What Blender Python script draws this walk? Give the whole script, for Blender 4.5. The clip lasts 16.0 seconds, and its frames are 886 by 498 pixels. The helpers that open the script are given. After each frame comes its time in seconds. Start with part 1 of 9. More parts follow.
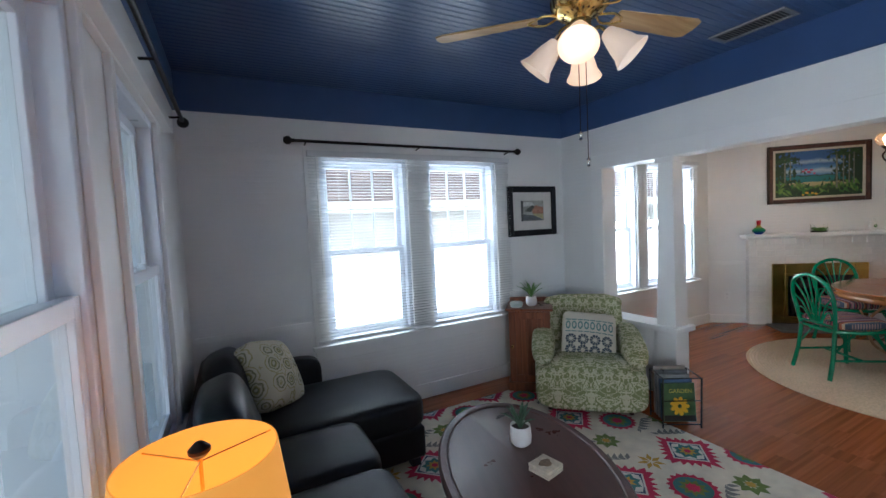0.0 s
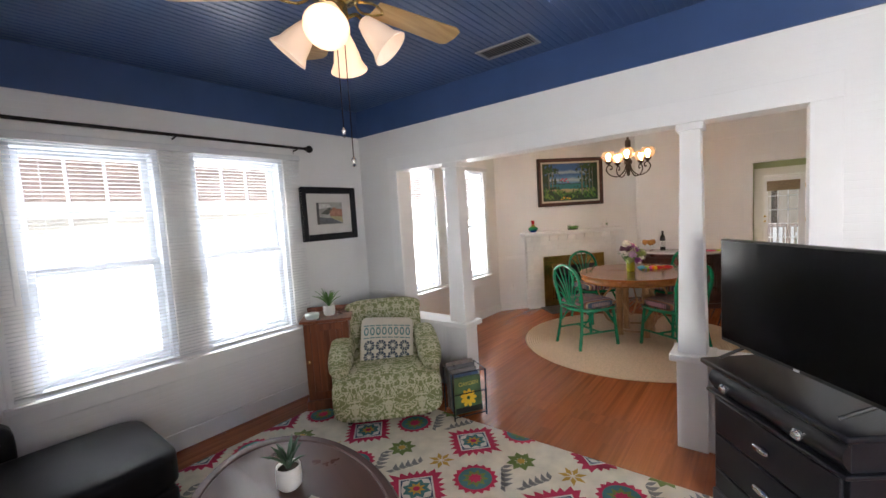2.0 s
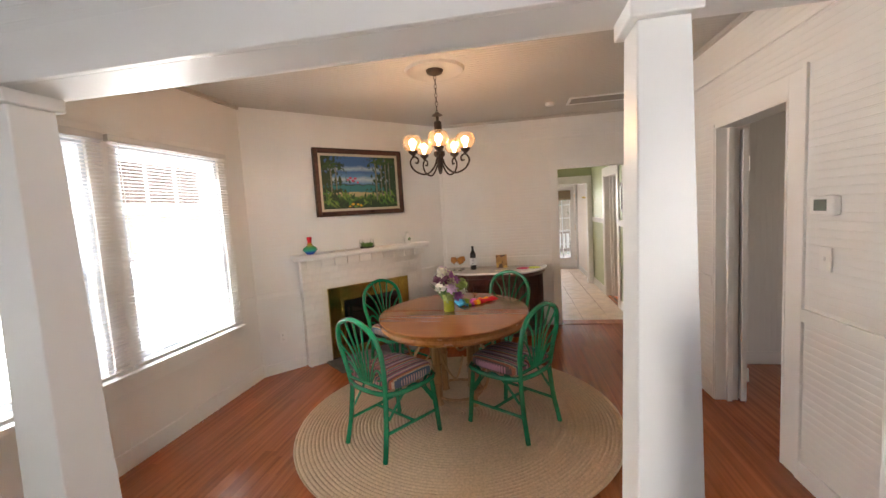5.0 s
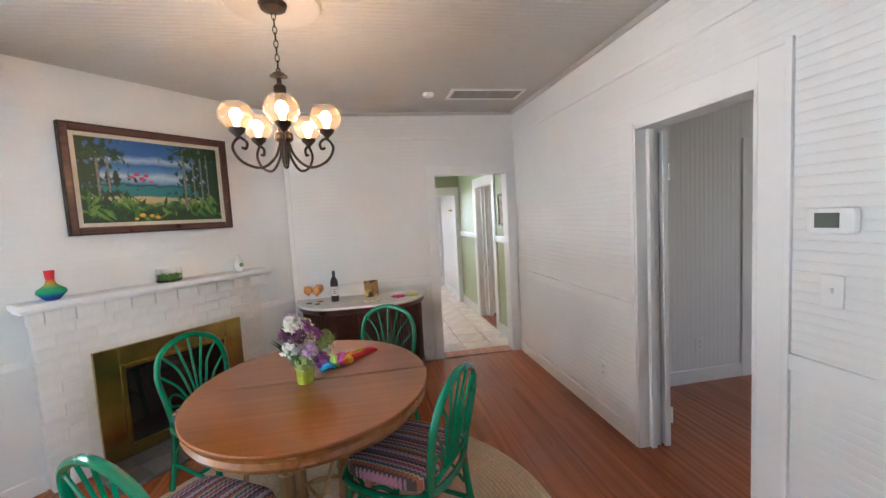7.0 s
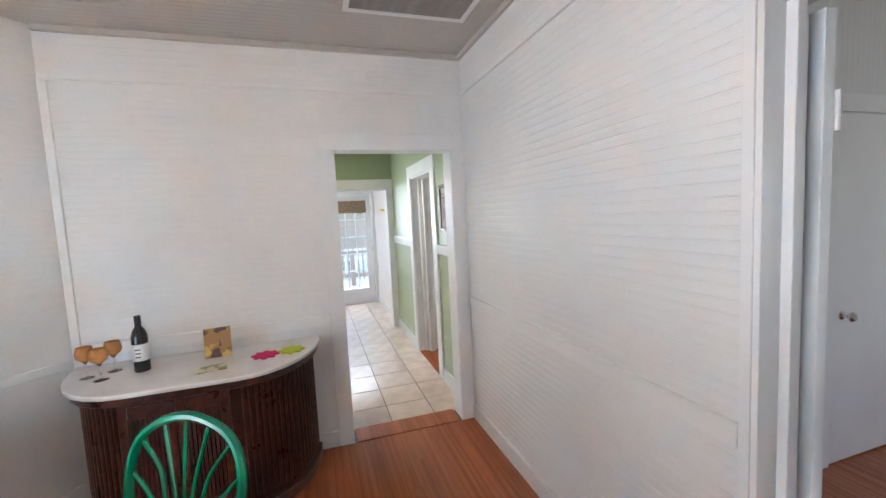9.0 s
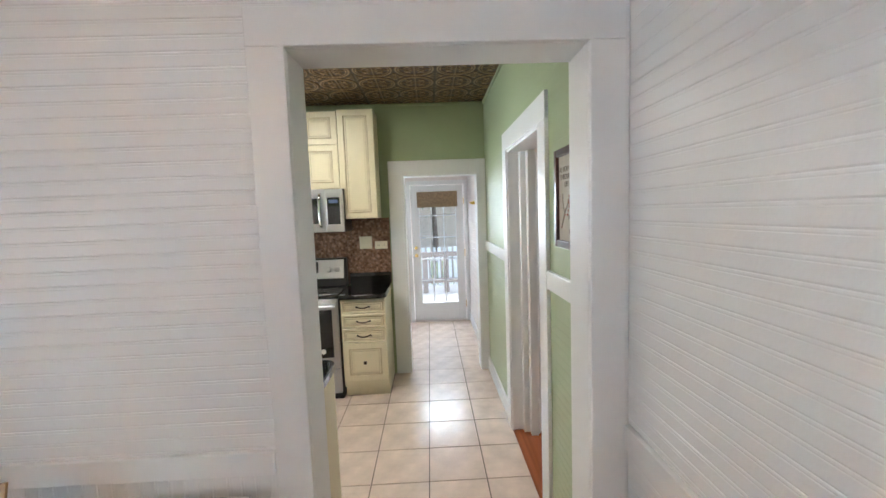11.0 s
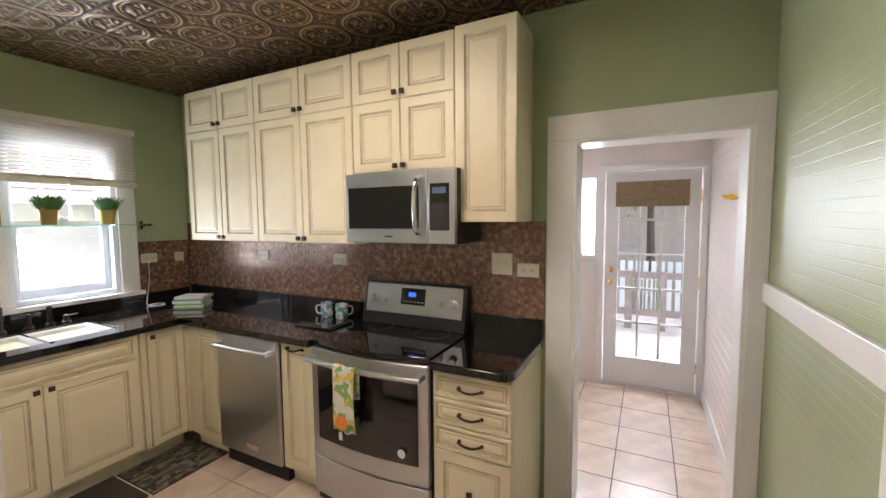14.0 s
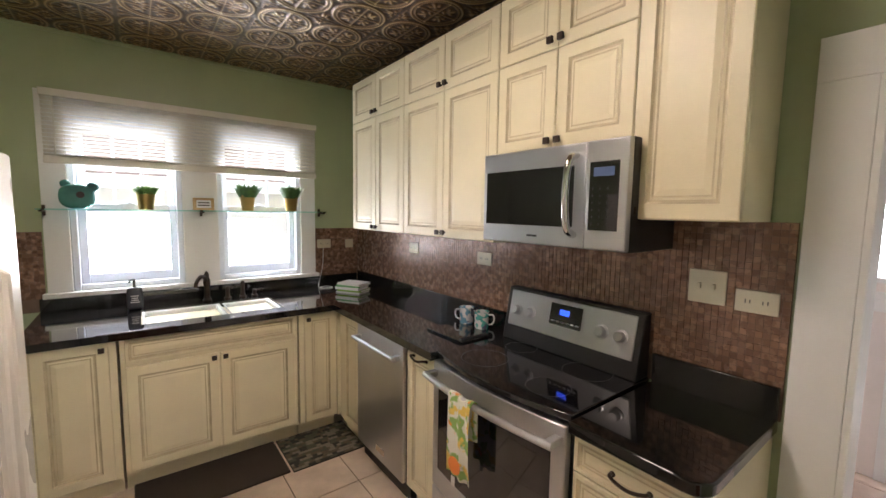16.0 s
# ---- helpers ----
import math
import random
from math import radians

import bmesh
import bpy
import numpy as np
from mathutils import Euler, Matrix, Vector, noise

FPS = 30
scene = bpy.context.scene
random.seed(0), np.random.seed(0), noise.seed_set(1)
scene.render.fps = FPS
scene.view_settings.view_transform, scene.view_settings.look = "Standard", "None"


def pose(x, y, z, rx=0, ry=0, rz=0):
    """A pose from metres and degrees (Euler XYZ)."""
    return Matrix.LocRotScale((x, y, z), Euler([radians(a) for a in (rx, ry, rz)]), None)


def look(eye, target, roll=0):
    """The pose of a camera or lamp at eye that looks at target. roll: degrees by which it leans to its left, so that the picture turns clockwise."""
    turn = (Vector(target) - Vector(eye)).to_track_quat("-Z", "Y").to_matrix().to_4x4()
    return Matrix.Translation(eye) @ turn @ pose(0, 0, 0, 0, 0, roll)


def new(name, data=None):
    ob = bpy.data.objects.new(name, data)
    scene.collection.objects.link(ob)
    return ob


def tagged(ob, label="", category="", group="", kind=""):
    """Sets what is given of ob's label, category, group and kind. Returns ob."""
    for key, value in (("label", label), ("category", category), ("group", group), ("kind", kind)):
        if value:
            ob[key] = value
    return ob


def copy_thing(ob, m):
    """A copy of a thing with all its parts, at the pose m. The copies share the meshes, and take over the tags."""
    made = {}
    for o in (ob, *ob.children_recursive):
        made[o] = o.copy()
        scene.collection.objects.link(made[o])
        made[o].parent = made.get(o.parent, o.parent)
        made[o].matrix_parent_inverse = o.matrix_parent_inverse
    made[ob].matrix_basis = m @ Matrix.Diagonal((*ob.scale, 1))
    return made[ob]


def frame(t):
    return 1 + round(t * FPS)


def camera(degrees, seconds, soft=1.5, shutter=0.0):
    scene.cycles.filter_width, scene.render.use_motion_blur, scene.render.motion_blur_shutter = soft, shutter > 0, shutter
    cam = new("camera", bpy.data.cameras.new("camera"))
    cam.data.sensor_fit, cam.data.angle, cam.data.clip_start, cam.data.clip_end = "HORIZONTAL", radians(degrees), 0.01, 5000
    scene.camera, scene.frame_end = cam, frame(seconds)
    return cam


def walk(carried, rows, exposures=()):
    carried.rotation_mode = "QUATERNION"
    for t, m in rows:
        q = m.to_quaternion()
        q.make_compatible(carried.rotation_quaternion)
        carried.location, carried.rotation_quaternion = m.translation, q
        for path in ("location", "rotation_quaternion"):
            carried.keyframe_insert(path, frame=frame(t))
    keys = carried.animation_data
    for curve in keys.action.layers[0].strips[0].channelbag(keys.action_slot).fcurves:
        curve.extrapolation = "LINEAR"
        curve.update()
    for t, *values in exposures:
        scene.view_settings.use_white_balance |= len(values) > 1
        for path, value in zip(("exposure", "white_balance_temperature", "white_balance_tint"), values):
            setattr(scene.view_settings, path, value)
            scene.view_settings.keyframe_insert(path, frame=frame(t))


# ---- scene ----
cam = camera(95.3, 16.0)
PATH = [
    (0, (0.858, 0.026, 1.523), (1.782, 1.796, 1.407), -2.8),
    (0.5, (0.897, 0.023, 1.522), (1.984, 1.697, 1.397), -3.0),
    (1, (0.963, 0.02, 1.52), (2.209, 1.579, 1.387), -3.1),
    (1.5, (1.064, 0.022, 1.523), (2.474, 1.432, 1.378), -3.3),
    (2, (1.209, 0.019, 1.526), (2.772, 1.258, 1.369), -3.5),
    (2.5, (1.41, 0.069, 1.518), (3.08, 1.158, 1.355), -3.7),
    (3, (1.689, 0.228, 1.511), (3.446, 1.168, 1.342), -3.6),
    (3.5, (2.061, 0.36, 1.482), (3.9, 1.127, 1.309), -3.7),
    (4, (2.435, 0.457, 1.512), (4.32, 1.1, 1.333), -3.6),
    (6.5, (3.864, 0.86, 1.603), (5.848, 0.672, 1.428), -3.3),
    (7, (4.123, 0.859, 1.588), (6.084, 0.499, 1.424), -3.2),
    (7.5, (4.461, 0.742, 1.573), (6.4, 0.278, 1.416), -3.2),
    (8, (4.825, 0.579, 1.553), (6.746, 0.043, 1.392), -3.0),
    (8.5, (5.23, 0.44, 1.564), (7.12, -0.191, 1.392), -2.9),
    (11, (7.345, -0.246, 1.58), (9.336, -0.307, 1.402), -2.1),
    (11.5, (7.722, -0.265, 1.586), (9.71, -0.149, 1.409), -1.7),
    (12, (8.096, -0.335, 1.577), (10.072, -0.084, 1.4), -1.6),
    (12.5, (8.421, -0.37, 1.582), (10.371, 0.041, 1.413), -1.3),
    (13, (8.7, -0.33, 1.587), (10.61, 0.239, 1.419), -1.0),
    (13.5, (8.931, -0.317, 1.566), (10.788, 0.409, 1.414), -0.8),
    (14, (9.136, -0.335, 1.576), (10.916, 0.565, 1.424), -0.5),
    (14.5, (9.288, -0.314, 1.579), (10.95, 0.786, 1.417), -0.0),
    (15, (9.46, -0.231, 1.569), (10.984, 1.053, 1.396), 0.4),
    (15.5, (9.565, -0.177, 1.569), (10.937, 1.267, 1.389), 0.8),
    (16, (9.663, -0.182, 1.573), (10.868, 1.404, 1.387), 0.9),
]
EXPOSURES = [(0.0, 0.82, 5900, 9), (1.0, 1.08, 6050, 12), (2.0, 1.25, 7000, 16), (4.0, 1.25, 7900, 19), (7.0, 1.55, 5900, 9), (8.5, 1.8, 5600, 8), (11.0, 1.6, 5800, 8), (11.6, 1.5, 6000, 11), (12.2, 1.5, 6600, 15), (13.0, 1.5, 6500, 18), (14.5, 1.34, 6500, 20), (16.0, 1.3, 6600, 21)]
walk(cam, [(t, look(eye, target, roll)) for t, eye, target, roll in PATH], EXPOSURES)

# ---------------------------------------------------------------- world and large lights
world = bpy.data.worlds.new("sky")
scene.world = world
world.use_nodes = True
_wn = world.node_tree.nodes
_sky = _wn.new("ShaderNodeTexSky")
_sky.sky_type = "NISHITA"
_sky.sun_disc = False
_sky.sun_elevation = radians(52)
_sky.sun_rotation = radians(200)
world.node_tree.links.new(_sky.outputs[0], _wn["Background"].inputs[0])
_wn["Background"].inputs[1].default_value = 0.15


def lamp(name, kind, m, power, color=(1, 1, 1), size=1.0, size_y=None, label=""):
    data = bpy.data.lights.new(name, kind)
    data.energy, data.color = power, color
    if kind == "AREA":
        data.shape, data.size, data.size_y = "RECTANGLE", size, size_y or size
    elif kind == "SUN":
        data.angle = radians(size)
    else:
        data.shadow_soft_size = size
    ob = new(name, data)
    ob.matrix_world = m
    return ob


lamp("sun", "SUN", look((0, 0, 0), (-0.2, 0.58, -0.8)), 1.5, (1, 0.95, 0.88), 0.6)
# added area lamps in place of daylight from yard, street, sky and wall openings
SKY = (0.90, 0.96, 1.0)
# glowing panels outside the windows, in place of the bright yard beside the house
lamp("yard_daylight", "AREA", look((4.5, 6.75, 0.30), (4.5, 0.0, 0.30)), 175, SKY, 8.6, 1.5)
lamp("yard_daylight", "AREA", look((10.1, 6.75, 0.50), (10.1, 0.0, 0.50)), 190, SKY, 2.6, 1.8)
lamp("skylight", "AREA", look((2.35, 4.6, 2.95), (2.35, 3.0, 1.3)), 120, SKY, 2.4, 1.2)
lamp("skylight", "AREA", look((5.4, 4.6, 2.95), (5.6, 3.0, 1.3)), 230, SKY, 2.4, 1.2)
lamp("skylight", "AREA", look((10.05, 4.6, 2.95), (10.05, 3.0, 1.5)), 150, SKY, 2.0, 1.2)
# fill lamp in a front window out of view
lamp("window_daylight", "AREA", look((0.50, -1.375, 1.36), (2.0, -1.375, 1.36)), 26, SKY, 0.75, 1.38)
lamp("porch_daylight", "AREA", look((-2.3, -1.4, 1.2), (0.5, 0.6, 1.2)), 22, SKY, 2.8, 2.0)
lamp("skylight", "AREA", look((14.9, -0.3, 2.9), (13.0, -0.3, 1.2)), 62, SKY, 2.4, 1.4)
lamp("window_daylight", "AREA", look((13.42, 0.34, 1.58), (12.0, 0.34, 1.58)), 10, SKY, 0.5, 0.75)
# lamps added to brighten bedroom and bathroom, no window known there
lamp("window_daylight", "AREA", look((4.08, -3.9, 1.40), (6.0, -3.9, 1.40)), 5, (1.0, 0.92, 0.82), 1.3, 1.35)
lamp("window_daylight", "AREA", look((10.0, -3.57, 1.70), (10.0, -2.0, 1.70)), 4, (1.0, 0.86, 0.74), 0.8, 0.75)

# ---------------------------------------------------------------- mesh helpers
def box(bm, x0, y0, z0, x1, y1, z1, m=None):
    vs = [bm.verts.new(Vector(c) if m is None else m @ Vector(c)) for c in
          ((x0, y0, z0), (x1, y0, z0), (x1, y1, z0), (x0, y1, z0), (x0, y0, z1), (x1, y0, z1), (x1, y1, z1), (x0, y1, z1))]
    for f in ((3, 2, 1, 0), (4, 5, 6, 7), (0, 1, 5, 4), (1, 2, 6, 5), (2, 3, 7, 6), (3, 0, 4, 7)):
        bm.faces.new([vs[i] for i in f])
    return bm


def lathe(bm, profile, m=None, seg=24, sx=1.0, sy=1.0):
    """Turns (radius, height) pairs round z; ends with radius 0 close."""
    rings = []
    for r, z in profile:
        ring = []
        n = 1 if r < 1e-5 else seg
        for i in range(n):
            a = 2 * math.pi * i / seg
            v = Vector((r * sx * math.cos(a), r * sy * math.sin(a), z))
            ring.append(bm.verts.new(v if m is None else m @ v))
        rings.append(ring)
    for a, b in zip(rings, rings[1:]):
        for i in range(seg):
            j = (i + 1) % seg
            q = [a[i % len(a)], a[j % len(a)], b[j % len(b)], b[i % len(b)]]
            u = []
            for v in q:
                if v not in u:
                    u.append(v)
            if len(u) > 2:
                bm.faces.new(u)
    for ring, flip in ((rings[0], True), (rings[-1], False)):
        if len(ring) > 2:
            bm.faces.new(ring[::-1] if flip else ring)
    return bm


def tube(bm, pts, r, seg=8, closed=False, r1=None):
    """A round bar along points; r1: its radius at the far end."""
    pts = [Vector(p) for p in pts]
    n = len(pts)
    rings, side = [], None
    for i, p in enumerate(pts):
        if closed:
            d = pts[(i + 1) % n] - pts[i - 1]
        else:
            d = pts[min(i + 1, n - 1)] - pts[max(i - 1, 0)]
        d.normalize()
        if side is None:
            side = d.orthogonal().normalized()
        side = (side - d * side.dot(d)).normalized()
        up = d.cross(side)
        rr = r if r1 is None else r + (r1 - r) * i / max(1, n - 1)
        rings.append([bm.verts.new(p + (side * math.cos(2 * math.pi * k / seg) + up * math.sin(2 * math.pi * k / seg)) * rr) for k in range(seg)])
    pairs = list(zip(rings, rings[1:])) + ([(rings[-1], rings[0])] if closed else [])
    for a, b in pairs:
        for k in range(seg):
            bm.faces.new((a[k], a[(k + 1) % seg], b[(k + 1) % seg], b[k]))
    if not closed:
        bm.faces.new(rings[0][::-1])
        bm.faces.new(rings[-1])
    return bm


def prism(bm, outline, h0, h1, m=None):
    """An outline in the plane, raised from h0 to h1."""
    lo = [bm.verts.new((m or Matrix()) @ Vector((x, y, h0))) for x, y in outline]
    hi = [bm.verts.new((m or Matrix()) @ Vector((x, y, h1))) for x, y in outline]
    n = len(outline)
    for i in range(n):
        bm.faces.new((lo[i], lo[(i + 1) % n], hi[(i + 1) % n], hi[i]))
    bm.faces.new(lo[::-1])
    bm.faces.new(hi)
    return bm


def spline(pts, steps=6, closed=False):
    """Smooth points through the given ones."""
    pts = [Vector(p) for p in pts]
    n = len(pts)
    out = []
    for i in range(n if closed else n - 1):
        p0, p1, p2, p3 = (pts[(i + k) % n] if closed else pts[min(max(i + k, 0), n - 1)] for k in (-1, 0, 1, 2))
        for s in range(steps):
            t = s / steps
            out.append(0.5 * (2 * p1 + (p2 - p0) * t + (2 * p0 - 5 * p1 + 4 * p2 - p3) * t * t + (3 * p1 - p0 - 3 * p2 + p3) * t ** 3))
    if not closed:
        out.append(pts[-1])
    return out


def cushion(bm, sx, sy, sz, m=None, n=10, sharp=4.0, puff=0.35):
    """A soft block, sx by sy by sz, centred, with a crown and rounded edges."""
    def curve(u):
        return math.copysign(1 - (1 - abs(u)) ** 1.6, u)
    grid = {}
    for face in range(6):
        for i in range(n + 1):
            for j in range(n + 1):
                u, v = 2 * i / n - 1, 2 * j / n - 1
                c = ((u, v, 1), (v, u, -1), (1, u, v), (-1, v, u), (v, 1, u), (u, -1, v))[face]
                p = Vector(c)
                ln = (abs(p.x) ** sharp + abs(p.y) ** sharp + abs(p.z) ** sharp) ** (1 / sharp)
                q = p / ln
                q.z *= 1 + puff * (1 - q.x ** 2) * (1 - q.y ** 2)
                grid[face, i, j] = Vector((q.x * sx / 2, q.y * sy / 2, q.z * sz / 2))
    seen = {}
    for k, p in grid.items():
        key = (round(p.x, 5), round(p.y, 5), round(p.z, 5))
        if key not in seen:
            seen[key] = bm.verts.new(p if m is None else m @ p)
        grid[k] = seen[key]
    for face in range(6):
        for i in range(n):
            for j in range(n):
                u = []
                for v in (grid[face, i, j], grid[face, i + 1, j], grid[face, i + 1, j + 1], grid[face, i, j + 1]):
                    if v not in u:
                        u.append(v)
                if len(u) > 2:
                    try:
                        bm.faces.new(u)
                    except ValueError:
                        pass
    return bm


def mesh_from(bm, name, mat, smooth=40):
    me = bpy.data.meshes.new(name)
    bmesh.ops.recalc_face_normals(bm, faces=bm.faces[:])
    bm.to_mesh(me)
    bm.free()
    for mm in (mat if isinstance(mat, (list, tuple)) else [mat]):
        me.materials.append(mm)
    if smooth:
        me.shade_smooth()
        me.set_sharp_from_angle(angle=radians(smooth))
    return me


def part(name, bm, mat, parent=None, label="", bevel=0.0, smooth=40, seg=2):
    """Links a bmesh as one mesh object, under a thing or a part."""
    ob = new(name, mesh_from(bm, name, mat, smooth))
    ob.parent = parent
    if label:
        ob["label"] = label
    if bevel:
        mod = ob.modifiers.new("edge", "BEVEL")
        mod.width, mod.segments, mod.limit_method, mod.angle_limit = bevel, seg, "ANGLE", radians(40)
        mod.harden_normals = False
    return ob


def thing(name, label, category, group="", kind="", at=None):
    ob = new(name)
    if at is not None:
        ob.matrix_world = at
    ob.empty_display_size = 0.1
    return tagged(ob, label, category, group, kind)


def B(x0, y0, z0, x1, y1, z1, m=None):
    return box(bmesh.new(), x0, y0, z0, x1, y1, z1, m)


def structure(name, bm, mat, label, category, bevel=0.0, smooth=0):
    return tagged(part(name, bm, mat, None, label, bevel, smooth), label, category, kind="structure")

# ---------------------------------------------------------------- materials
def material(name, color, rough=0.5, metal=0.0, vary=0.06, scale=6.0, grain=120.0, bump=0.03, coat=0.0, spec=0.5, coords="Object", random=0.0):
    """Plain paint, plastic or metal, with blotches, fine grain and a little relief."""
    mat = bpy.data.materials.new(name)
    mat.use_nodes = True
    nt = mat.node_tree
    n, l = nt.nodes, nt.links
    bsdf = n["Principled BSDF"]
    bsdf.inputs["Roughness"].default_value = rough
    bsdf.inputs["Metallic"].default_value = metal
    bsdf.inputs["Coat Weight"].default_value = coat
    bsdf.inputs["Coat Roughness"].default_value = 0.12
    bsdf.inputs["Specular IOR Level"].default_value = spec
    tc = n.new("ShaderNodeTexCoord")
    big, fine = n.new("ShaderNodeTexNoise"), n.new("ShaderNodeTexNoise")
    big.inputs["Scale"].default_value, fine.inputs["Scale"].default_value = scale, grain
    big.inputs["Detail"].default_value = 4
    for t in (big, fine):
        l.new(tc.outputs[coords], t.inputs["Vector"])
    ramp = n.new("ShaderNodeMapRange")
    ramp.inputs["From Min"].default_value, ramp.inputs["From Max"].default_value = 0.3, 0.7
    ramp.inputs["To Min"].default_value, ramp.inputs["To Max"].default_value = 1 - vary, 1 + vary
    l.new(big.outputs[0], ramp.inputs["Value"])
    mul = n.new("ShaderNodeVectorMath")
    mul.operation = "SCALE"
    mul.inputs[0].default_value = color
    if random:
        info = n.new("ShaderNodeObjectInfo")
        r2 = n.new("ShaderNodeMapRange")
        r2.inputs["To Min"].default_value, r2.inputs["To Max"].default_value = 1 - random, 1 + random
        l.new(info.outputs["Random"], r2.inputs["Value"])
        mm = n.new("ShaderNodeMath")
        mm.operation = "MULTIPLY"
        l.new(ramp.outputs[0], mm.inputs[0])
        l.new(r2.outputs[0], mm.inputs[1])
        l.new(mm.outputs[0], mul.inputs["Scale"])
    else:
        l.new(ramp.outputs[0], mul.inputs["Scale"])
    l.new(mul.outputs[0], bsdf.inputs["Base Color"])
    rr = n.new("ShaderNodeMapRange")
    rr.inputs["To Min"].default_value, rr.inputs["To Max"].default_value = max(0, rough - 0.08), min(1, rough + 0.08)
    l.new(big.outputs[0], rr.inputs["Value"])
    l.new(rr.outputs[0], bsdf.inputs["Roughness"])
    if bump:
        bp = n.new("ShaderNodeBump")
        bp.inputs["Strength"].default_value, bp.inputs["Distance"].default_value = min(1, bump * 8), 0.002
        l.new(fine.outputs[0], bp.inputs["Height"])
        l.new(bp.outputs[0], bsdf.inputs["Normal"])
    return mat


def wood(name, dark, light, rough=0.35, axis=0, scale=1.0, coat=0.2, random=0.15, bump=0.06, stretch=1.6, wild=0.8):
    """Grain that runs along one axis; tone changes from piece to piece."""
    mat = material(name, light, rough, bump=0, coat=coat)
    nt = mat.node_tree
    n, l = nt.nodes, nt.links
    bsdf = n["Principled BSDF"]
    tc, mp = n.new("ShaderNodeTexCoord"), n.new("ShaderNodeMapping")
    s = [22.0 * scale] * 3
    s[axis] = stretch * scale
    mp.inputs["Scale"].default_value = s
    info, add = n.new("ShaderNodeObjectInfo"), n.new("ShaderNodeVectorMath")
    sc = n.new("ShaderNodeVectorMath")
    sc.operation, sc.inputs["Scale"].default_value = "SCALE", 7.0
    geo = n.new("ShaderNodeNewGeometry")
    mx = n.new("ShaderNodeMath")
    mx.operation = "ADD"
    l.new(info.outputs["Random"], mx.inputs[0])
    l.new(geo.outputs["Random Per Island"], mx.inputs[1])
    comb = n.new("ShaderNodeCombineXYZ")
    for i in range(3):
        l.new(mx.outputs[0], comb.inputs[i])
    l.new(comb.outputs[0], sc.inputs[0])
    l.new(tc.outputs["Object"], add.inputs[0])
    l.new(sc.outputs[0], add.inputs[1])
    l.new(add.outputs[0], mp.inputs["Vector"])
    g = n.new("ShaderNodeTexNoise")
    g.inputs["Scale"].default_value, g.inputs["Detail"].default_value, g.inputs["Distortion"].default_value = 1.0, 7, wild
    l.new(mp.outputs[0], g.inputs["Vector"])
    ramp = n.new("ShaderNodeValToRGB")
    ramp.color_ramp.elements[0].position, ramp.color_ramp.elements[1].position = 0.32, 0.66
    ramp.color_ramp.elements[0].color, ramp.color_ramp.elements[1].color = (*dark, 1), (*light, 1)
    l.new(g.outputs[0], ramp.inputs[0])
    fr = n.new("ShaderNodeMath")
    fr.operation = "FRACT"
    l.new(mx.outputs[0], fr.inputs[0])
    r2 = n.new("ShaderNodeMapRange")
    r2.inputs["To Min"].default_value, r2.inputs["To Max"].default_value = 1 - random, 1 + random
    l.new(fr.outputs[0], r2.inputs["Value"])
    mul = n.new("ShaderNodeVectorMath")
    mul.operation = "SCALE"
    l.new(ramp.outputs[0], mul.inputs[0])
    l.new(r2.outputs[0], mul.inputs["Scale"])
    l.new(mul.outputs[0], bsdf.inputs["Base Color"])
    bp = n.new("ShaderNodeBump")
    bp.inputs["Strength"].default_value, bp.inputs["Distance"].default_value = min(1, bump * 5), 0.001
    l.new(g.outputs[0], bp.inputs["Height"])
    l.new(bp.outputs[0], bsdf.inputs["Normal"])
    return mat


def glass(name, tint=(0.97, 0.99, 0.98), rough=0.0):
    mat = bpy.data.materials.new(name)
    mat.use_nodes = True
    b = mat.node_tree.nodes["Principled BSDF"]
    b.inputs["Base Color"].default_value = (*tint, 1)
    b.inputs["Transmission Weight"].default_value = 1.0
    b.inputs["Roughness"].default_value = rough
    b.inputs["IOR"].default_value = 1.45
    return mat


def glow(name, color, strength, base=(0.8, 0.8, 0.8)):
    mat = bpy.data.materials.new(name)
    mat.use_nodes = True
    b = mat.node_tree.nodes["Principled BSDF"]
    b.inputs["Base Color"].default_value = (*base, 1)
    b.inputs["Emission Color"].default_value = (*color, 1)
    b.inputs["Emission Strength"].default_value = strength
    return mat


WHITE = material("white_wall_paint", (0.78, 0.78, 0.77), 0.45, vary=0.03, scale=2.0, bump=0.02)
TRIM = material("white_gloss_trim", (0.8, 0.8, 0.79), 0.35, vary=0.03, scale=3.0, bump=0.01)
# blue tint put into the white vinyl in place of sky light
VINYL = material("white_vinyl", (0.76, 0.81, 0.88), 0.3, vary=0.02, bump=0.0)
BLUE = material("navy_blue_gloss_paint", (0.042, 0.086, 0.21), 0.32, vary=0.08, scale=3.0, bump=0.02)
GREY_CEIL = material("pale_ceiling_paint", (0.50, 0.475, 0.44), 0.35, vary=0.03, scale=2.0, bump=0.02)
GREEN = material("sage_green_wall_paint", (0.385, 0.45, 0.27), 0.34, vary=0.05, scale=2.5, bump=0.03)
PINKISH = material("cream_porch_paint", (0.8, 0.74, 0.7), 0.4, vary=0.03)
FLOORWOOD = wood("red_oak_floorboards", (0.245, 0.065, 0.020), (0.405, 0.122, 0.040), 0.27, 0, 1.6, 0.05, 0.10, 0.0, 0.45, 0.3)
TILE = material("beige_ceramic_tile", (0.66, 0.53, 0.43), 0.22, vary=0.13, scale=7.0, grain=60, bump=0.02, coat=0.2, random=0.05)
GROUT = material("dark_grout", (0.09, 0.075, 0.062), 0.9, vary=0.2, scale=20)
CREAM = material("cream_cabinet_paint", (0.74, 0.67, 0.47), 0.38, vary=0.04, scale=4.0, bump=0.02, random=0.02)
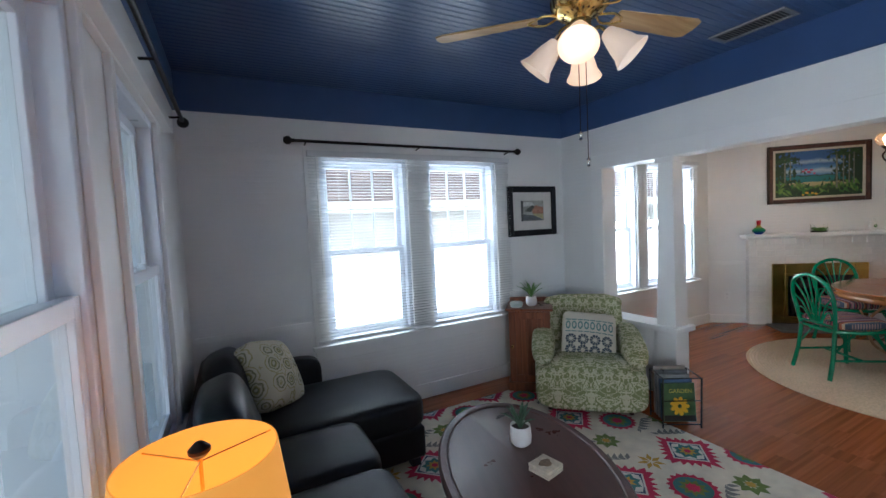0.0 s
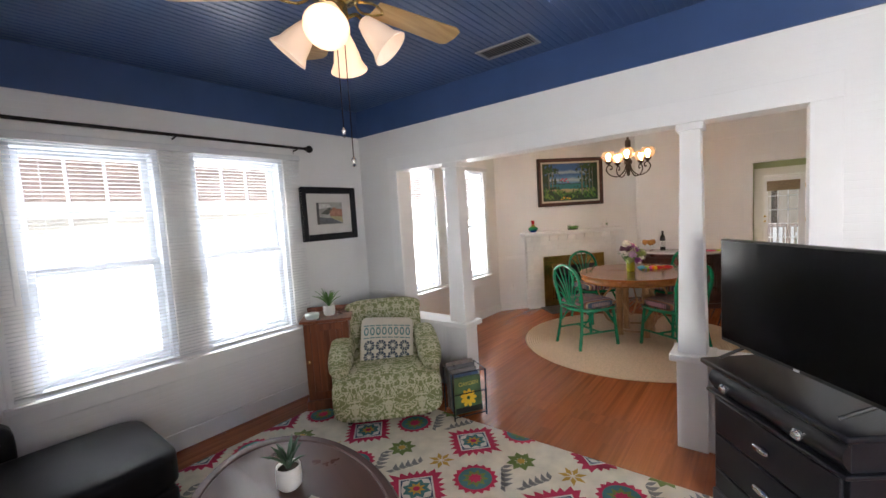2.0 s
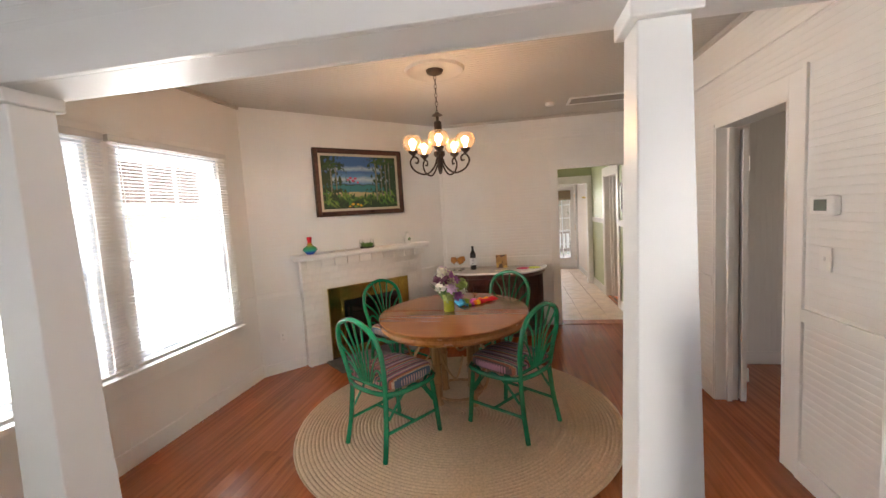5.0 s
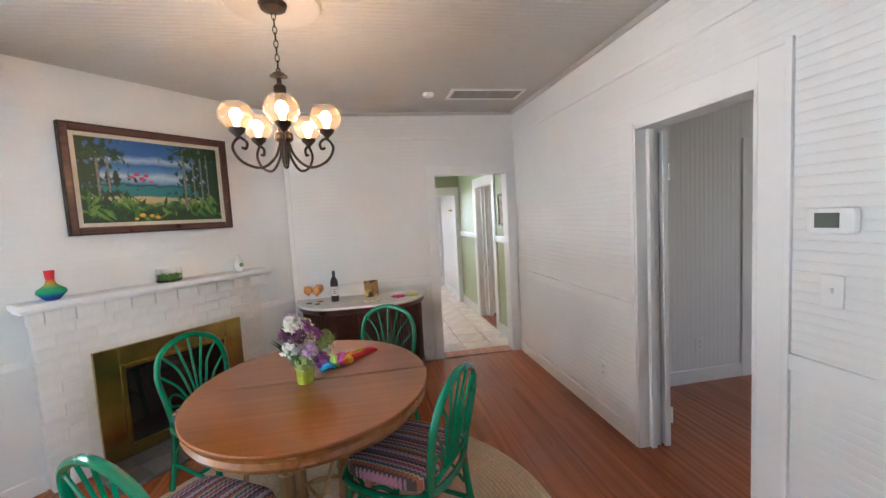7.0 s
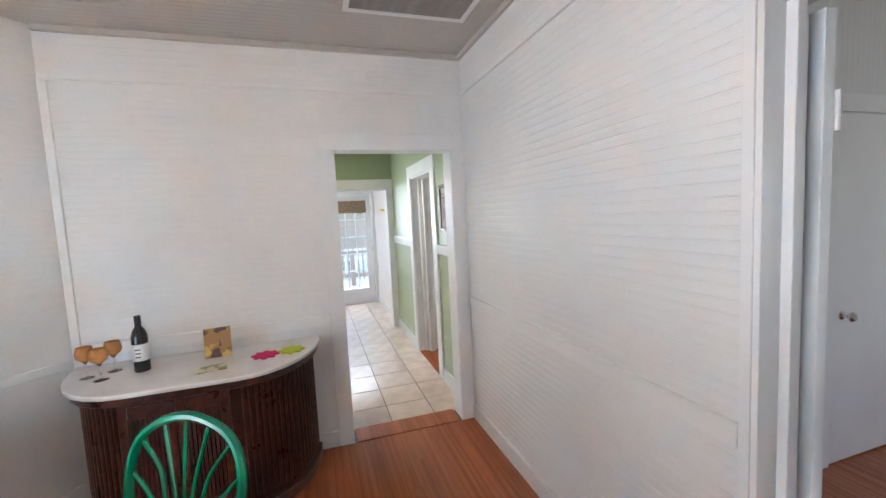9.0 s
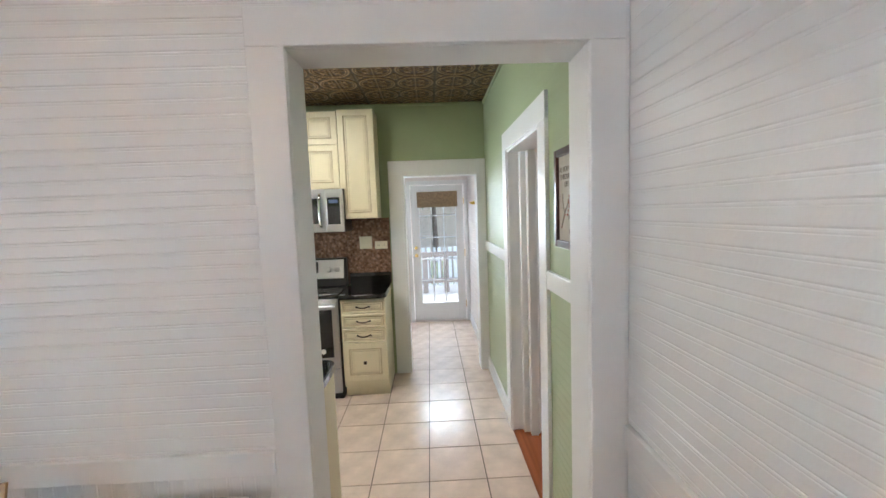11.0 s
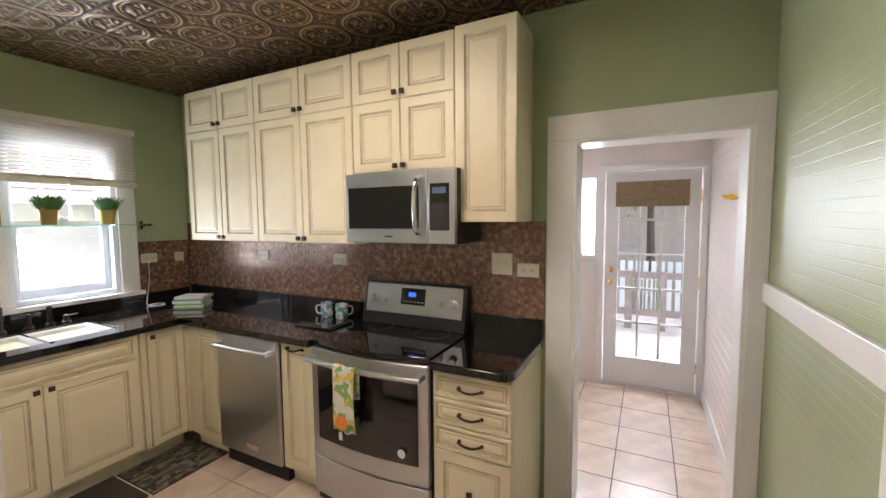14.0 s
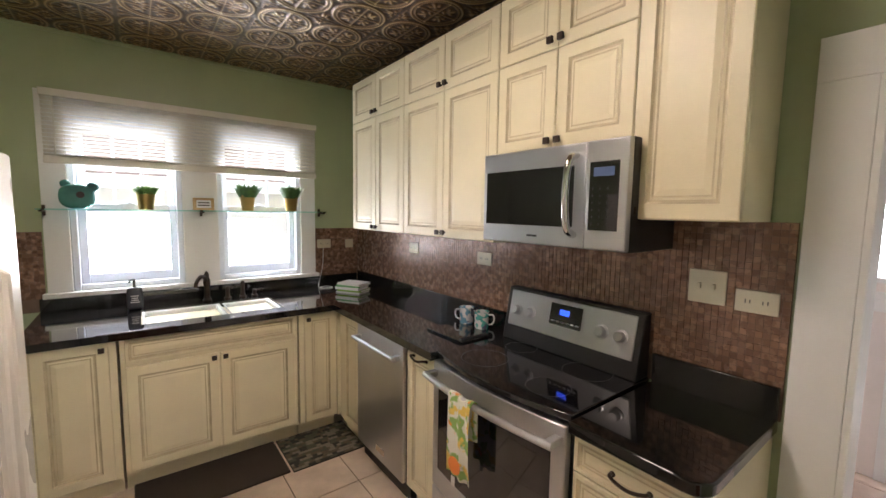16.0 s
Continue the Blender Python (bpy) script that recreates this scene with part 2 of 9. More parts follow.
GLAZE = material("umber_glaze", (0.56, 0.48, 0.31), 0.5, vary=0.15, scale=14)
GRANITE = material("black_granite", (0.008, 0.0075, 0.007), 0.05, vary=0.6, scale=90, bump=0, coat=0.8, spec=0.2)
GRANITE.node_tree.nodes["Principled BSDF"].inputs["Coat Roughness"].default_value = 0.015
GRANITE.node_tree.nodes["Principled BSDF"].inputs["Coat IOR"].default_value = 1.55
STEEL = material("brushed_steel", (0.54, 0.54, 0.56), 0.33, 1.0, vary=0.06, scale=3, bump=0.01)
BLACKGLASS = material("black_glass", (0.008, 0.008, 0.009), 0.06, vary=0.1, bump=0, coat=0.4)
BLACKGLASS.node_tree.nodes["Principled BSDF"].inputs["Coat Roughness"].default_value = 0.02
BLACK = material("black_plastic", (0.012, 0.012, 0.013), 0.4, vary=0.1, bump=0.01)
BLACKPAINT = material("black_furniture_paint", (0.008, 0.009, 0.013), 0.33, vary=0.2, scale=5, bump=0.02, spec=0.3)
LEATHER = material("black_leather", (0.005, 0.006, 0.009), 0.36, vary=0.15, scale=8, grain=220, bump=0.06, spec=0.3)
IRON = material("black_iron", (0.015, 0.013, 0.012), 0.45, 0.4, vary=0.2, scale=20, bump=0.03)
BRONZE = material("oil_rubbed_bronze", (0.045, 0.03, 0.022), 0.4, 0.7, vary=0.3, scale=25, bump=0.02)
BRASS = material("brass", (0.72, 0.52, 0.20), 0.25, 1.0, vary=0.12, scale=9, bump=0.01)
CHROME = material("chrome", (0.7, 0.7, 0.7), 0.12, 1.0, vary=0.03, bump=0)
CHERRY = wood("cherry_wood", (0.12, 0.030, 0.012), (0.28, 0.085, 0.035), 0.3, 2, 1.0, 0.3, 0.08)
DARKWOOD = wood("mahogany", (0.030, 0.009, 0.006), (0.10, 0.029, 0.017), 0.3, 0, 1.0, 0.35, 0.1)
TABLEWOOD = wood("golden_brown_table_wood", (0.245, 0.076, 0.016), (0.295, 0.095, 0.021), 0.15, 1, 1.6, 0.12, 0.05, 0.02, 0.5, 0.2)
PALEWOOD = wood("pale_maple", (0.42, 0.25, 0.1), (0.62, 0.42, 0.2), 0.35, 0, 1.0, 0.2, 0.05)
PORCELAIN = material("white_porcelain", (0.82, 0.82, 0.8), 0.12, vary=0.02, bump=0, coat=0.4)
FRIDGE = material("white_enamel", (0.74, 0.71, 0.65), 0.3, vary=0.02, scale=3, grain=300, bump=0.03)
_fb = FLOORWOOD.node_tree.nodes["Principled BSDF"]
_fb.inputs["Specular IOR Level"].default_value = 0.5
for _k in ("Roughness", "Normal"):
    for _lk in list(_fb.inputs[_k].links):
        FLOORWOOD.node_tree.links.remove(_lk)
_fb.inputs["Roughness"].default_value = 0.19
PANE = glass("window_glass")

# ---------------------------------------------------------------- walls, floors, ceilings
H_LIV, H_DIN, H_KIT, H_HALL = 2.63, 2.69, 2.62, 2.25


def wall_cells(a0, a1, z0, z1, openings):
    """The wall's face without its openings, as rectangles."""
    cuts = sorted({a0, a1, *[v for o in openings for v in o[:2] if a0 < v < a1]})
    for u0, u1 in zip(cuts, cuts[1:]):
        z = z0
        for o in sorted((o for o in openings if o[0] < (u0 + u1) / 2 < o[1]), key=lambda o: o[2]):
            if o[2] > z + 1e-4:
                yield u0, u1, z, o[2]
            z = max(z, o[3])
        if z < z1 - 1e-4:
            yield u0, u1, z, z1


def wall(name, axis, p0, p1, a0, a1, z0, z1, mat, label, openings=()):
    bm = bmesh.new()
    for u0, u1, w0, w1 in wall_cells(a0, a1, z0, z1, openings):
        if axis == "x":
            box(bm, p0, u0, w0, p1, u1, w1)
        else:
            box(bm, u0, p0, w0, u1, p1, w1)
    return structure(name, bm, mat, label, "wall")


WIN_L = [(1.49, 2.22, 0.63, 2.10), (2.41, 3.13, 0.63, 2.10)]
WIN_D = [(4.24, 5.18, 0.63, 2.14), (5.36, 6.30, 0.63, 2.14)]
WIN_K = [(9.33, 9.93, 1.03, 2.13), (10.15, 10.76, 1.03, 2.13)]
# the first front window is unseen, added for a fill lamp
WIN_F = [(-1.80, -0.95, 0.63, 2.10), (0.30, 1.21, 0.63, 2.06), (1.545, 2.30, 0.63, 2.06)]
wall("wall_north_living", "y", 3.25, 3.42, 0.40, 4.07, -0.05, 2.95, WHITE, "white painted board wall around the living room windows", WIN_L)
wall("wall_north_dining", "y", 3.25, 3.42, 4.07, 8.53, -0.05, 2.95, WHITE, "white painted board wall around the dining windows", WIN_D)
wall("wall_north_kitchen", "y", 3.25, 3.42, 8.53, 11.44, -0.05, 2.95, GREEN, "sage green kitchen wall around the sink window", WIN_K)
wall("wall_west", "x", 0.40, 0.57, -2.4, 3.25, -0.05, 2.95, WHITE, "white front wall with tall sash windows", WIN_F)
wall("wall_south_living", "y", -2.57, -2.4, 0.40, 4.14, -0.05, 2.95, WHITE, "plain white living room wall")
OPEN_P = (-0.17, 2.715, -0.05, 1.985)
wall("wall_partition", "x", 4.0, 4.14, -2.4, 3.25, -0.05, 2.95, WHITE, "white partition wall with a wide columned opening", [OPEN_P])
KD = (-0.708, 0.133, -0.05, 2.043)
wall("wall_dining_east", "x", 8.465, 8.535, -0.8, 3.25, -0.05, 2.95, WHITE, "white boarded dining wall beside the kitchen doorway", [KD])
wall("wall_kitchen_west", "x", 8.535, 8.6, -0.8, 3.25, -0.05, 2.95, GREEN, "sage green kitchen wall", [KD])
BD = (5.59, 6.40, -0.05, 2.066)
wall("wall_dining_south", "y", -0.94, -0.8, 4.14, 8.535, -0.05, 2.95, WHITE, "white boarded dining wall with a bedroom doorway", [BD])
BATH = (9.32, 10.135, -0.05, 1.99)
wall("wall_kitchen_south", "y", -0.87, -0.8, 8.535, 11.365, -0.05, 2.95, GREEN, "sage green kitchen wall with a bathroom doorway", [BATH])
wall("wall_bath_north", "y", -0.94, -0.87, 8.535, 11.365, -0.05, 2.95, WHITE, "white bathroom wall", [BATH])
K2 = (-0.73, 0.005, -0.05, 1.96)
wall("wall_kitchen_east", "x", 11.287, 11.365, -0.8, 3.25, -0.05, 2.95, GREEN, "sage green kitchen wall beside the back hall doorway", [K2])
wall("wall_hall_west", "x", 11.365, 11.44, -0.8, 3.25, -0.05, 2.95, PINKISH, "cream back hall wall", [K2])
wall("wall_hall_south", "y", -0.94, -0.8, 11.44, 13.3, -0.05, 2.95, PINKISH, "cream boarded back hall wall")
wall("wall_hall_north", "y", 1.1, 1.24, 11.44, 13.3, -0.05, 2.95, PINKISH, "cream back hall wall")
BACKDOOR, HALLWIN = (-0.745, 0.02, 0.02, 1.985), (0.075, 0.60, 1.19, 1.965)
wall("wall_hall_east", "x", 13.16, 13.3, -0.8, 1.1, -0.05, 2.95, PINKISH, "cream back wall with a glazed door", [BACKDOOR, HALLWIN])

# the slanted chimney wall across the corner of the dining room
FP = pose(6.66, 3.25, 0, 0, 0, math.degrees(math.atan2(-1.605, 1.805)))
FP_LEN = math.hypot(1.605, 1.805)
structure("wall_chimney", prism(bmesh.new(), [(6.66, 3.25), (8.465, 1.645), (8.465, 3.25)], -0.05, 2.9), WHITE, "white wall slanting across the corner behind the fireplace", "wall")

# bedroom beyond the open door
wall("wall_bedroom_east", "x", 7.13, 7.27, -3.64, -0.94, -0.05, 2.95, WHITE, "white beadboard closet wall in the bedroom")
wall("wall_bedroom_far", "y", -5.2, -5.06, 4.0, 9.4, -0.05, 2.95, WHITE, "plain white bedroom wall")
wall("wall_bedroom_side", "x", 9.26, 9.4, -5.06, -3.5, -0.05, 2.95, WHITE, "plain white bedroom wall")
wall("wall_bedroom_closet", "y", -3.64, -3.5, 7.27, 9.26, -0.05, 2.95, WHITE, "white closet side wall")
# unseen wall, its opening made up to hold the bedroom's fill lamp
wall("wall_bedroom_west", "x", 4.0, 4.14, -5.06, -2.57, -0.05, 2.95, WHITE, "plain white bedroom wall", [(-4.55, -3.25, 0.72, 2.08)])
# bathroom
wall("wall_bath_west", "x", 8.46, 8.6, -3.5, -0.94, -0.05, 2.95, WHITE, "white bathroom wall")
wall("wall_bath_east", "x", 13.0, 13.14, -3.5, -0.94, -0.05, 2.95, PINKISH, "cream bathroom wall behind the basin")
# unseen opening here only serves the bathroom's added lamp
wall("wall_bath_south", "y", -3.64, -3.5, 9.4, 13.14, -0.05, 2.95, WHITE, "white bathroom wall", [(9.6, 10.4, 1.32, 2.08)])

structure("floor_living", B(0.40, -2.57, -0.08, 4.07, 3.42, -0.004), DARKWOOD, "subfloor under the oak boards", "floor")
structure("floor_dining", B(4.07, -0.94, -0.08, 8.535, 3.42, -0.004), DARKWOOD, "subfloor under the oak boards", "floor")
structure("floor_bedroom", B(4.0, -5.2, -0.08, 9.4, -0.94, 0.0), FLOORWOOD, "reddish brown bedroom floor", "floor")
structure("floor_bath", B(9.4, -3.64, -0.08, 13.14, -0.94, 0.0), FLOORWOOD, "reddish brown bathroom floor", "floor")
structure("floor_bath_entry", B(8.46, -3.64, -0.08, 9.4, -0.94, 0.0), FLOORWOOD, "reddish brown floor", "floor")
structure("floor_kitchen", B(8.535, -0.94, -0.08, 13.3, 3.42, -0.006), GROUT, "dark grout bed of the tiled floor", "floor")

structure("ceiling_living", B(0.40, -2.57, H_LIV, 4.07, 3.42, H_LIV + 0.1), BLUE, "navy blue painted beadboard ceiling", "ceiling")
structure("ceiling_dining", B(4.07, -0.94, H_DIN, 8.535, 3.42, H_DIN + 0.1), GREY_CEIL, "pale painted beadboard ceiling", "ceiling")
structure("ceiling_kitchen", B(8.535, -0.87, H_KIT + 0.012, 11.365, 3.42, H_KIT + 0.1), BRONZE, "dark ceiling above the pressed tin panels", "ceiling")
structure("ceiling_hall", B(11.365, -0.87, H_HALL, 13.3, 1.24, H_HALL + 0.1), PINKISH, "cream back hall ceiling", "ceiling")
structure("ceiling_bedroom", B(4.0, -5.2, H_DIN, 9.4, -0.87, H_DIN + 0.1), WHITE, "white bedroom ceiling", "ceiling")
structure("ceiling_bath", B(8.46, -3.64, 2.5, 13.14, -0.87, 2.6), WHITE, "white bathroom ceiling", "ceiling")
structure("roof", B(0.2, -5.4, 2.96, 13.5, 3.7, 3.1), GREY_CEIL, "flat roof deck over the rooms", "roof")

# blue band round the living room
bm = bmesh.new()
box(bm, 0.57, 3.232, 2.372, 3.982, 3.25, H_LIV)
box(bm, 3.982, -2.4, 2.372, 4.0, 3.25, H_LIV)
box(bm, 0.57, -2.4, 2.372, 0.588, 3.232, H_LIV)
box(bm, 0.588, -2.4, 2.372, 3.982, -2.382, H_LIV)
structure("trim_blue_band", bm, BLUE, "navy blue band under the ceiling", "trim", 0.004)


# ---------------------------------------------------------------- windows
def sash_window(name, m, w, z0, z1, label, cols=3, rows=2, depth=0.17, rail=None, inset=0.06):
    """A double-hung window in its opening; x along the wall from its start, y outwards."""
    t = thing(name, label, "window", kind="structure", at=m)
    rail = rail or (z0 + z1) / 2 - 0.02
    f = 0.035
    bm = bmesh.new()
    for b in ((0, 0, z0, f, depth, z1), (w - f, 0, z0, w, depth, z1), (f, 0, z1 - f, w - f, depth, z1), (f, 0, z0, w - f, depth, z0 + f)):
        box(bm, b[0], b[1], b[2], b[3], b[4], b[5])
    part("window_frame", bm, VINYL, t, bevel=0.004)
    for tag, lo, hi, y in (("lower_sash", z0 + f, rail + 0.025, inset), ("upper_sash", rail - 0.025, z1 - f, inset + 0.04)):
        bm = bmesh.new()
        s = 0.042
        box(bm, f, y, lo, f + s, y + 0.034, hi)
        box(bm, w - f - s, y, lo, w - f, y + 0.034, hi)
        box(bm, f + s, y, lo, w - f - s, y + 0.034, lo + (0.06 if tag == "lower_sash" else 0.045))
        box(bm, f + s, y, hi - 0.045, w - f - s, y + 0.034, hi)
        if tag == "upper_sash":
            a0, a1, c0, c1 = f + s, w - f - s, lo + 0.045, hi - 0.045
            for i in range(1, cols):
                x = a0 + (a1 - a0) * i / cols
                box(bm, x - 0.008, y + 0.008, c0, x + 0.008, y + 0.026, c1)
            for j in range(1, rows):
                z = c0 + (c1 - c0) * j / rows
                box(bm, a0, y + 0.009, z - 0.008, a1, y + 0.025, z + 0.008)
        sash = part(tag, bm, VINYL, t, bevel=0.003)
        pane = part("pane", B(f + s, y + 0.015, lo + 0.04, w - f - s, y + 0.019, hi - 0.04), PANE, sash, smooth=0)
        pane.visible_shadow = False
        if tag == "lower_sash":
            bm = B(w / 2 - 0.035, y - 0.012, hi, w / 2 + 0.035, y + 0.02, hi + 0.012)
            lathe(bm, [(0.016, 0), (0.016, 0.014), (0, 0.016)], pose(w / 2, y + 0.005, hi + 0.011), 12)
            part("sash_lock", bm, VINYL, sash, bevel=0.002)
    return t


def casing(name, m, w, z0, z1, label, cw=0.10, sill=True, mullions=(), head=0.10):
    """Flat boards round an opening, on the room's side; x along the wall, y outwards."""
    bm = bmesh.new()
    box(bm, -cw, -0.02, z0, 0, 0, z1)
    box(bm, w, -0.02, z0, w + cw, 0, z1)
    box(bm, -cw, -0.022, z1, w + cw, 0, z1 + head)
    for a, b in mullions:
        box(bm, a, -0.02, z0, b, 0, z1)
    if sill:
        box(bm, -cw - 0.02, -0.055, z0 - 0.03, w + cw + 0.02, 0, z0)
        box(bm, -cw, -0.018, z0 - 0.13, w + cw, 0, z0 - 0.03)
    ob = structure(name, bm, TRIM, label, "trim", 0.003)
    ob.matrix_world = m
    return ob


NORTH = lambda x: pose(x, 3.25, 0)
WEST = lambda y: pose(0.57, y, 0, 0, 0, 90)
EAST = lambda x, y: pose(x, y, 0, 0, 0, -90)
for i, (a, b, c, d) in enumerate(WIN_L):
    sash_window(f"window_{i + 1}", NORTH(a), b - a, c, d, "white double-hung window with a gridded upper sash")
for i, (a, b, c, d) in enumerate(WIN_D):
    sash_window(f"window_{i + 3}", NORTH(a), b - a, c, d, "white double-hung dining window with a gridded upper sash")
for i, (a, b, c, d) in enumerate(WIN_K):
    sash_window(f"window_{i + 5}", NORTH(a), b - a, c, d, "white double-hung window over the kitchen sink")
for i, (a, b, c, d) in enumerate(WIN_F):
    sash_window(f"window_{i + 7}", WEST(a), b - a, c, d, "white double-hung front window with a plain grid", 2, 1, rail=1.385, inset=0.014)
casing("trim_living_window", NORTH(1.49), 1.64, 0.63, 2.10, "white casing and sill of the living room window pair", 0.11, mullions=[(0.73, 0.92)])
casing("trim_dining_window", NORTH(4.24), 2.06, 0.63, 2.14, "white casing and sill of the dining window pair", 0.09, mullions=[(0.94, 1.12)])
casing("trim_kitchen_window", NORTH(9.33), 1.43, 1.03, 2.13, "white casing round the sink window pair", 0.12, mullions=[(0.60, 0.82)], head=0.13)
casing("trim_front_window", WEST(0.30), 2.00, 0.63, 2.06, "white casing of the added front window pair", 0.12, mullions=[(0.91, 0.955), (1.20, 1.245)])
# casing of the added window, out of view
casing("trim_front_window_far", WEST(-1.80), 0.85, 0.63, 2.10, "white casing of the added front window", 0.12)


# ---------------------------------------------------------------- columned opening
def half_wall(y0, y1, z):
    bm = B(4.012, y0, 0, 4.128, y1, z - 0.035)
    structure("wall_knee", bm, WHITE, "low white knee wall between column and jamb", "wall")
    structure("trim_knee_cap", B(3.955, y0, z - 0.035, 4.185, y1, z), TRIM, "white cap board on the knee wall", "trim", 0.005)


def column(yc, w0, w1, ped, label):
    t = thing("column", label, "column", "tapered columns of the wide opening", at=pose(4.07, yc, 0))
    zc = 0.60
    part("pedestal", B(-0.085, -ped / 2, 0, 0.085, ped / 2, zc - 0.04), TRIM, t, bevel=0.003)
    part("cap", B(-0.125, -ped / 2 - 0.035, zc - 0.04, 0.125, ped / 2 + 0.035, zc + 0.005), TRIM, t, bevel=0.006)
    bm = bmesh.new()
    lo = [bm.verts.new((sx * w0 / 2, sy * w0 / 2, zc + 0.005)) for sx, sy in ((-1, -1), (1, -1), (1, 1), (-1, 1))]
    hi = [bm.verts.new((sx * w1 / 2, sy * w1 / 2, 1.945)) for sx, sy in ((-1, -1), (1, -1), (1, 1), (-1, 1))]
    for i in range(4):
        bm.faces.new((lo[i], lo[(i + 1) % 4], hi[(i + 1) % 4], hi[i]))
    bm.faces.new(lo[::-1])
    bm.faces.new(hi)
    part("shaft", bm, TRIM, t, bevel=0.004)
    part("capital", B(-w1 / 2 - 0.018, -w1 / 2 - 0.018, 1.945, w1 / 2 + 0.018, w1 / 2 + 0.018, 1.985), TRIM, t, bevel=0.004)
    return t


column(2.105, 0.165, 0.125, 0.17, "white tapered square column on a knee-high pedestal beside the armchair")
column(0.350, 0.150, 0.105, 0.165, "white tapered square column on a panelled pedestal beside the television")
half_wall(2.19, 2.715, 0.60)
half_wall(-0.17, 0.268, 0.60)
bm = bmesh.new()
for s, x0, x1 in ((0, 3.978, 4.0), (1, 4.14, 4.162)):
    box(bm, x0, -0.295, 0, x1, -0.17, 1.985)
    box(bm, x0, 2.715, 0, x1, 2.835, 1.985)
    box(bm, x0, -0.295, 1.985, x1, 2.835, 2.112)
structure("trim_columned_opening", bm, TRIM, "wide white casing round the columned opening", "trim", 0.003)


def door_casing(name, axis, face, sign, a0, a1, top, w, label, head=None, mat=None):
    """Side boards and head board of a doorway on one face of a wall."""
    bm = bmesh.new()
    p0, p1 = sorted((face, face + sign * 0.02))
    head = head or w
    for u0, u1, z0, z1 in ((a0 - w, a0, 0, top), (a1, a1 + w, 0, top), (a0 - w, a1 + w, top, top + head)):
        if axis == "x":
            box(bm, p0, u0, z0, p1, u1, z1)
        else:
            box(bm, u0, p0, z0, u1, p1, z1)
    return structure(name, bm, mat or TRIM, label, "trim", 0.003)


def jamb(name, axis, p0, p1, a0, a1, top, label, t=0.018, mat=None):
    bm = bmesh.new()
    for u0, u1, z0, z1 in ((a0, a0 + t, 0, top - t), (a1 - t, a1, 0, top - t), (a0, a1, top - t, top)):
        if axis == "x":
            box(bm, p0, u0, z0, p1, u1, z1)
        else:
            box(bm, u0, p0, z0, u1, p1, z1)
    return structure(name, bm, mat or TRIM, label, "trim", 0.002)


jamb("trim_kitchen_doorway", "x", 8.4655, 8.615, -0.708, 0.133, 2.043, "white lining of the kitchen doorway")
door_casing("trim_kitchen_doorway_face", "x", 8.465, -1, -0.69, 0.115, 2.025, 0.10, "flat white casing of the kitchen doorway")
jamb("trim_bedroom_doorway", "y", -0.95, -0.79, 5.59, 6.40, 2.066, "white lining of the bedroom doorway")
door_casing("trim_bath_doorway", "y", -0.8, 1, 9.32, 10.135, 1.99, 0.125, "wide white casing of the bathroom doorway")
bm = box(B(10.028, -0.955, 0, 10.116, -0.905, 1.972), 10.075, -0.904, 0, 10.116, -0.865, 1.972)
structure("trim_bath_stop", bm, TRIM, "stepped white door stop of the bathroom doorway", "trim", 0.003)
jamb("trim_bath_lining", "y", -0.95, -0.79, 9.32, 10.135, 1.99, "white lining of the bathroom doorway")
bm = bmesh.new()
box(bm, 11.267, 0.005, 0, 11.287, 0.135, 1.96)
box(bm, 11.267, -0.798, 0, 11.287, -0.73, 1.96)
box(bm, 11.267, -0.798, 1.96, 11.287, 0.135, 2.088)
structure("trim_hall_doorway", bm, TRIM, "wide white casing of the back hall doorway", "trim", 0.003)
jamb("trim_hall_lining", "x", 11.27, 11.46, -0.73, 0.005, 1.96, "white lining of the back hall doorway")

# ---------------------------------------------------------------- kitchen: cabinets
def panel_door(x0, z0, x1, z1, t=0.02, stile=0.052, m=None):
    """A raised-panel door front in the xz plane, its face at y = 0, looking to -y; grooves take the second material."""
    bm = bmesh.new()
    rings = [(0.0, t, 0), (0.0, 0.004, 0), (0.004, 0.0, 0), (stile, 0.0, 0), (stile + 0.007, 0.007, 1), (stile + 0.013, 0.007, 1),
             (stile + 0.02, 0.004, 0), (stile + 0.026, 0.005, 1), (stile + 0.045, 0.0015, 0)]
    loops = []
    for s, y, k in rings:
        loops.append([bm.verts.new(Vector(c) if m is None else m @ Vector(c)) for c in ((x0 + s, y, z0 + s), (x1 - s, y, z0 + s), (x1 - s, y, z1 - s), (x0 + s, y, z1 - s))])
    for (a, b, r) in zip(loops, loops[1:], rings[1:]):
        for i in range(4):
            f = bm.faces.new((a[i], a[(i + 1) % 4], b[(i + 1) % 4], b[i]))
            f.material_index = r[2]
    bm.faces.new(loops[0][::-1])
    bm.faces.new(loops[-1])
    return bm


def knob_mesh(x, z):
    bm = lathe(bmesh.new(), [(0.005, 0), (0.005, 0.014), (0.008, 0.016)], pose(x, 0, z, 90), 10)
    box(bm, x - 0.013, -0.028, z - 0.013, x + 0.013, -0.015, z + 0.013)
    return bm


def pull_mesh(x, z, w=0.11):
    pts = spline([(x - w / 2, 0, z), (x - w / 2 + 0.004, -0.026, z + 0.006), (x - w / 6, -0.03, z - 0.004), (x + w / 6, -0.03, z - 0.004), (x + w / 2 - 0.004, -0.026, z + 0.006), (x + w / 2, 0, z)], 5)
    bm = tube(bmesh.new(), pts, 0.0055, 7)
    for s in (-1, 1):
        lathe(bm, [(0.009, 0), (0.009, 0.004), (0.006, 0.006)], pose(x + s * w / 2, 0, z, 90), 10)
    return bm


CAB = [CREAM, GLAZE]


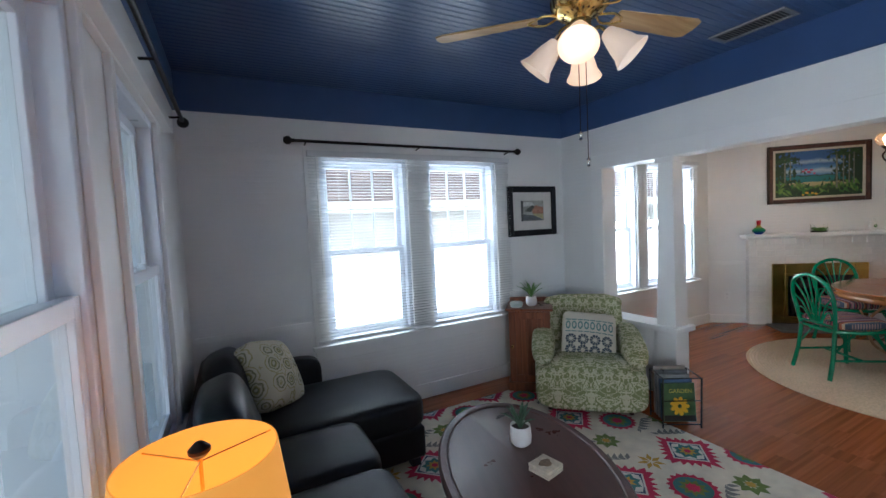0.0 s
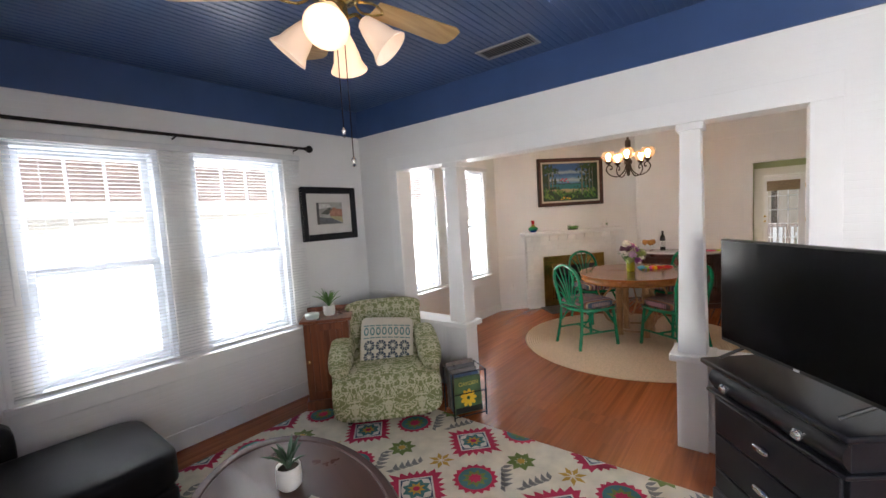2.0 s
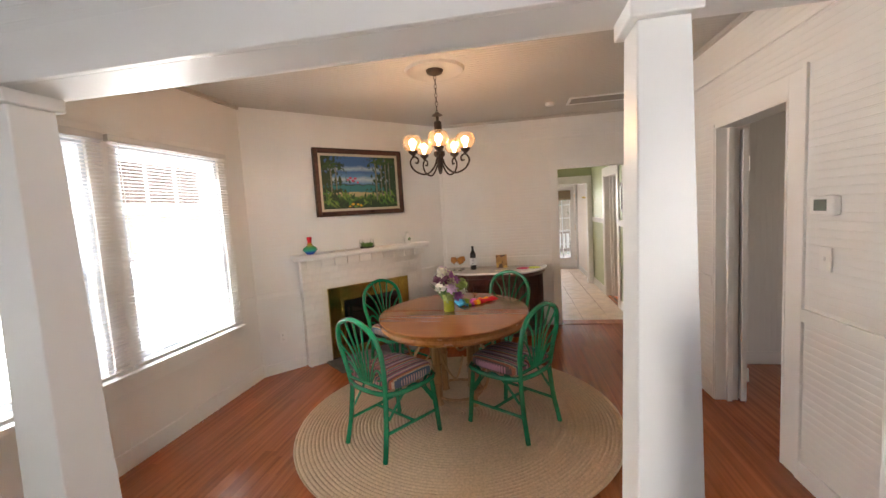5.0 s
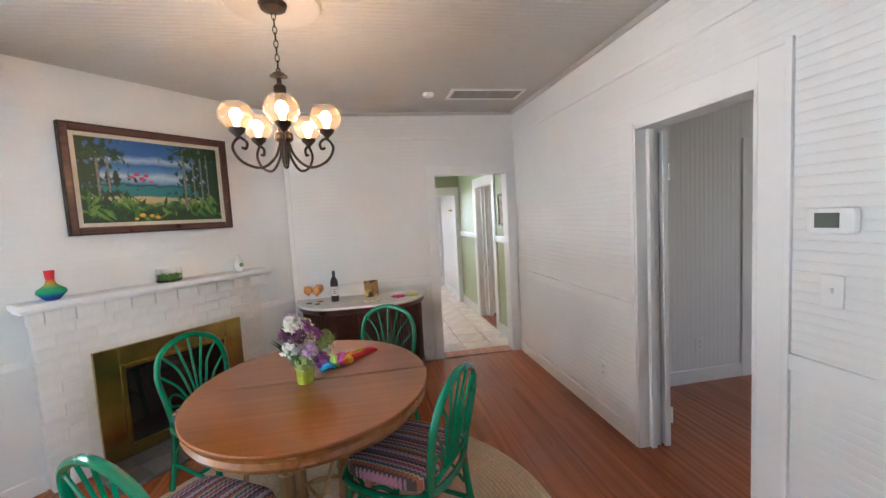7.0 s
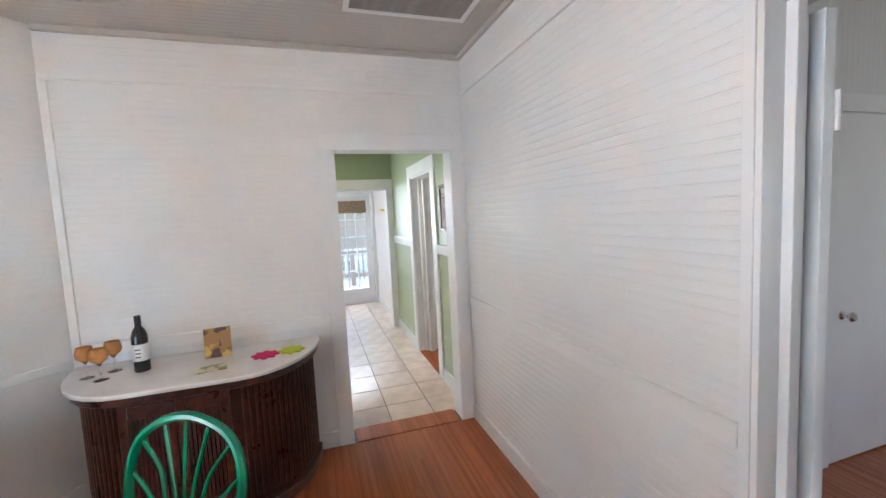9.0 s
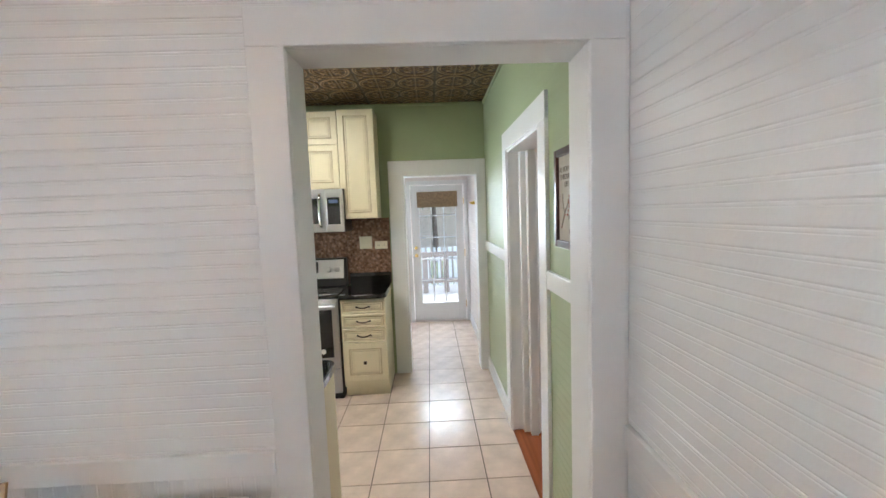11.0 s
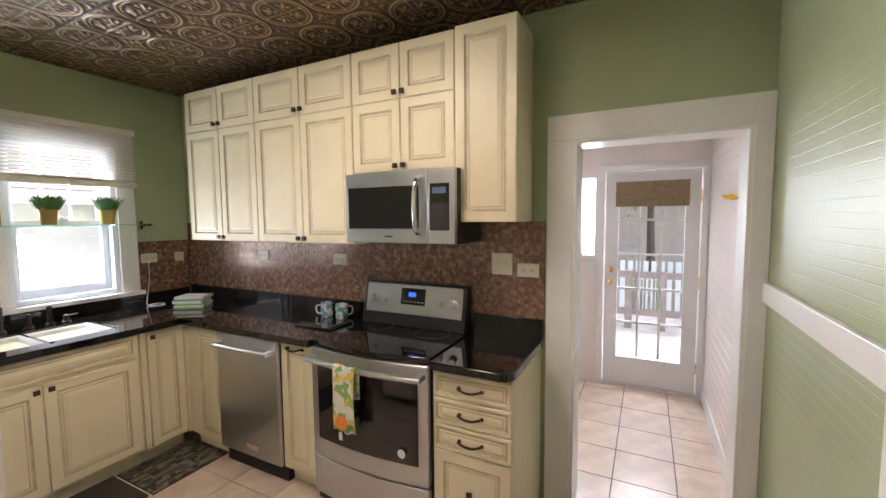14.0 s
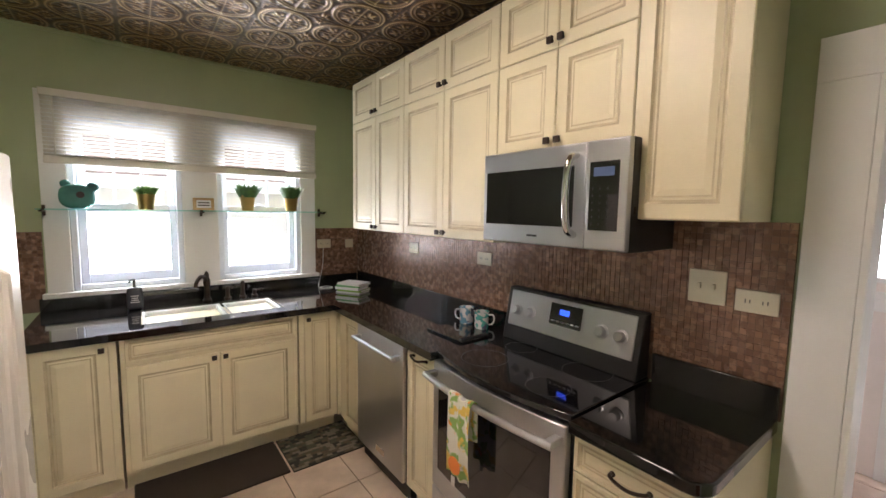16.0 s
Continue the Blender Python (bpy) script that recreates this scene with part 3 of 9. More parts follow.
def cabinet(name, m, w, d, z0, z1, doors, label, group, toe=0.0, drawers=()):
    """doors: (x0, z0, x1, z1, knob x or None, knob z); drawers: (x0, z0, x1, z1, raised)."""
    t = thing(name, label, "cabinet", group, at=m)
    bm = B(0.001, 0.021, z0 + toe, w - 0.001, d, z1)
    part("body", bm, CREAM, t, bevel=0.002)
    if toe:
        part("toe_kick", B(0.001, 0.07, 0, w - 0.001, d, toe), CREAM, t)
    for x0, c0, x1, c1, kx, kz in doors:
        dr = part("door", panel_door(x0 + 0.002, c0 + 0.002, x1 - 0.002, c1 - 0.002, stile=min(0.05, (x1 - x0) * 0.2)), CAB, t, smooth=0)
        if kx is not None:
            part("knob", knob_mesh(kx, kz), BRONZE, dr, "dark bronze square knob", bevel=0.002)
    for x0, c0, x1, c1, kind in drawers:
        dr = part("drawer", panel_door(x0 + 0.002, c0 + 0.002, x1 - 0.002, c1 - 0.002, stile=0.016 if kind != "panel" else 0.05), CAB, t, smooth=0)
        if kind == "pull":
            part("handle", pull_mesh((x0 + x1) / 2, (c0 + c1) / 2), BRONZE, dr, "dark bronze bow handle")
        elif kind == "panel":
            part("knob", knob_mesh((x0 + x1) / 2, (c0 + c1) / 2), BRONZE, dr, "dark bronze square knob", bevel=0.002)
    return t


BASE, UPPER = "cream base cabinets", "cream wall cabinets"
XF = 10.755
# east run, from the corner to the hall doorway
cabinet("base_cabinet", EAST(XF, 2.47), 0.365, 0.53, 0, 0.875, [(0.10, 0.11, 0.365, 0.87, None, 0)], "narrow cream corner cabinet beside the dishwasher", BASE, 0.10)
cabinet("base_cabinet", EAST(XF, 1.55), 0.248, 0.53, 0, 0.875, [(0.0, 0.11, 0.248, 0.87, None, 0)], "narrow cream pull-out cabinet between dishwasher and range", BASE, 0.10)
part("handle", pull_mesh(0.124, 0.845), BRONZE, scene.objects["base_cabinet.001"], "dark bronze bow handle")
cabinet("drawer_cabinet", EAST(XF, 0.545), 0.385, 0.53, 0, 0.875, [], "cream drawer cabinet with bronze handles beside the range", BASE, 0.10,
        [(0, 0.745, 0.385, 0.868, "pull"), (0, 0.620, 0.385, 0.743, "pull"), (0, 0.495, 0.385, 0.618, "pull"), (0, 0.15, 0.385, 0.493, "panel")])
# north run under the window
YF = 2.485
cabinet("base_cabinet", pose(9.19, YF, 0), 0.36, 0.76, 0, 0.875, [(0.03, 0.11, 0.33, 0.87, 0.30, 0.835)], "cream single-door cabinet beside the sink unit", BASE, 0.10)
cabinet("sink_cabinet", pose(9.56, YF, 0), 0.93, 0.76, 0, 0.875, [(0.02, 0.12, 0.463, 0.715, 0.435, 0.69), (0.467, 0.12, 0.91, 0.715, 0.495, 0.69)],
        "cream two-door sink cabinet under a false drawer front", BASE, 0.10, [(0.02, 0.735, 0.91, 0.868, "none")])
cabinet("base_cabinet", pose(10.50, YF, 0), 0.26, 0.76, 0, 0.875, [(0.03, 0.11, 0.255, 0.87, 0.055, 0.835)], "cream single-door cabinet next to the inner corner", BASE, 0.10)
part("body", B(10.762, 2.49, 0.10, 11.28, 3.245, 0.875), CREAM, thing("corner_cabinet", "blind cream corner cabinet under the granite", "cabinet", BASE))
# wall cabinets
XU = 11.0


def upper(y_left, w, split=2.215, zb=1.428, single=False, label="", top=2.505):
    h = w / 2
    doors = [(0, zb, h, split, h - 0.025, zb + 0.03), (h, zb, w, split, h + 0.025, zb + 0.03),
             (0, split, h, top, h - 0.025, split + 0.03), (h, split, w, top, h + 0.025, split + 0.03)]
    return cabinet("wall_cabinet", EAST(XU, y_left), w, 0.28, zb, top, doors, label, UPPER)


upper(2.735, 0.74, label="tall cream wall cabinet with four raised-panel doors in the corner")
upper(1.995, 0.813, label="tall cream wall cabinet with four raised-panel doors")
upper(1.18, 0.643, zb=1.83, label="short cream wall cabinet above the microwave")
cabinet("wall_cabinet", EAST(XU - 0.003, 0.535), 0.32, 0.283, 1.555, 2.515, [(0, 1.555, 0.32, 2.515, 0.025, 1.585)], "narrow single-door cream wall cabinet by the hall doorway", UPPER)
# short run behind the doorway wall
cabinet("base_cabinet", pose(9.17, 0.22, 0, 0, 0, 90), 0.38, 0.56, 0, 0.875, [(0.0, 0.11, 0.38, 0.87, 0.03, 0.83)], "cream base cabinet between doorway and refrigerator", BASE, 0.10)
cabinet("wall_cabinet", pose(8.89, 0.235, 0, 0, 0, 90), 0.36, 0.28, 1.55, 2.50, [(0, 1.55, 0.36, 2.50, None, 1.58)], "cream wall cabinet beside the kitchen doorway", UPPER)

# worktops
def slab(bm, x0, y0, x1, y1):
    return box(bm, x0, y0, 0.878, x1, y1, 0.917)


wt = thing("worktop", "polished black granite worktop round the corner", "worktop")
SINK = (9.66, 10.43, 2.58, 2.98)
for x0, y0, x1, y1 in ((9.17, 2.45, SINK[0], 3.245), (SINK[0], 2.45, SINK[1], SINK[2]), (SINK[0], SINK[3], SINK[1], 3.245), (SINK[1], 2.45, 11.282, 3.245), (10.725, 1.30, 11.282, 2.45)):
    part("slab", slab(bmesh.new(), x0, y0, x1, y1), GRANITE, wt, smooth=0)
bm = B(11.262, 1.30, 0.917, 11.284, 3.22, 1.025)
part("upstand", bm, GRANITE, wt, "low black granite upstand", bevel=0.004)
part("upstand", B(9.17, 3.222, 0.917, 11.26, 3.246, 1.0), GRANITE, wt, "low black granite upstand", bevel=0.004)
wt2 = thing("worktop", "small polished black granite worktop with a rounded corner", "worktop")
c = [(11.282, 0.15), (11.282, 0.548), (10.725, 0.548), (10.725, 0.21)] + [(10.785 - 0.06 * math.cos(a), 0.21 - 0.06 * math.sin(a)) for a in (0.4, 0.8, 1.2, 1.57)]
part("slab", prism(bmesh.new(), c, 0.878, 0.917), GRANITE, wt2, bevel=0.006)
part("upstand", B(11.262, 0.15, 0.917, 11.284, 0.548, 1.03), GRANITE, wt2, "low black granite upstand", bevel=0.004)
wt3 = thing("worktop", "short black granite worktop beside the refrigerator", "worktop")
c = [(8.605, 0.21), (9.14, 0.21)] + [(9.14 + 0.06 * math.sin(a), 0.27 - 0.06 * math.cos(a)) for a in (0.4, 0.8, 1.2, 1.57)] + [(9.20, 0.60), (8.605, 0.60)]
part("slab", prism(bmesh.new(), c, 0.878, 0.917), GRANITE, wt3, bevel=0.006)

# sink, tap and soap
sk = thing("kitchen_sink", "white double-bowl undermount sink set in black granite", "sink")
for x0, x1 in ((9.665, 10.10), (10.115, 10.425)):
    bm = bmesh.new()
    prof = [(0.0, 0.906), (0.012, 0.906), (0.02, 0.88), (0.03, 0.74), (0.06, 0.715)]
    loops = []
    for s, z in prof:
        loops.append([bm.verts.new(v) for v in ((x0 + s, 2.585 + s, z), (x1 - s, 2.585 + s, z), (x1 - s, 2.975 - s, z), (x0 + s, 2.975 - s, z))])
    for a, b in zip(loops, loops[1:]):
        for i in range(4):
            bm.faces.new((a[i], a[(i + 1) % 4], b[(i + 1) % 4], b[i]))
    bm.faces.new(loops[-1])
    bowl = part("bowl", bm, PORCELAIN, sk, bevel=0.012, seg=3)
    part("drain", lathe(bmesh.new(), [(0.04, 0.716), (0.04, 0.719), (0.03, 0.7185), (0, 0.7175)], pose((x0 + x1) / 2, 2.78, 0), 16), CHROME, bowl)
tp = thing("kitchen_tap", "dark bronze kitchen tap with a curved spout", "tap", at=pose(10.04, 3.06, 0.917))
part("body", lathe(bmesh.new(), [(0.03, 0), (0.03, 0.01), (0.019, 0.02), (0.017, 0.10), (0.022, 0.12), (0.022, 0.15), (0.014, 0.165), (0.016, 0.19), (0.006, 0.21), (0, 0.212)], None, 16), BRONZE, tp)
part("spout", tube(bmesh.new(), spline([(0, 0, 0.14), (-0.02, -0.05, 0.175), (-0.05, -0.12, 0.19), (-0.08, -0.17, 0.16), (-0.085, -0.18, 0.13)], 5), 0.014, 10, r1=0.011), BRONZE, tp)
for i, (dx, h) in enumerate(((0.13, 0.09), (0.23, 0.12), (0.31, 0.05))):
    s = thing("tap_fitting", "dark bronze side lever of the kitchen tap" if i != 1 else "dark bronze side sprayer of the kitchen tap", "tap", "tap fittings", at=pose(10.04 + dx, 3.06, 0.917))
    part("base", lathe(bmesh.new(), [(0.024, 0), (0.024, 0.008), (0.014, 0.016), (0.012, h * 0.7), (0.016, h * 0.8), (0.012, h), (0, h + 0.004)], None, 14), BRONZE, s)
    if i != 1:
        part("lever", tube(bmesh.new(), [(0, 0, h * 0.85), (0.03, -0.015, h * 0.9), (0.055, -0.02, h)], 0.005, 8), BRONZE, s)
so = thing("soap_dispenser", "dark grey soap bottle with a pump by the window", "bottle", at=pose(9.635, 3.05, 0.917))
part("bottle", cushion(bmesh.new(), 0.085, 0.06, 0.14, pose(0, 0, 0.07), 6, 6, 0.0), material("grey_soap_bottle", (0.03, 0.035, 0.045), 0.3), so)
part("pump", tube(tube(bmesh.new(), [(0, 0, 0.13), (0, 0, 0.19)], 0.008, 8), [(0, 0, 0.188), (-0.02, -0.03, 0.19), (-0.025, -0.04, 0.178)], 0.006, 8), BLACK, so)
bm = B(-0.022, -0.0345, 0.085, 0.02, -0.0325, 0.09)
for k in range(3):
    box(bm, -0.024 + 0.004 * k, -0.0345, 0.045 + 0.013 * k, 0.022 - 0.004 * k, -0.0325, 0.05 + 0.013 * k)
part("label_print", bm, TRIM, so, "pale lines of print")

# ---------------------------------------------------------------- kitchen: appliances
dwm = thing("dishwasher", "stainless steel dishwasher with a bar handle under the granite", "dishwasher", at=EAST(10.735, 2.103))
part("body", B(0.0, 0.025, 0.10, 0.55, 0.54, 0.872), BLACK, dwm)
dd = part("door", B(0.003, 0.0, 0.115, 0.547, 0.024, 0.872), STEEL, dwm, bevel=0.006)
bm = tube(bmesh.new(), [(0.03, -0.045, 0.80), (0.52, -0.045, 0.80)], 0.012, 10)
for x in (0.05, 0.50):
    box(bm, x - 0.014, -0.045, 0.787, x + 0.014, 0.001, 0.813)
part("handle", bm, STEEL, dd, "steel bar handle", bevel=0.003)
part("badge", B(0.25, -0.0025, 0.165, 0.35, 0.001, 0.20), CHROME, dd, "plain maker's plate", bevel=0.001)
part("toe_kick", B(0.0, 0.05, 0.0, 0.55, 0.5, 0.10), BLACK, dwm)

rg = thing("electric_range", "stainless steel electric range with a black glass top", "range", at=EAST(10.725, 1.293))
W = 0.736
part("body", B(0.0, 0.045, 0.0, W, 0.555, 0.895), BLACK, rg, bevel=0.004)
bm = bmesh.new()
n = 12
outline = [(0.0, 0.55), (W, 0.55)] + [(W * (1 - i / n), 0.035 - 0.055 * math.sin(math.pi * i / n)) for i in range(n + 1)]
ck = part("cooktop", prism(bm, outline, 0.896, 0.921), BLACKGLASS, rg, "black ceramic glass cooktop", bevel=0.004)
for x, y, r in ((0.19, 0.16, 0.105), (0.55, 0.15, 0.085), (0.19, 0.40, 0.075), (0.55, 0.40, 0.10)):
    bm = bmesh.new()
    tube(bm, [(x + r * math.cos(0.157 * i_), y + r * math.sin(0.157 * i_), 0.9205) for i_ in range(40)], 0.0012, 5, True)
    part("burner_ring", bm, material("burner_print", (0.10, 0.10, 0.10), 0.3), ck)
bm = bmesh.new()


def bowed(bm, z0, z1, out, back, x0=0.004, x1=W - 0.004, n=10):
    o = [(x0, back), (x1, back)] + [(x1 - (x1 - x0) * i / n, out - 0.03 * math.sin(math.pi * i / n)) for i in range(n + 1)]
    return prism(bm, o, z0, z1)


od = part("oven_door", bowed(bm, 0.285, 0.885, 0.012, 0.044), STEEL, rg, bevel=0.005)
bm = bmesh.new()
o = [(0.055, 0.03), (W - 0.055, 0.03)] + [(W - 0.055 - (W - 0.11) * i / 10, 0.009 - 0.03 * math.sin(math.pi * (0.07 + 0.86 * (1 - i / 10)))) for i in range(11)]
part("oven_window", prism(bm, o, 0.385, 0.80), BLACKGLASS, od, "dark oven window", bevel=0.003)
pts = [(0.012 + (W - 0.024) * i / 12, -0.045 - 0.03 * math.sin(math.pi * i / 12), 0.835) for i in range(13)]
bm = tube(bmesh.new(), pts, 0.014, 10)
for x, y in ((0.03, -0.03), (W - 0.03, -0.03)):
    box(bm, x - 0.014, y - 0.015, 0.822, x + 0.014, 0.02, 0.848)
part("handle", bm, STEEL, od, "curved steel bar handle", bevel=0.003)
sticker = material("white_sticker", (0.75, 0.75, 0.74), 0.4)
part("badge", lathe(bmesh.new(), [(0, 0), (0.022, 0), (0.022, 0.002), (0.017, 0.0022), (0.016, 0.001), (0, 0.001)], pose(0.60, -0.019, 0.445, 90), 24), sticker, od, "small round white sticker")
dr = part("drawer", bowed(bmesh.new(), 0.065, 0.275, 0.012, 0.044), STEEL, rg, "steel warming drawer", bevel=0.005)
bp = part("control_panel", prism(bmesh.new(), [(0.455, 0.921), (0.555, 0.921), (0.555, 1.185), (0.505, 1.185)], 0.01, W - 0.01, Matrix(((0, 0, 1, 0), (1, 0, 0, 0), (0, 1, 0, 0), (0, 0, 0, 1)))), BLACK, rg, "black back panel", bevel=0.006)
tilt = math.degrees(math.atan2(0.05, 0.264))
pm = pose(0, 0.4555, 0.921, -tilt)
part("fascia", B(0.035, -0.006, 0.075, W - 0.035, 0.004, 0.255, pm), STEEL, bp, "steel control fascia", bevel=0.004)
part("display", B(0.29, -0.009, 0.135, 0.46, -0.005, 0.235, pm), BLACKGLASS, bp, "black clock display", bevel=0.002)
part("digits", B(0.345, -0.0105, 0.185, 0.395, -0.0085, 0.21, pm), glow("blue_digits", (0.02, 0.09, 1.0), 0.9, (0.01, 0.01, 0.03)), bp, "blue lit clock digits")
bm = bmesh.new()
for k in range(6):
    box(bm, 0.305 + 0.026 * k, -0.0105, 0.15, 0.32 + 0.026 * k, -0.0085, 0.156, pm)
part("key_print", bm, sticker, bp, "row of pale key marks")
for x in (0.09, 0.175, 0.56, 0.645):
    part("knob", lathe(bmesh.new(), [(0.03, 0), (0.03, 0.006), (0.023, 0.008), (0.021, 0.028), (0.018, 0.031), (0, 0.031)], pm @ pose(x, -0.006, 0.16, 90), 20), STEEL, bp, "round steel knob")
# towel on the oven rail


def nodes_of(mat):
    mat.use_nodes = True
    nt = mat.node_tree
    return nt.nodes, nt.links, nt.nodes["Principled BSDF"]


def cloth_blobs(name, base, colors, scale, rough=0.85, coords="Object", contrast=0.04):
    """Cloth with scattered patches of several dyes on a ground colour."""
    mat = bpy.data.materials.new(name)
    n, l, b = nodes_of(mat)
    b.inputs["Roughness"].default_value = rough
    tc = n.new("ShaderNodeTexCoord")
    prev = None
    rgb = n.new("ShaderNodeRGB")
    rgb.outputs[0].default_value = (*base, 1)
    prev = rgb.outputs[0]
    for i, (col, lo) in enumerate(colors):
        mp = n.new("ShaderNodeMapping")
        mp.inputs["Location"].default_value = (3.1 * i, 1.7 * i, 5.3 * i)
        ns = n.new("ShaderNodeTexNoise")
        ns.inputs["Scale"].default_value, ns.inputs["Detail"].default_value = scale, 2
        l.new(tc.outputs[coords], mp.inputs["Vector"])
        l.new(mp.outputs[0], ns.inputs["Vector"])
        mr = n.new("ShaderNodeMapRange")
        mr.inputs["From Min"].default_value, mr.inputs["From Max"].default_value = lo, lo + contrast
        l.new(ns.outputs[0], mr.inputs["Value"])
        mx = n.new("ShaderNodeMix")
        mx.data_type = "RGBA"
        l.new(mr.outputs[0], mx.inputs["Factor"])
        l.new(prev, mx.inputs["A"])
        mx.inputs["B"].default_value = (*col, 1)
        prev = mx.outputs["Result"]
    l.new(prev, b.inputs["Base Color"])
    wv = n.new("ShaderNodeTexNoise")
    wv.inputs["Scale"].default_value = 400
    l.new(tc.outputs[coords], wv.inputs["Vector"])
    bp_ = n.new("ShaderNodeBump")
    bp_.inputs["Strength"].default_value, bp_.inputs["Distance"].default_value = 0.4, 0.001
    l.new(wv.outputs[0], bp_.inputs["Height"])
    l.new(bp_.outputs[0], b.inputs["Normal"])
    return mat


TOWEL = cloth_blobs("citrus_print_towel", (0.72, 0.72, 0.62), [((0.25, 0.42, 0.12), 0.52), ((0.75, 0.55, 0.12), 0.56), ((0.8, 0.28, 0.05), 0.60)], 16)
tw = thing("dish_towel", "white dish towel printed with citrus and leaves over the oven rail", "towel", at=EAST(10.725, 1.293))
bm = bmesh.new()
cols = 9
path = [(-0.062, 0.50), (-0.092, 0.52), (-0.098, 0.62), (-0.097, 0.74), (-0.095, 0.82), (-0.088, 0.847), (-0.074, 0.853), (-0.06, 0.845), (-0.054, 0.80), (-0.05, 0.68)]
rows_v = []
for k, (y, z) in enumerate(path[1:]):
    rows_v.append([bm.verts.new((0.245 + 0.14 * i / cols + 0.004 * math.sin(k + i), y + 0.006 * math.sin(i * 1.9 + 0.3 * k) * (1 if k < 4 else 0.3), z + 0.006 * math.sin(i * 0.9))) for i in range(cols + 1)])
for a, b in zip(rows_v, rows_v[1:]):
    for i in range(cols):
        bm.faces.new((a[i], a[i + 1], b[i + 1], b[i]))
o = part("cloth", bm, TOWEL, tw)
o.modifiers.new("thick", "SOLIDIFY").thickness = 0.004
part("orange_print", lathe(bmesh.new(), [(0, 0), (0.036, 0), (0.036, 0.0015), (0, 0.002)], pose(0.31, -0.105, 0.575, 90), 16), material("orange_dye", (0.75, 0.22, 0.04), 0.9), o, "round orange print")
part("hem_tag", B(0.285, -0.10, 0.48, 0.305, -0.097, 0.52), sticker, o, "small white tag")

mw = thing("microwave", "stainless steel over-range microwave with a dark window", "microwave", at=EAST(10.925, 1.178))
Wm = 0.675
part("body", B(0.0, 0.03, 1.444, Wm, 0.35, 1.825), BLACK, mw, bevel=0.004)
md = part("door", B(0.0, 0.0, 1.447, 0.52, 0.03, 1.823), STEEL, mw, bevel=0.005)
part("door_window", B(0.02, -0.004, 1.522, 0.472, 0.004, 1.745), BLACKGLASS, md, "dark mirrored window", bevel=0.004)
part("handle", tube(bmesh.new(), spline([(0.48, 0.0, 1.495), (0.48, -0.045, 1.52), (0.48, -0.06, 1.635), (0.48, -0.045, 1.755), (0.48, 0.0, 1.78)], 6), 0.013, 10), CHROME, md, "curved chrome bar handle")
mp_ = part("control_panel", B(0.522, 0.0, 1.447, Wm, 0.03, 1.823), STEEL, mw, bevel=0.005)
kp = part("keypad", B(0.536, -0.003, 1.515, Wm - 0.03, 0.003, 1.75), BLACKGLASS, mp_, "black glass keypad", bevel=0.002)
part("display", B(0.553, -0.005, 1.70, 0.628, -0.002, 1.73), glow("blue_display", (0.25, 0.45, 0.8), 0.06, (0.02, 0.02, 0.03)), kp, "dim blue display")
bm = bmesh.new()
for r in range(6):
    for c_ in range(3):
        box(bm, 0.552 + 0.028 * c_, -0.0042, 1.535 + 0.024 * r, 0.55 + 0.028 * c_, -0.002, 1.541 + 0.024 * r)
part("key_print", bm, material("grey_print", (0.07, 0.07, 0.07), 0.5), kp, "grid of grey key marks")
part("maker_bar", B(0.26, -0.002, 1.478, 0.31, 0.001, 1.486), BLACK, md)

fr = thing("refrigerator", "white top-hinged refrigerator with pebbled enamel sides", "refrigerator")
part("body", B(8.625, 0.62, 0.02, 9.315, 1.50, 1.70), FRIDGE, fr, bevel=0.012, seg=3)
fd = part("door", B(9.325, 0.622, 0.06, 9.385, 1.06, 1.715), FRIDGE, fr, bevel=0.012, seg=3)
fd2 = part("door", B(9.325, 1.064, 0.06, 9.385, 1.498, 1.715), FRIDGE, fr, bevel=0.012, seg=3)
for f, y in ((fd, 1.02), (fd2, 1.10)):
    part("handle", tube(bmesh.new(), [(9.385, y, 0.75), (9.425, y, 0.78), (9.425, y, 1.42), (9.385, y, 1.45)], 0.012, 8), FRIDGE, f)
part("hinge_cover", B(9.20, 0.64, 1.70, 9.37, 0.70, 1.733), FRIDGE, fr, bevel=0.008)
part("top_trim", B(8.64, 0.625, 1.70, 9.18, 0.70, 1.718), FRIDGE, fr, bevel=0.006)
part("base_grille", B(8.66, 0.63, 0.0, 9.30, 1.49, 0.03), BLACK, fr)
hm = thing("fridge_magnet", "bright pink heart magnet on the refrigerator side", "magnet")
pts = []
for i in range(28):
    a = 2 * math.pi * i / 28
    pts.append((0.0027 * 16 * math.sin(a) ** 3, 0.0027 * (13 * math.cos(a) - 5 * math.cos(2 * a) - 2 * math.cos(3 * a) - math.cos(4 * a))))
o = part("heart", prism(bmesh.new(), pts, 0.0, 0.008, pose(9.021, 0.6195, 1.439, 90, 0, 0)), material("pink_enamel", (0.62, 0.02, 0.12), 0.3), hm, bevel=0.003)

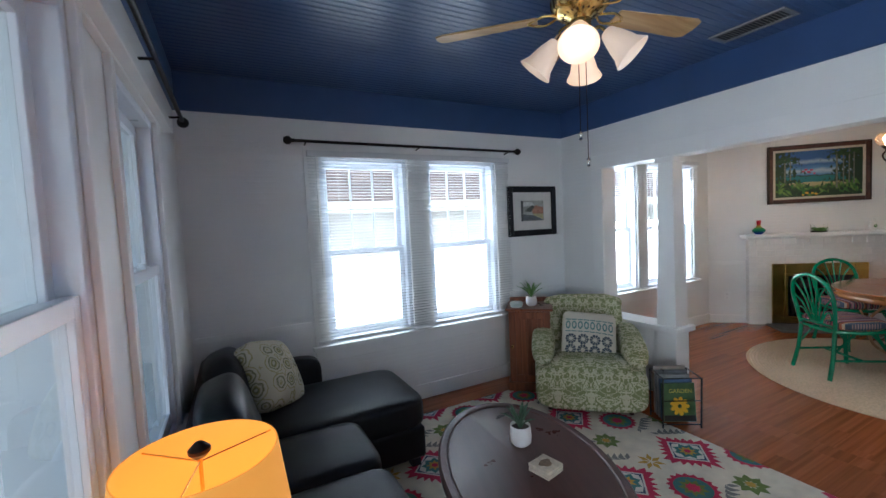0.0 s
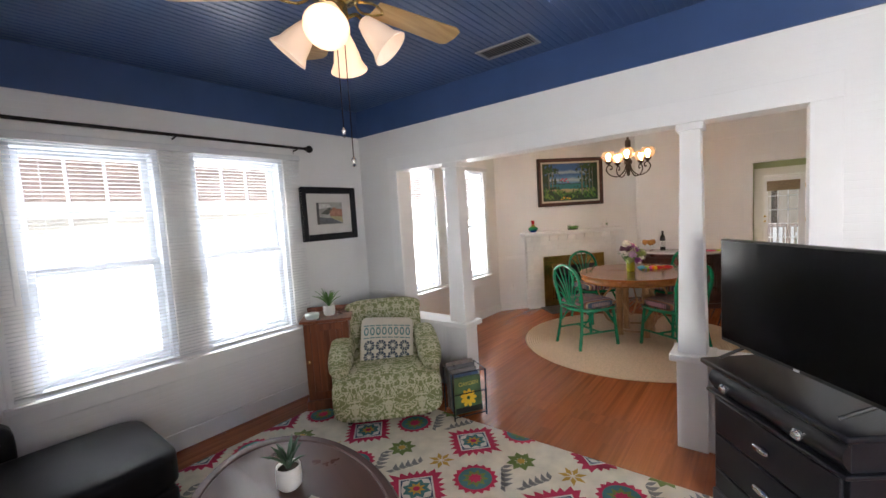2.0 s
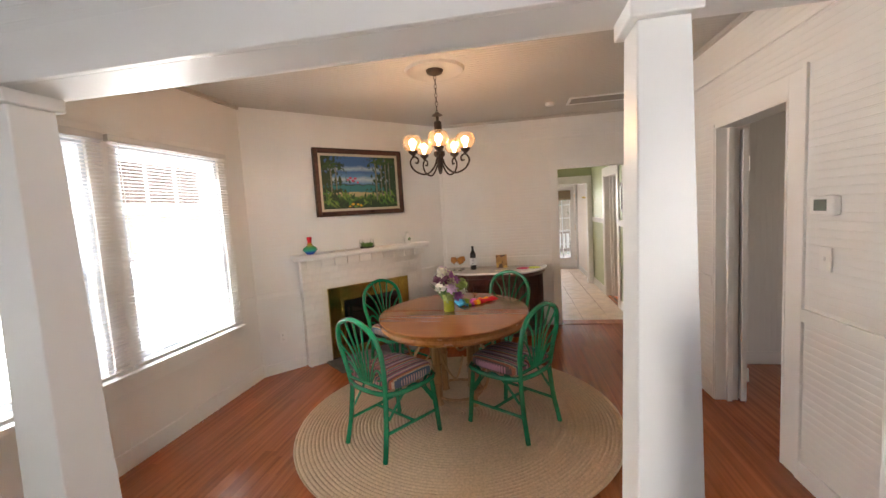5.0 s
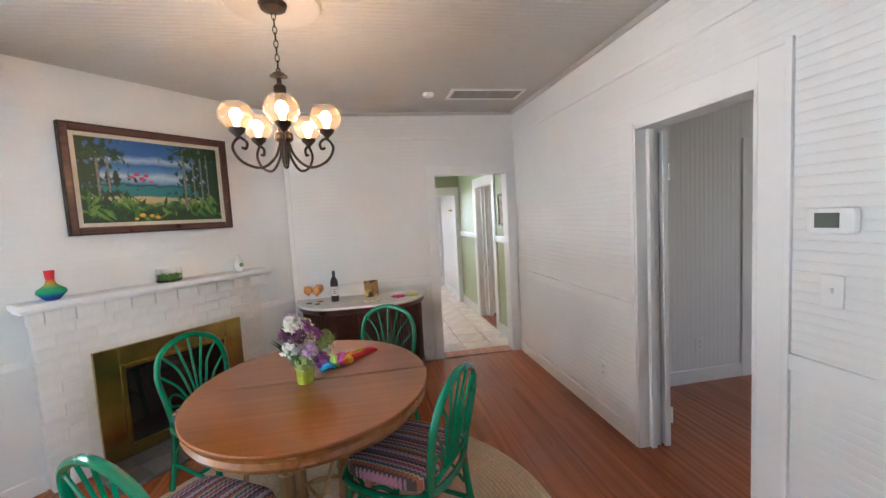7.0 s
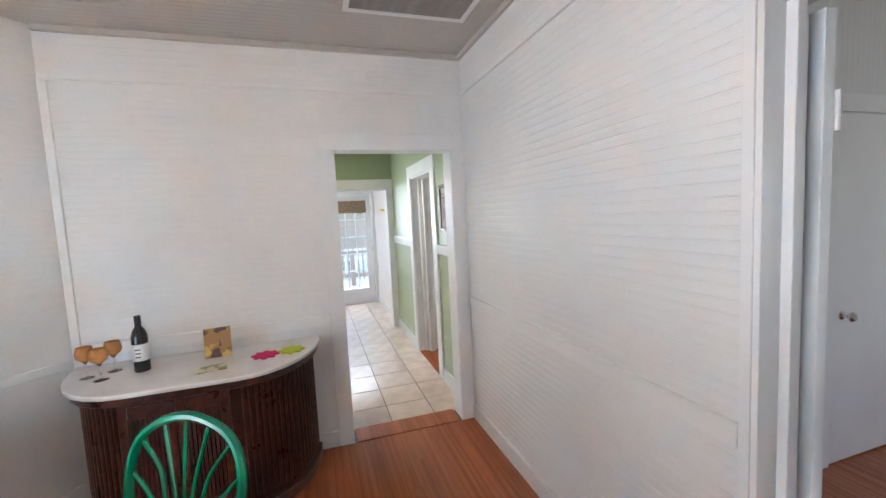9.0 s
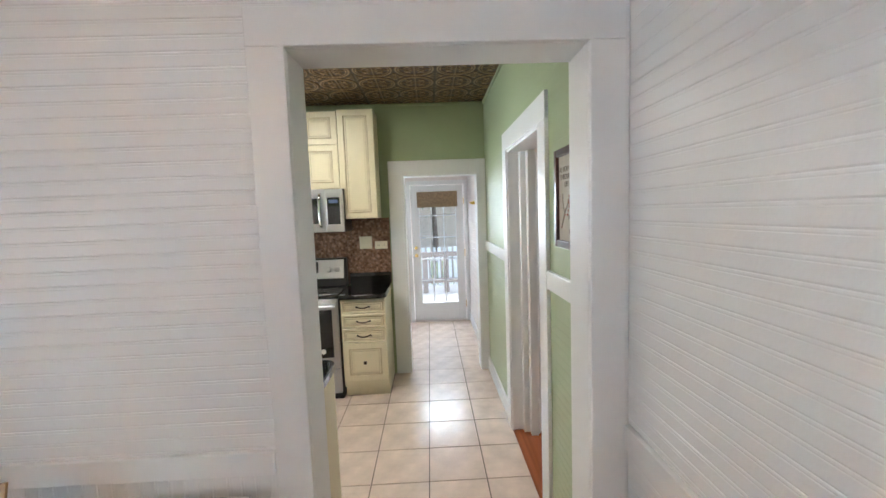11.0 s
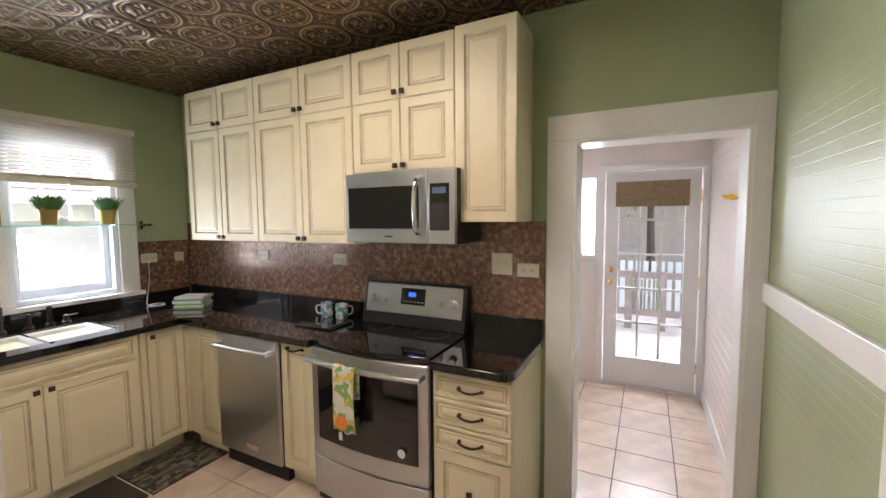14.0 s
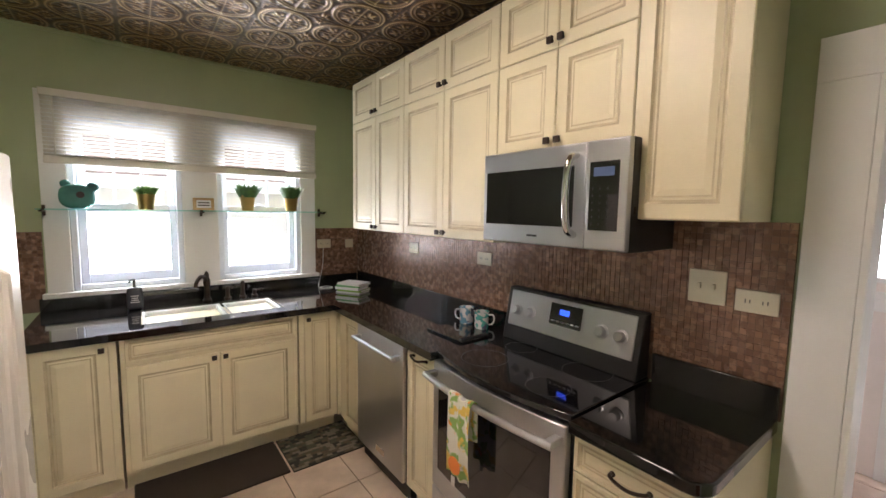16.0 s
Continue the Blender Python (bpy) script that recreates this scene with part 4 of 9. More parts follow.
# ---------------------------------------------------------------- kitchen: small things
def outlet(name, m, w=0.075, h=0.12, kind="outlet", label="cream wall socket plate", mat=None):
    t = thing(name, label, "socket" if kind == "outlet" else "switch", "wall plates", at=m)
    pl = material("ivory_plastic", (0.62, 0.58, 0.45), 0.35, bump=0) if mat is None else mat
    p_ = part("plate", B(-w / 2, -0.006, -h / 2, w / 2, 0, h / 2), pl, t, bevel=0.0025)
    if kind == "outlet":
        horiz = w > h
        for s in (-1, 1):
            cx, cz = (s * w * 0.2, 0) if horiz else (0, s * h * 0.2)
            for e in (-0.0065, 0.0065):
                part("slot", B(cx + e - 0.0015, -0.0072, cz - 0.006, cx + e + 0.0015, -0.0055, cz + 0.006), BLACK, p_)
    else:
        n_ = 2 if w > 0.1 else 1
        for k in range(n_):
            cx = (k - (n_ - 1) / 2) * 0.045
            part("toggle", B(cx - 0.005, -0.016, -0.008, cx + 0.005, -0.005, 0.012), pl, p_, bevel=0.001)
    return t


EW = lambda y, z: pose(11.275, y, z, 0, 0, -90)
outlet("wall_socket", EW(2.289, 1.305), 0.12, 0.075)
outlet("wall_socket", EW(1.536, 1.302), 0.12, 0.075)
outlet("light_switch", EW(0.379, 1.321), 0.12, 0.12, "switch", "cream double light switch on the mosaic")
outlet("wall_socket", EW(0.232, 1.292), 0.12, 0.075)
outlet("wall_socket", pose(10.957, 3.238, 1.277), 0.12, 0.075)
outlet("light_switch", pose(11.19, 3.238, 1.272), 0.075, 0.075, "switch", "cream light switch beside the corner")


def mug(x, y, col, label, rz):
    t = thing("mug", label, "mug", "mugs by the range", at=pose(x, y, 0.917, 0, 0, rz))
    bm = lathe(bmesh.new(), [(0, 0), (0.036, 0), (0.04, 0.006), (0.041, 0.09), (0.0435, 0.096), (0.038, 0.095), (0.036, 0.01), (0, 0.008)], None, 20)
    b = part("cup", bm, cloth_blobs(label.replace(" ", "_")[:20], (0.7, 0.72, 0.72), [(col, 0.5), ((0.1, 0.12, 0.2), 0.6)], 30, 0.25), t)
    part("handle", tube(bmesh.new(), spline([(0.038, 0, 0.075), (0.065, 0, 0.075), (0.072, 0, 0.05), (0.062, 0, 0.025), (0.038, 0, 0.02)], 5), 0.005, 8), PORCELAIN, b)
    return t


mug(11.20, 1.60, (0.15, 0.35, 0.5), "white mug with a blue picture", 120)
mug(11.20, 1.47, (0.1, 0.45, 0.4), "white mug with a teal picture", -40)
bd = thing("cutting_board", "black glass cutting board leaning flat by the range", "board")
part("slab", B(-0.10, -0.15, 0, 0.10, 0.15, 0.012, pose(11.02, 1.46, 0.917)), BLACKGLASS, bd, bevel=0.004)
part("foot", B(-0.09, -0.14, 0.012, 0.09, -0.12, 0.02, pose(11.02, 1.46, 0.917)), BLACK, bd)
cols_b = [(0.70, 0.70, 0.66), (0.22, 0.42, 0.05), (0.68, 0.68, 0.66), (0.10, 0.32, 0.10), (0.66, 0.64, 0.6)]
z = 0.917
for i, colr in enumerate(cols_b):
    t = thing("book", ("green" if i in (1, 3) else "white") + " paperback book in a small pile on the worktop", "book", "books on the worktop", at=pose(11.03 + 0.01 * math.sin(i * 2), 2.80, z, 0, 0, -58 + 7 * math.sin(i * 3)))
    hgt = 0.012 + 0.004 * (i % 3)
    part("page_block", B(-0.105, -0.072, 0.0015, 0.10, 0.072, hgt - 0.0015), TRIM, t)
    part("cover", box(box(B(-0.108, -0.076, 0, 0.105, 0.076, 0.0014), -0.108, -0.076, hgt - 0.0014, 0.105, 0.076, hgt), -0.108, -0.079, 0.0, 0.105, -0.0755, hgt), material("book_cover", colr, 0.35), t)
    z += hgt + 0.0005
cb = thing("charging_cable", "thin white cable coiled on the worktop under a socket", "cable")
pts = spline([(10.95, 3.235, 1.25), (10.93, 3.20, 1.1), (10.88, 3.15, 0.96), (10.86, 3.10, 0.922), (10.90, 3.04, 0.921), (10.96, 3.06, 0.921), (10.94, 3.12, 0.923), (10.87, 3.10, 0.925), (10.87, 3.05, 0.925)], 6)
part("wire", tube(bmesh.new(), pts, 0.0025, 6), TRIM, cb)

# glass shelf across the window with pots on it
GSHELF = glass("green_edge_glass", (0.45, 0.88, 0.80))
sh = thing("glass_shelf", "green-edged glass shelf on brackets across the sink window", "shelf")
part("pane", B(9.20, 3.10, 1.545, 10.93, 3.225, 1.553), GSHELF, sh)
for x in (9.22, 10.04, 10.91):
    part("bracket", box(B(x - 0.008, 3.10, 1.535, x + 0.008, 3.23, 1.545), x - 0.008, 3.216, 1.51, x + 0.008, 3.23, 1.575), BRONZE, sh, "small dark shelf bracket", bevel=0.002)
LEAF = material("leaf_green", (0.06, 0.16, 0.035), 0.5, vary=0.35, scale=30, bump=0.02)
LEAF2 = material("fern_green", (0.10, 0.24, 0.05), 0.5, vary=0.3, scale=30, bump=0.02)
GOLD = material("gold_pot", (0.50, 0.36, 0.13), 0.3, 0.9, vary=0.1, scale=12, bump=0.01)


def blades(bm, n, r, h, seed, lean=0.6, w=0.004):
    rnd = random.Random(seed)
    for _ in range(n):
        a, q = rnd.uniform(0, 6.283), r * math.sqrt(rnd.random())
        x, y = q * math.cos(a), q * math.sin(a)
        hh = h * rnd.uniform(0.6, 1.1)
        lx, ly = math.cos(a) * lean * hh * q / r * rnd.uniform(0.3, 1.2), math.sin(a) * lean * hh * q / r * rnd.uniform(0.3, 1.2)
        tx, ty = -math.sin(a) * w, math.cos(a) * w
        p = [bm.verts.new(v) for v in ((x - tx, y - ty, 0), (x + tx, y + ty, 0), (x + lx * 0.45 + tx * 1.3, y + ly * 0.45 + ty * 1.3, hh * 0.6),
                                       (x + lx * 0.45 - tx * 1.3, y + ly * 0.45 - ty * 1.3, hh * 0.6), (x + lx, y + ly, hh))]
        bm.faces.new((p[0], p[1], p[2], p[3]))
        bm.faces.new((p[3], p[2], p[4]))
    return bm


for i, (x, n, r, h) in enumerate(((9.72, 170, 0.055, 0.06), (10.34, 320, 0.06, 0.10), (10.66, 320, 0.056, 0.10))):
    t = thing("potted_plant", "small clipped green plant in a gold pot on the glass shelf", "plant", "gold pots on the glass shelf", at=pose(x, 3.16, 1.5535))
    part("pot", lathe(bmesh.new(), [(0, 0), (0.04, 0), (0.054, 0.115), (0.05, 0.115), (0.046, 0.10), (0, 0.10)], None, 20), GOLD, t)
    o = part("foliage", blades(bmesh.new(), n, r, h, i + 3, 0.9), LEAF2 if i == 0 else LEAF, t, smooth=0)
    o.location.z = 0.10
bx = thing("wooden_sign", "small wooden block sign with a cream centre on the glass shelf", "sign")
part("block", B(9.985, 3.14, 1.5535, 10.115, 3.17, 1.64), PALEWOOD, bx, bevel=0.004)
part("plaque", B(10.005, 3.137, 1.57, 10.095, 3.141, 1.625), TRIM, bx, "cream square with faint writing")
bm = bmesh.new()
for k in range(2):
    box(bm, 10.015, 3.1355, 1.585 + 0.018 * k, 10.085, 3.1375, 1.592 + 0.018 * k)
part("print", bm, BRONZE, bx)
TEAL = material("teal_glazed_pottery", (0.06, 0.22, 0.20), 0.25, vary=0.15, scale=12, bump=0.02, coat=0.3)
bh = thing("birdhouse", "teal glazed pottery bird ornament with a round hole", "ornament", at=pose(9.38, 3.16, 1.5535))
bm = cushion(bmesh.new(), 0.17, 0.10, 0.15, pose(0, 0, 0.075), 10, 2.6, 0.0)
cushion(bm, 0.06, 0.05, 0.06, pose(0.075, 0, 0.135, 0, 30, 0), 6, 2.2, 0)
cushion(bm, 0.05, 0.04, 0.05, pose(-0.05, 0, 0.15, 0, -30, 0), 6, 2.2, 0)
part("body", bm, TEAL, bh)
part("hole", lathe(bmesh.new(), [(0, 0), (0.02, 0), (0.02, 0.004), (0, 0.004)], pose(0.02, -0.052, 0.085, 90), 16), BLACK, bh, "dark round hole")

# blind over the sink window
SLAT = material("ivory_blind_slat", (0.72, 0.69, 0.62), 0.4, vary=0.03, bump=0)


def blind(x0, x1, y, ztop, zbot, label, tilt=62, pitch=0.0235, mat=None, parent_name="window_blind", stack=0.0, width=0.025):
    """A Venetian blind: head rail, slats hung to zbot, bottom rail, cords and a wand."""
    t = thing(parent_name, label, "blind", "window blinds")
    mat = mat or SLAT
    part("head_rail", B(x0, y - 0.02, ztop - 0.045, x1, y + 0.02, ztop), mat, t, bevel=0.003)
    w = x1 - x0 - 0.01
    bm = bmesh.new()
    h = width / 2
    vs = [bm.verts.new(v) for v in ((-w / 2, -h, 0), (w / 2, -h, 0), (w / 2, 0, 0.0022), (-w / 2, 0, 0.0022), (w / 2, h, 0), (-w / 2, h, 0))]
    bm.faces.new((vs[0], vs[1], vs[2], vs[3]))
    bm.faces.new((vs[3], vs[2], vs[4], vs[5]))
    me = mesh_from(bm, "slat", mat, 80)
    z = ztop - 0.06
    while z > zbot + 0.03:
        s = new("slat", me)
        s.parent = t
        s.matrix_local = pose((x0 + x1) / 2, y, z, -tilt + 3 * math.sin(z * 40), 0, 0)
        z -= pitch
    part("bottom_rail", B(x0 + 0.003, y - 0.013, zbot, x1 - 0.003, y + 0.013, zbot + 0.02 + stack), mat, t, bevel=0.004)
    bm = bmesh.new()
    for f in (0.12, 0.5, 0.88):
        xx = x0 + (x1 - x0) * f
        for s in (-1, 1):
            tube(bm, [(xx, y + s * 0.0135, ztop - 0.04), (xx, y + s * 0.0135, zbot + 0.01)], 0.0007, 4)
    part("cord", bm, mat, t)
    part("wand", tube(bmesh.new(), [(x0 + 0.06, y - 0.022, ztop - 0.045), (x0 + 0.06, y - 0.024, ztop - 0.045 - min(0.9, (ztop - zbot) * 0.8))], 0.0035, 6), mat, t)
    return t


blind(9.235, 10.885, 3.205, 2.262, 1.825, "raised ivory blind over the sink window", 35, stack=0.025)

# floor mats
mt = thing("floor_mat", "plain brown anti-fatigue mat in front of the sink", "mat")
part("mat", B(9.59, 2.17, 0.001, 10.335, 2.56, 0.014), material("brown_mat_rubber", (0.035, 0.024, 0.018), 0.8, vary=0.1, grain=300, bump=0.1), mt, bevel=0.006)
m2 = thing("floor_mat", "dark mat patterned with small grey and brown blocks", "mat")
BLOCKS = [material("mat_block", c_, 0.8, vary=0.1, bump=0.05) for c_ in ((0.03, 0.03, 0.028), (0.11, 0.09, 0.06), (0.20, 0.18, 0.145), (0.075, 0.085, 0.06))]
part("backing", B(10.35, 2.16, 0.001, 10.82, 2.56, 0.008), BLOCKS[0], m2)
bm = bmesh.new()
rnd = random.Random(5)
for r in range(16):
    x = 10.353
    while x < 10.815:
        ww = rnd.choice((0.018, 0.03, 0.045))
        f0 = len(bm.faces)
        box(bm, x, 2.163 + 0.0247 * r, 0.008, min(x + ww, 10.817) - 0.002, 2.185 + 0.0247 * r, 0.0095)
        bm.faces.ensure_lookup_table()
        k = rnd.randrange(4)
        for f in bm.faces[f0:]:
            f.material_index = k
        x += ww
part("pebble_weave", bm, BLOCKS, m2, smooth=0)

# ceiling light panel
kl = thing("ceiling_light", "flat white fluorescent ceiling light, switched on", "light")
part("housing", B(9.60, 0.64, H_KIT - 0.06, 10.14, 1.14, H_KIT), TRIM, kl, bevel=0.008)
part("diffuser", B(9.62, 0.66, H_KIT - 0.07, 10.12, 1.12, H_KIT - 0.059), glow("fluorescent_diffuser", (1.0, 0.87, 0.72), 14.0), kl, "glowing white diffuser")

# framed sampler on the green wall
sg = thing("framed_sampler", "brown-framed cross-stitch sampler with flowers and words", "picture", at=pose(9.06, -0.8, 0, 0, 0, 180))
bm = bmesh.new()
x1 = 0.31
for b_ in ((0, 1.42, 0.03, 1.82), (x1 - 0.03, 1.42, x1, 1.82), (0.03, 1.42, x1 - 0.03, 1.45), (0.03, 1.79, x1 - 0.03, 1.82)):
    box(bm, b_[0], -0.022, b_[1], b_[2], -0.001, b_[3])
part("frame", bm, DARKWOOD, sg, bevel=0.004)
LINEN = material("unbleached_linen", (0.52, 0.47, 0.38), 0.7, vary=0.06, scale=30, grain=500, bump=0.05)
cl = part("cloth", B(0.028, -0.008, 1.448, x1 - 0.028, -0.002, 1.792), LINEN, sg)
THREAD = material("dark_thread", (0.20, 0.165, 0.135), 0.8)
ROSE = material("rose_thread", (0.35, 0.12, 0.08), 0.8)


def words(text, m, size, mat, parent, name="lettering"):
    cu = bpy.data.curves.new(name, "FONT")
    cu.body, cu.size, cu.align_x, cu.align_y = text, size, "CENTER", "CENTER"
    cu.extrude = 0.0006
    ob = new(name, cu)
    me = bpy.data.meshes.new_from_object(ob)
    bpy.data.objects.remove(ob)
    ob = new(name, me)
    me.materials.append(mat)
    ob.parent = parent
    ob.matrix_local = m
    return ob


for txt, x, z in (("AS YOU GO", 0.12, 1.735), ("THROUGH", 0.12, 1.705), ("LIFE", 0.125, 1.675), ("TAKE", 0.215, 1.60), ("TIME", 0.205, 1.572), ("TO SMELL", 0.20, 1.544), ("THE", 0.21, 1.516), ("FLOWERS", 0.215, 1.488)):
    words(txt, pose(x, -0.0088, z, 90), 0.03, THREAD, cl)
bm = bmesh.new()
tube(bm, [(v[0], -0.0085, v[1]) for v in ((0.06, 1.50), (0.10, 1.56), (0.16, 1.62), (0.21, 1.66), (0.25, 1.74))], 0.003, 5)
tube(bm, [(v[0], -0.0085, v[1]) for v in ((0.10, 1.56), (0.08, 1.60), (0.075, 1.64))], 0.002, 5)
tube(bm, [(v[0], -0.0085, v[1]) for v in ((0.16, 1.62), (0.22, 1.63), (0.26, 1.65))], 0.002, 5)
part("branch_stitch", bm, THREAD, cl)
rnd = random.Random(2)
bm = bmesh.new()
for _ in range(22):
    u = rnd.random()
    lathe(bm, [(0, 0), (0.006, 0), (0.006, 0.0012), (0, 0.0014)], pose(0.06 + 0.2 * u + rnd.uniform(-0.02, 0.02), -0.0085, 1.51 + 0.2 * u + rnd.uniform(-0.03, 0.03), 90), 6)
part("blossom_stitch", bm, ROSE, cl)

# ---------------------------------------------------------------- dining room: fireplace corner
PBRICK = material("white_painted_brick", (0.78, 0.76, 0.73), 0.5, vary=0.05, scale=14, grain=90, bump=0.12, random=0.03)
MORTAR = material("white_painted_mortar", (0.77, 0.75, 0.72), 0.7, vary=0.05, scale=20, bump=0.08)
fp = thing("fireplace", "white painted brick fireplace with a brass-framed firebox", "fireplace", at=FP)
F0, F1, G0, G1, GT = 0.44, 1.97, 0.70, 1.73, 0.81
for x0, z0, x1 in ((F0 + 0.006, 0, G0), (G1, 0, F1 - 0.006), (G0, GT, G1)):
    part("mortar_core", B(x0, -0.0975, z0, x1, -0.001, 1.07), MORTAR, fp)
sf = part("mantel_shelf", B(F0 - 0.07, -0.205, 1.165, F1 + 0.07, -0.001, 1.205), TRIM, fp, "white mantel shelf", bevel=0.006)
part("mantel_moulding", prism(bmesh.new(), [(-0.001, 1.145), (-0.175, 1.145), (-0.19, 1.155), (-0.195, 1.165), (-0.001, 1.165)], F0 - 0.055, F1 + 0.055, Matrix(((0, 0, 1, 0), (1, 0, 0, 0), (0, 1, 0, 0), (0, 0, 0, 1)))), TRIM, fp, bevel=0.002)


def brick_mesh(w, h, d):
    bm = B(0, -d, 0, w, 0, h)
    bmesh.ops.bevel(bm, geom=bm.edges[:], offset=0.0028, segments=1, affect="EDGES")
    return mesh_from(bm, "brick", PBRICK, 0)


rnd = random.Random(8)
full, half_b = brick_mesh(0.201, 0.0748, 0.05), brick_mesh(0.098, 0.0748, 0.05)
sold = brick_mesh(0.0725, 0.085, 0.06)
for r in range(14):
    z = 0.004 + r * 0.0758
    x = F0 + (0 if r % 2 else -0.103)
    while x < F1 - 0.02:
        for me, w in ((full, 0.198), (half_b, 0.095)):
            x0 = max(x, F0)
            fits = x >= F0 - 0.001 and x + w <= F1 + 0.001
            clear = z > GT - 0.01 or x + w <= G0 + 0.012 or x >= G1 - 0.012
            if fits and clear:
                o = new("brick", me)
                o.parent = fp
                o.matrix_local = pose(x, -0.0505 + rnd.uniform(-0.0015, 0.001), z, 0, 0, rnd.uniform(-0.4, 0.4))
                break
        else:
            if x < F0:
                o = new("brick", half_b)
                o.parent = fp
                o.matrix_local = pose(F0, -0.0505, z)
        x += 0.206
n_s = 21
for i in range(n_s):
    o = new("brick", sold)
    o.parent = fp
    o.matrix_local = pose(F0 - 0.02 + i * (F1 - F0 - 0.03) / (n_s - 1), -0.08 - (0.012 if i % 2 else 0.0), 1.062)
fb = thing("fireplace_insert", "brass-framed fireplace insert with dark glass doors", "fireplace", at=FP)
bm = bmesh.new()
for b_ in ((G0, 0.03, G0 + 0.14, GT), (G1 - 0.14, 0.03, G1, GT), (G0 + 0.14, GT - 0.13, G1 - 0.14, GT), (G0 + 0.14, 0.03, G1 - 0.14, 0.10)):
    box(bm, b_[0], -0.125, b_[1], b_[2], -0.096, b_[3])
OLDBRASS = material("dull_brass", (0.42, 0.31, 0.09), 0.22, 1.0, vary=0.2, scale=9, bump=0.01)
part("brass_surround", bm, OLDBRASS, fb, "dull brass surround", bevel=0.003)
bm = bmesh.new()
for b_ in ((G0 + 0.135, 0.095, G0 + 0.165, GT - 0.125), (G1 - 0.165, 0.095, G1 - 0.135, GT - 0.125), (G0 + 0.165, GT - 0.155, G1 - 0.165, GT - 0.125), (G0 + 0.165, 0.095, G1 - 0.165, 0.12)):
    box(bm, b_[0], -0.14, b_[1], b_[2], -0.118, b_[3])
part("door_frame", bm, OLDBRASS, fb, "inner brass door frame", bevel=0.003)
for a, b_ in ((G0 + 0.165, 1.213), (1.217, G1 - 0.165)):
    part("glass_door", B(a, -0.132, 0.12, b_, -0.124, GT - 0.155), BLACKGLASS, fb, "dark glass door")
part("firebox", B(G0 + 0.01, -0.1, 0.0, G1 - 0.01, -0.002, GT - 0.005), BLACK, fb)
SLATE = material("grey_slate", (0.13, 0.125, 0.12), 0.5, vary=0.2, scale=8, bump=0.08, random=0.15)
hearth = thing("hearth", "flush grey slate hearth in front of the fireplace", "hearth", at=FP)
part("bed", B(0.62, -0.52, 0.001, 1.82, -0.106, 0.006), GROUT, hearth)
hm_ = mesh_from(B(-0.096, -0.096, 0, 0.096, 0.096, 0.012), "slate_tile", SLATE, 0)
for i in range(6):
    for j in range(2):
        o = new("slate_tile", hm_)
        o.parent = hearth
        o.matrix_local = pose(0.72 + 0.2 * i, -0.208 - 0.2 * j, 0.006)


# painting over the mantel
def canvas_landscape(name, sky_hi, sky_lo, water, sand, green, dark, horizon=0.45):
    """Brushed bands of sky, clouds, sea, beach and dark leaves."""
    mat = bpy.data.materials.new(name)
    n, l, b = nodes_of(mat)
    b.inputs["Roughness"].default_value = 0.35
    tc, sep = n.new("ShaderNodeTexCoord"), n.new("ShaderNodeSeparateXYZ")
    l.new(tc.outputs["Generated"], sep.inputs[0])
    nz = n.new("ShaderNodeTexNoise")
    nz.inputs["Scale"].default_value, nz.inputs["Detail"].default_value = 7, 5
    l.new(tc.outputs["Generated"], nz.inputs["Vector"])
    mad = n.new("ShaderNodeMath")
    mad.operation, mad.inputs[1].default_value = "MULTIPLY_ADD", 0.12
    l.new(nz.outputs[0], mad.inputs[0])
    l.new(sep.outputs["Z"], mad.inputs[2])
    ramp = n.new("ShaderNodeValToRGB")
    e = ramp.color_ramp.elements
    e[0].position, e[0].color = 0.0, (*dark, 1)
    e[1].position, e[1].color = 1.0, (*sky_hi, 1)
    for p_, c_ in ((0.20, dark), (0.27, green), (0.33, sand), (0.37, sand), (0.385, water), (horizon + 0.05, water), (horizon + 0.06, dark), (horizon + 0.09, sky_lo), (0.62, (0.36, 0.44, 0.52)), (0.67, sky_lo), (0.75, sky_hi), (0.82, (0.30, 0.40, 0.50)), (0.87, sky_hi)):
        x = e.new(p_)
        x.color = (*c_, 1)
    l.new(mad.outputs[0], ramp.inputs[0])
    # leaves gather towards the lower edge and the upper sides
    nl = n.new("ShaderNodeTexNoise")
    nl.inputs["Scale"].default_value, nl.inputs["Detail"].default_value = 13, 4
    mp = n.new("ShaderNodeMapping")
    mp.inputs["Scale"].default_value = (1.8, 1, 0.8)
    l.new(tc.outputs["Generated"], mp.inputs["Vector"])
    l.new(mp.outputs[0], nl.inputs["Vector"])
    ax = n.new("ShaderNodeMath")
    ax.operation, ax.inputs[1].default_value = "SUBTRACT", 0.47
    l.new(sep.outputs["X"], ax.inputs[0])
    ab = n.new("ShaderNodeMath")
    ab.operation = "ABSOLUTE"
    l.new(ax.outputs[0], ab.inputs[0])
    sm = n.new("ShaderNodeMath")
    sm.operation, sm.inputs[1].default_value = "MULTIPLY_ADD", 0.75
    l.new(ab.outputs[0], sm.inputs[0])
    l.new(nl.outputs[0], sm.inputs[2])
    mr = n.new("ShaderNodeMapRange")
    mr.inputs["From Min"].default_value, mr.inputs["From Max"].default_value = 0.66, 0.74
    l.new(sm.outputs[0], mr.inputs["Value"])
    mx = n.new("ShaderNodeMix")
    mx.data_type = "RGBA"
    l.new(mr.outputs[0], mx.inputs["Factor"])
    l.new(ramp.outputs[0], mx.inputs["A"])
    mx.inputs["B"].default_value = (*dark, 1)
    l.new(mx.outputs["Result"], b.inputs["Base Color"])
    return mat


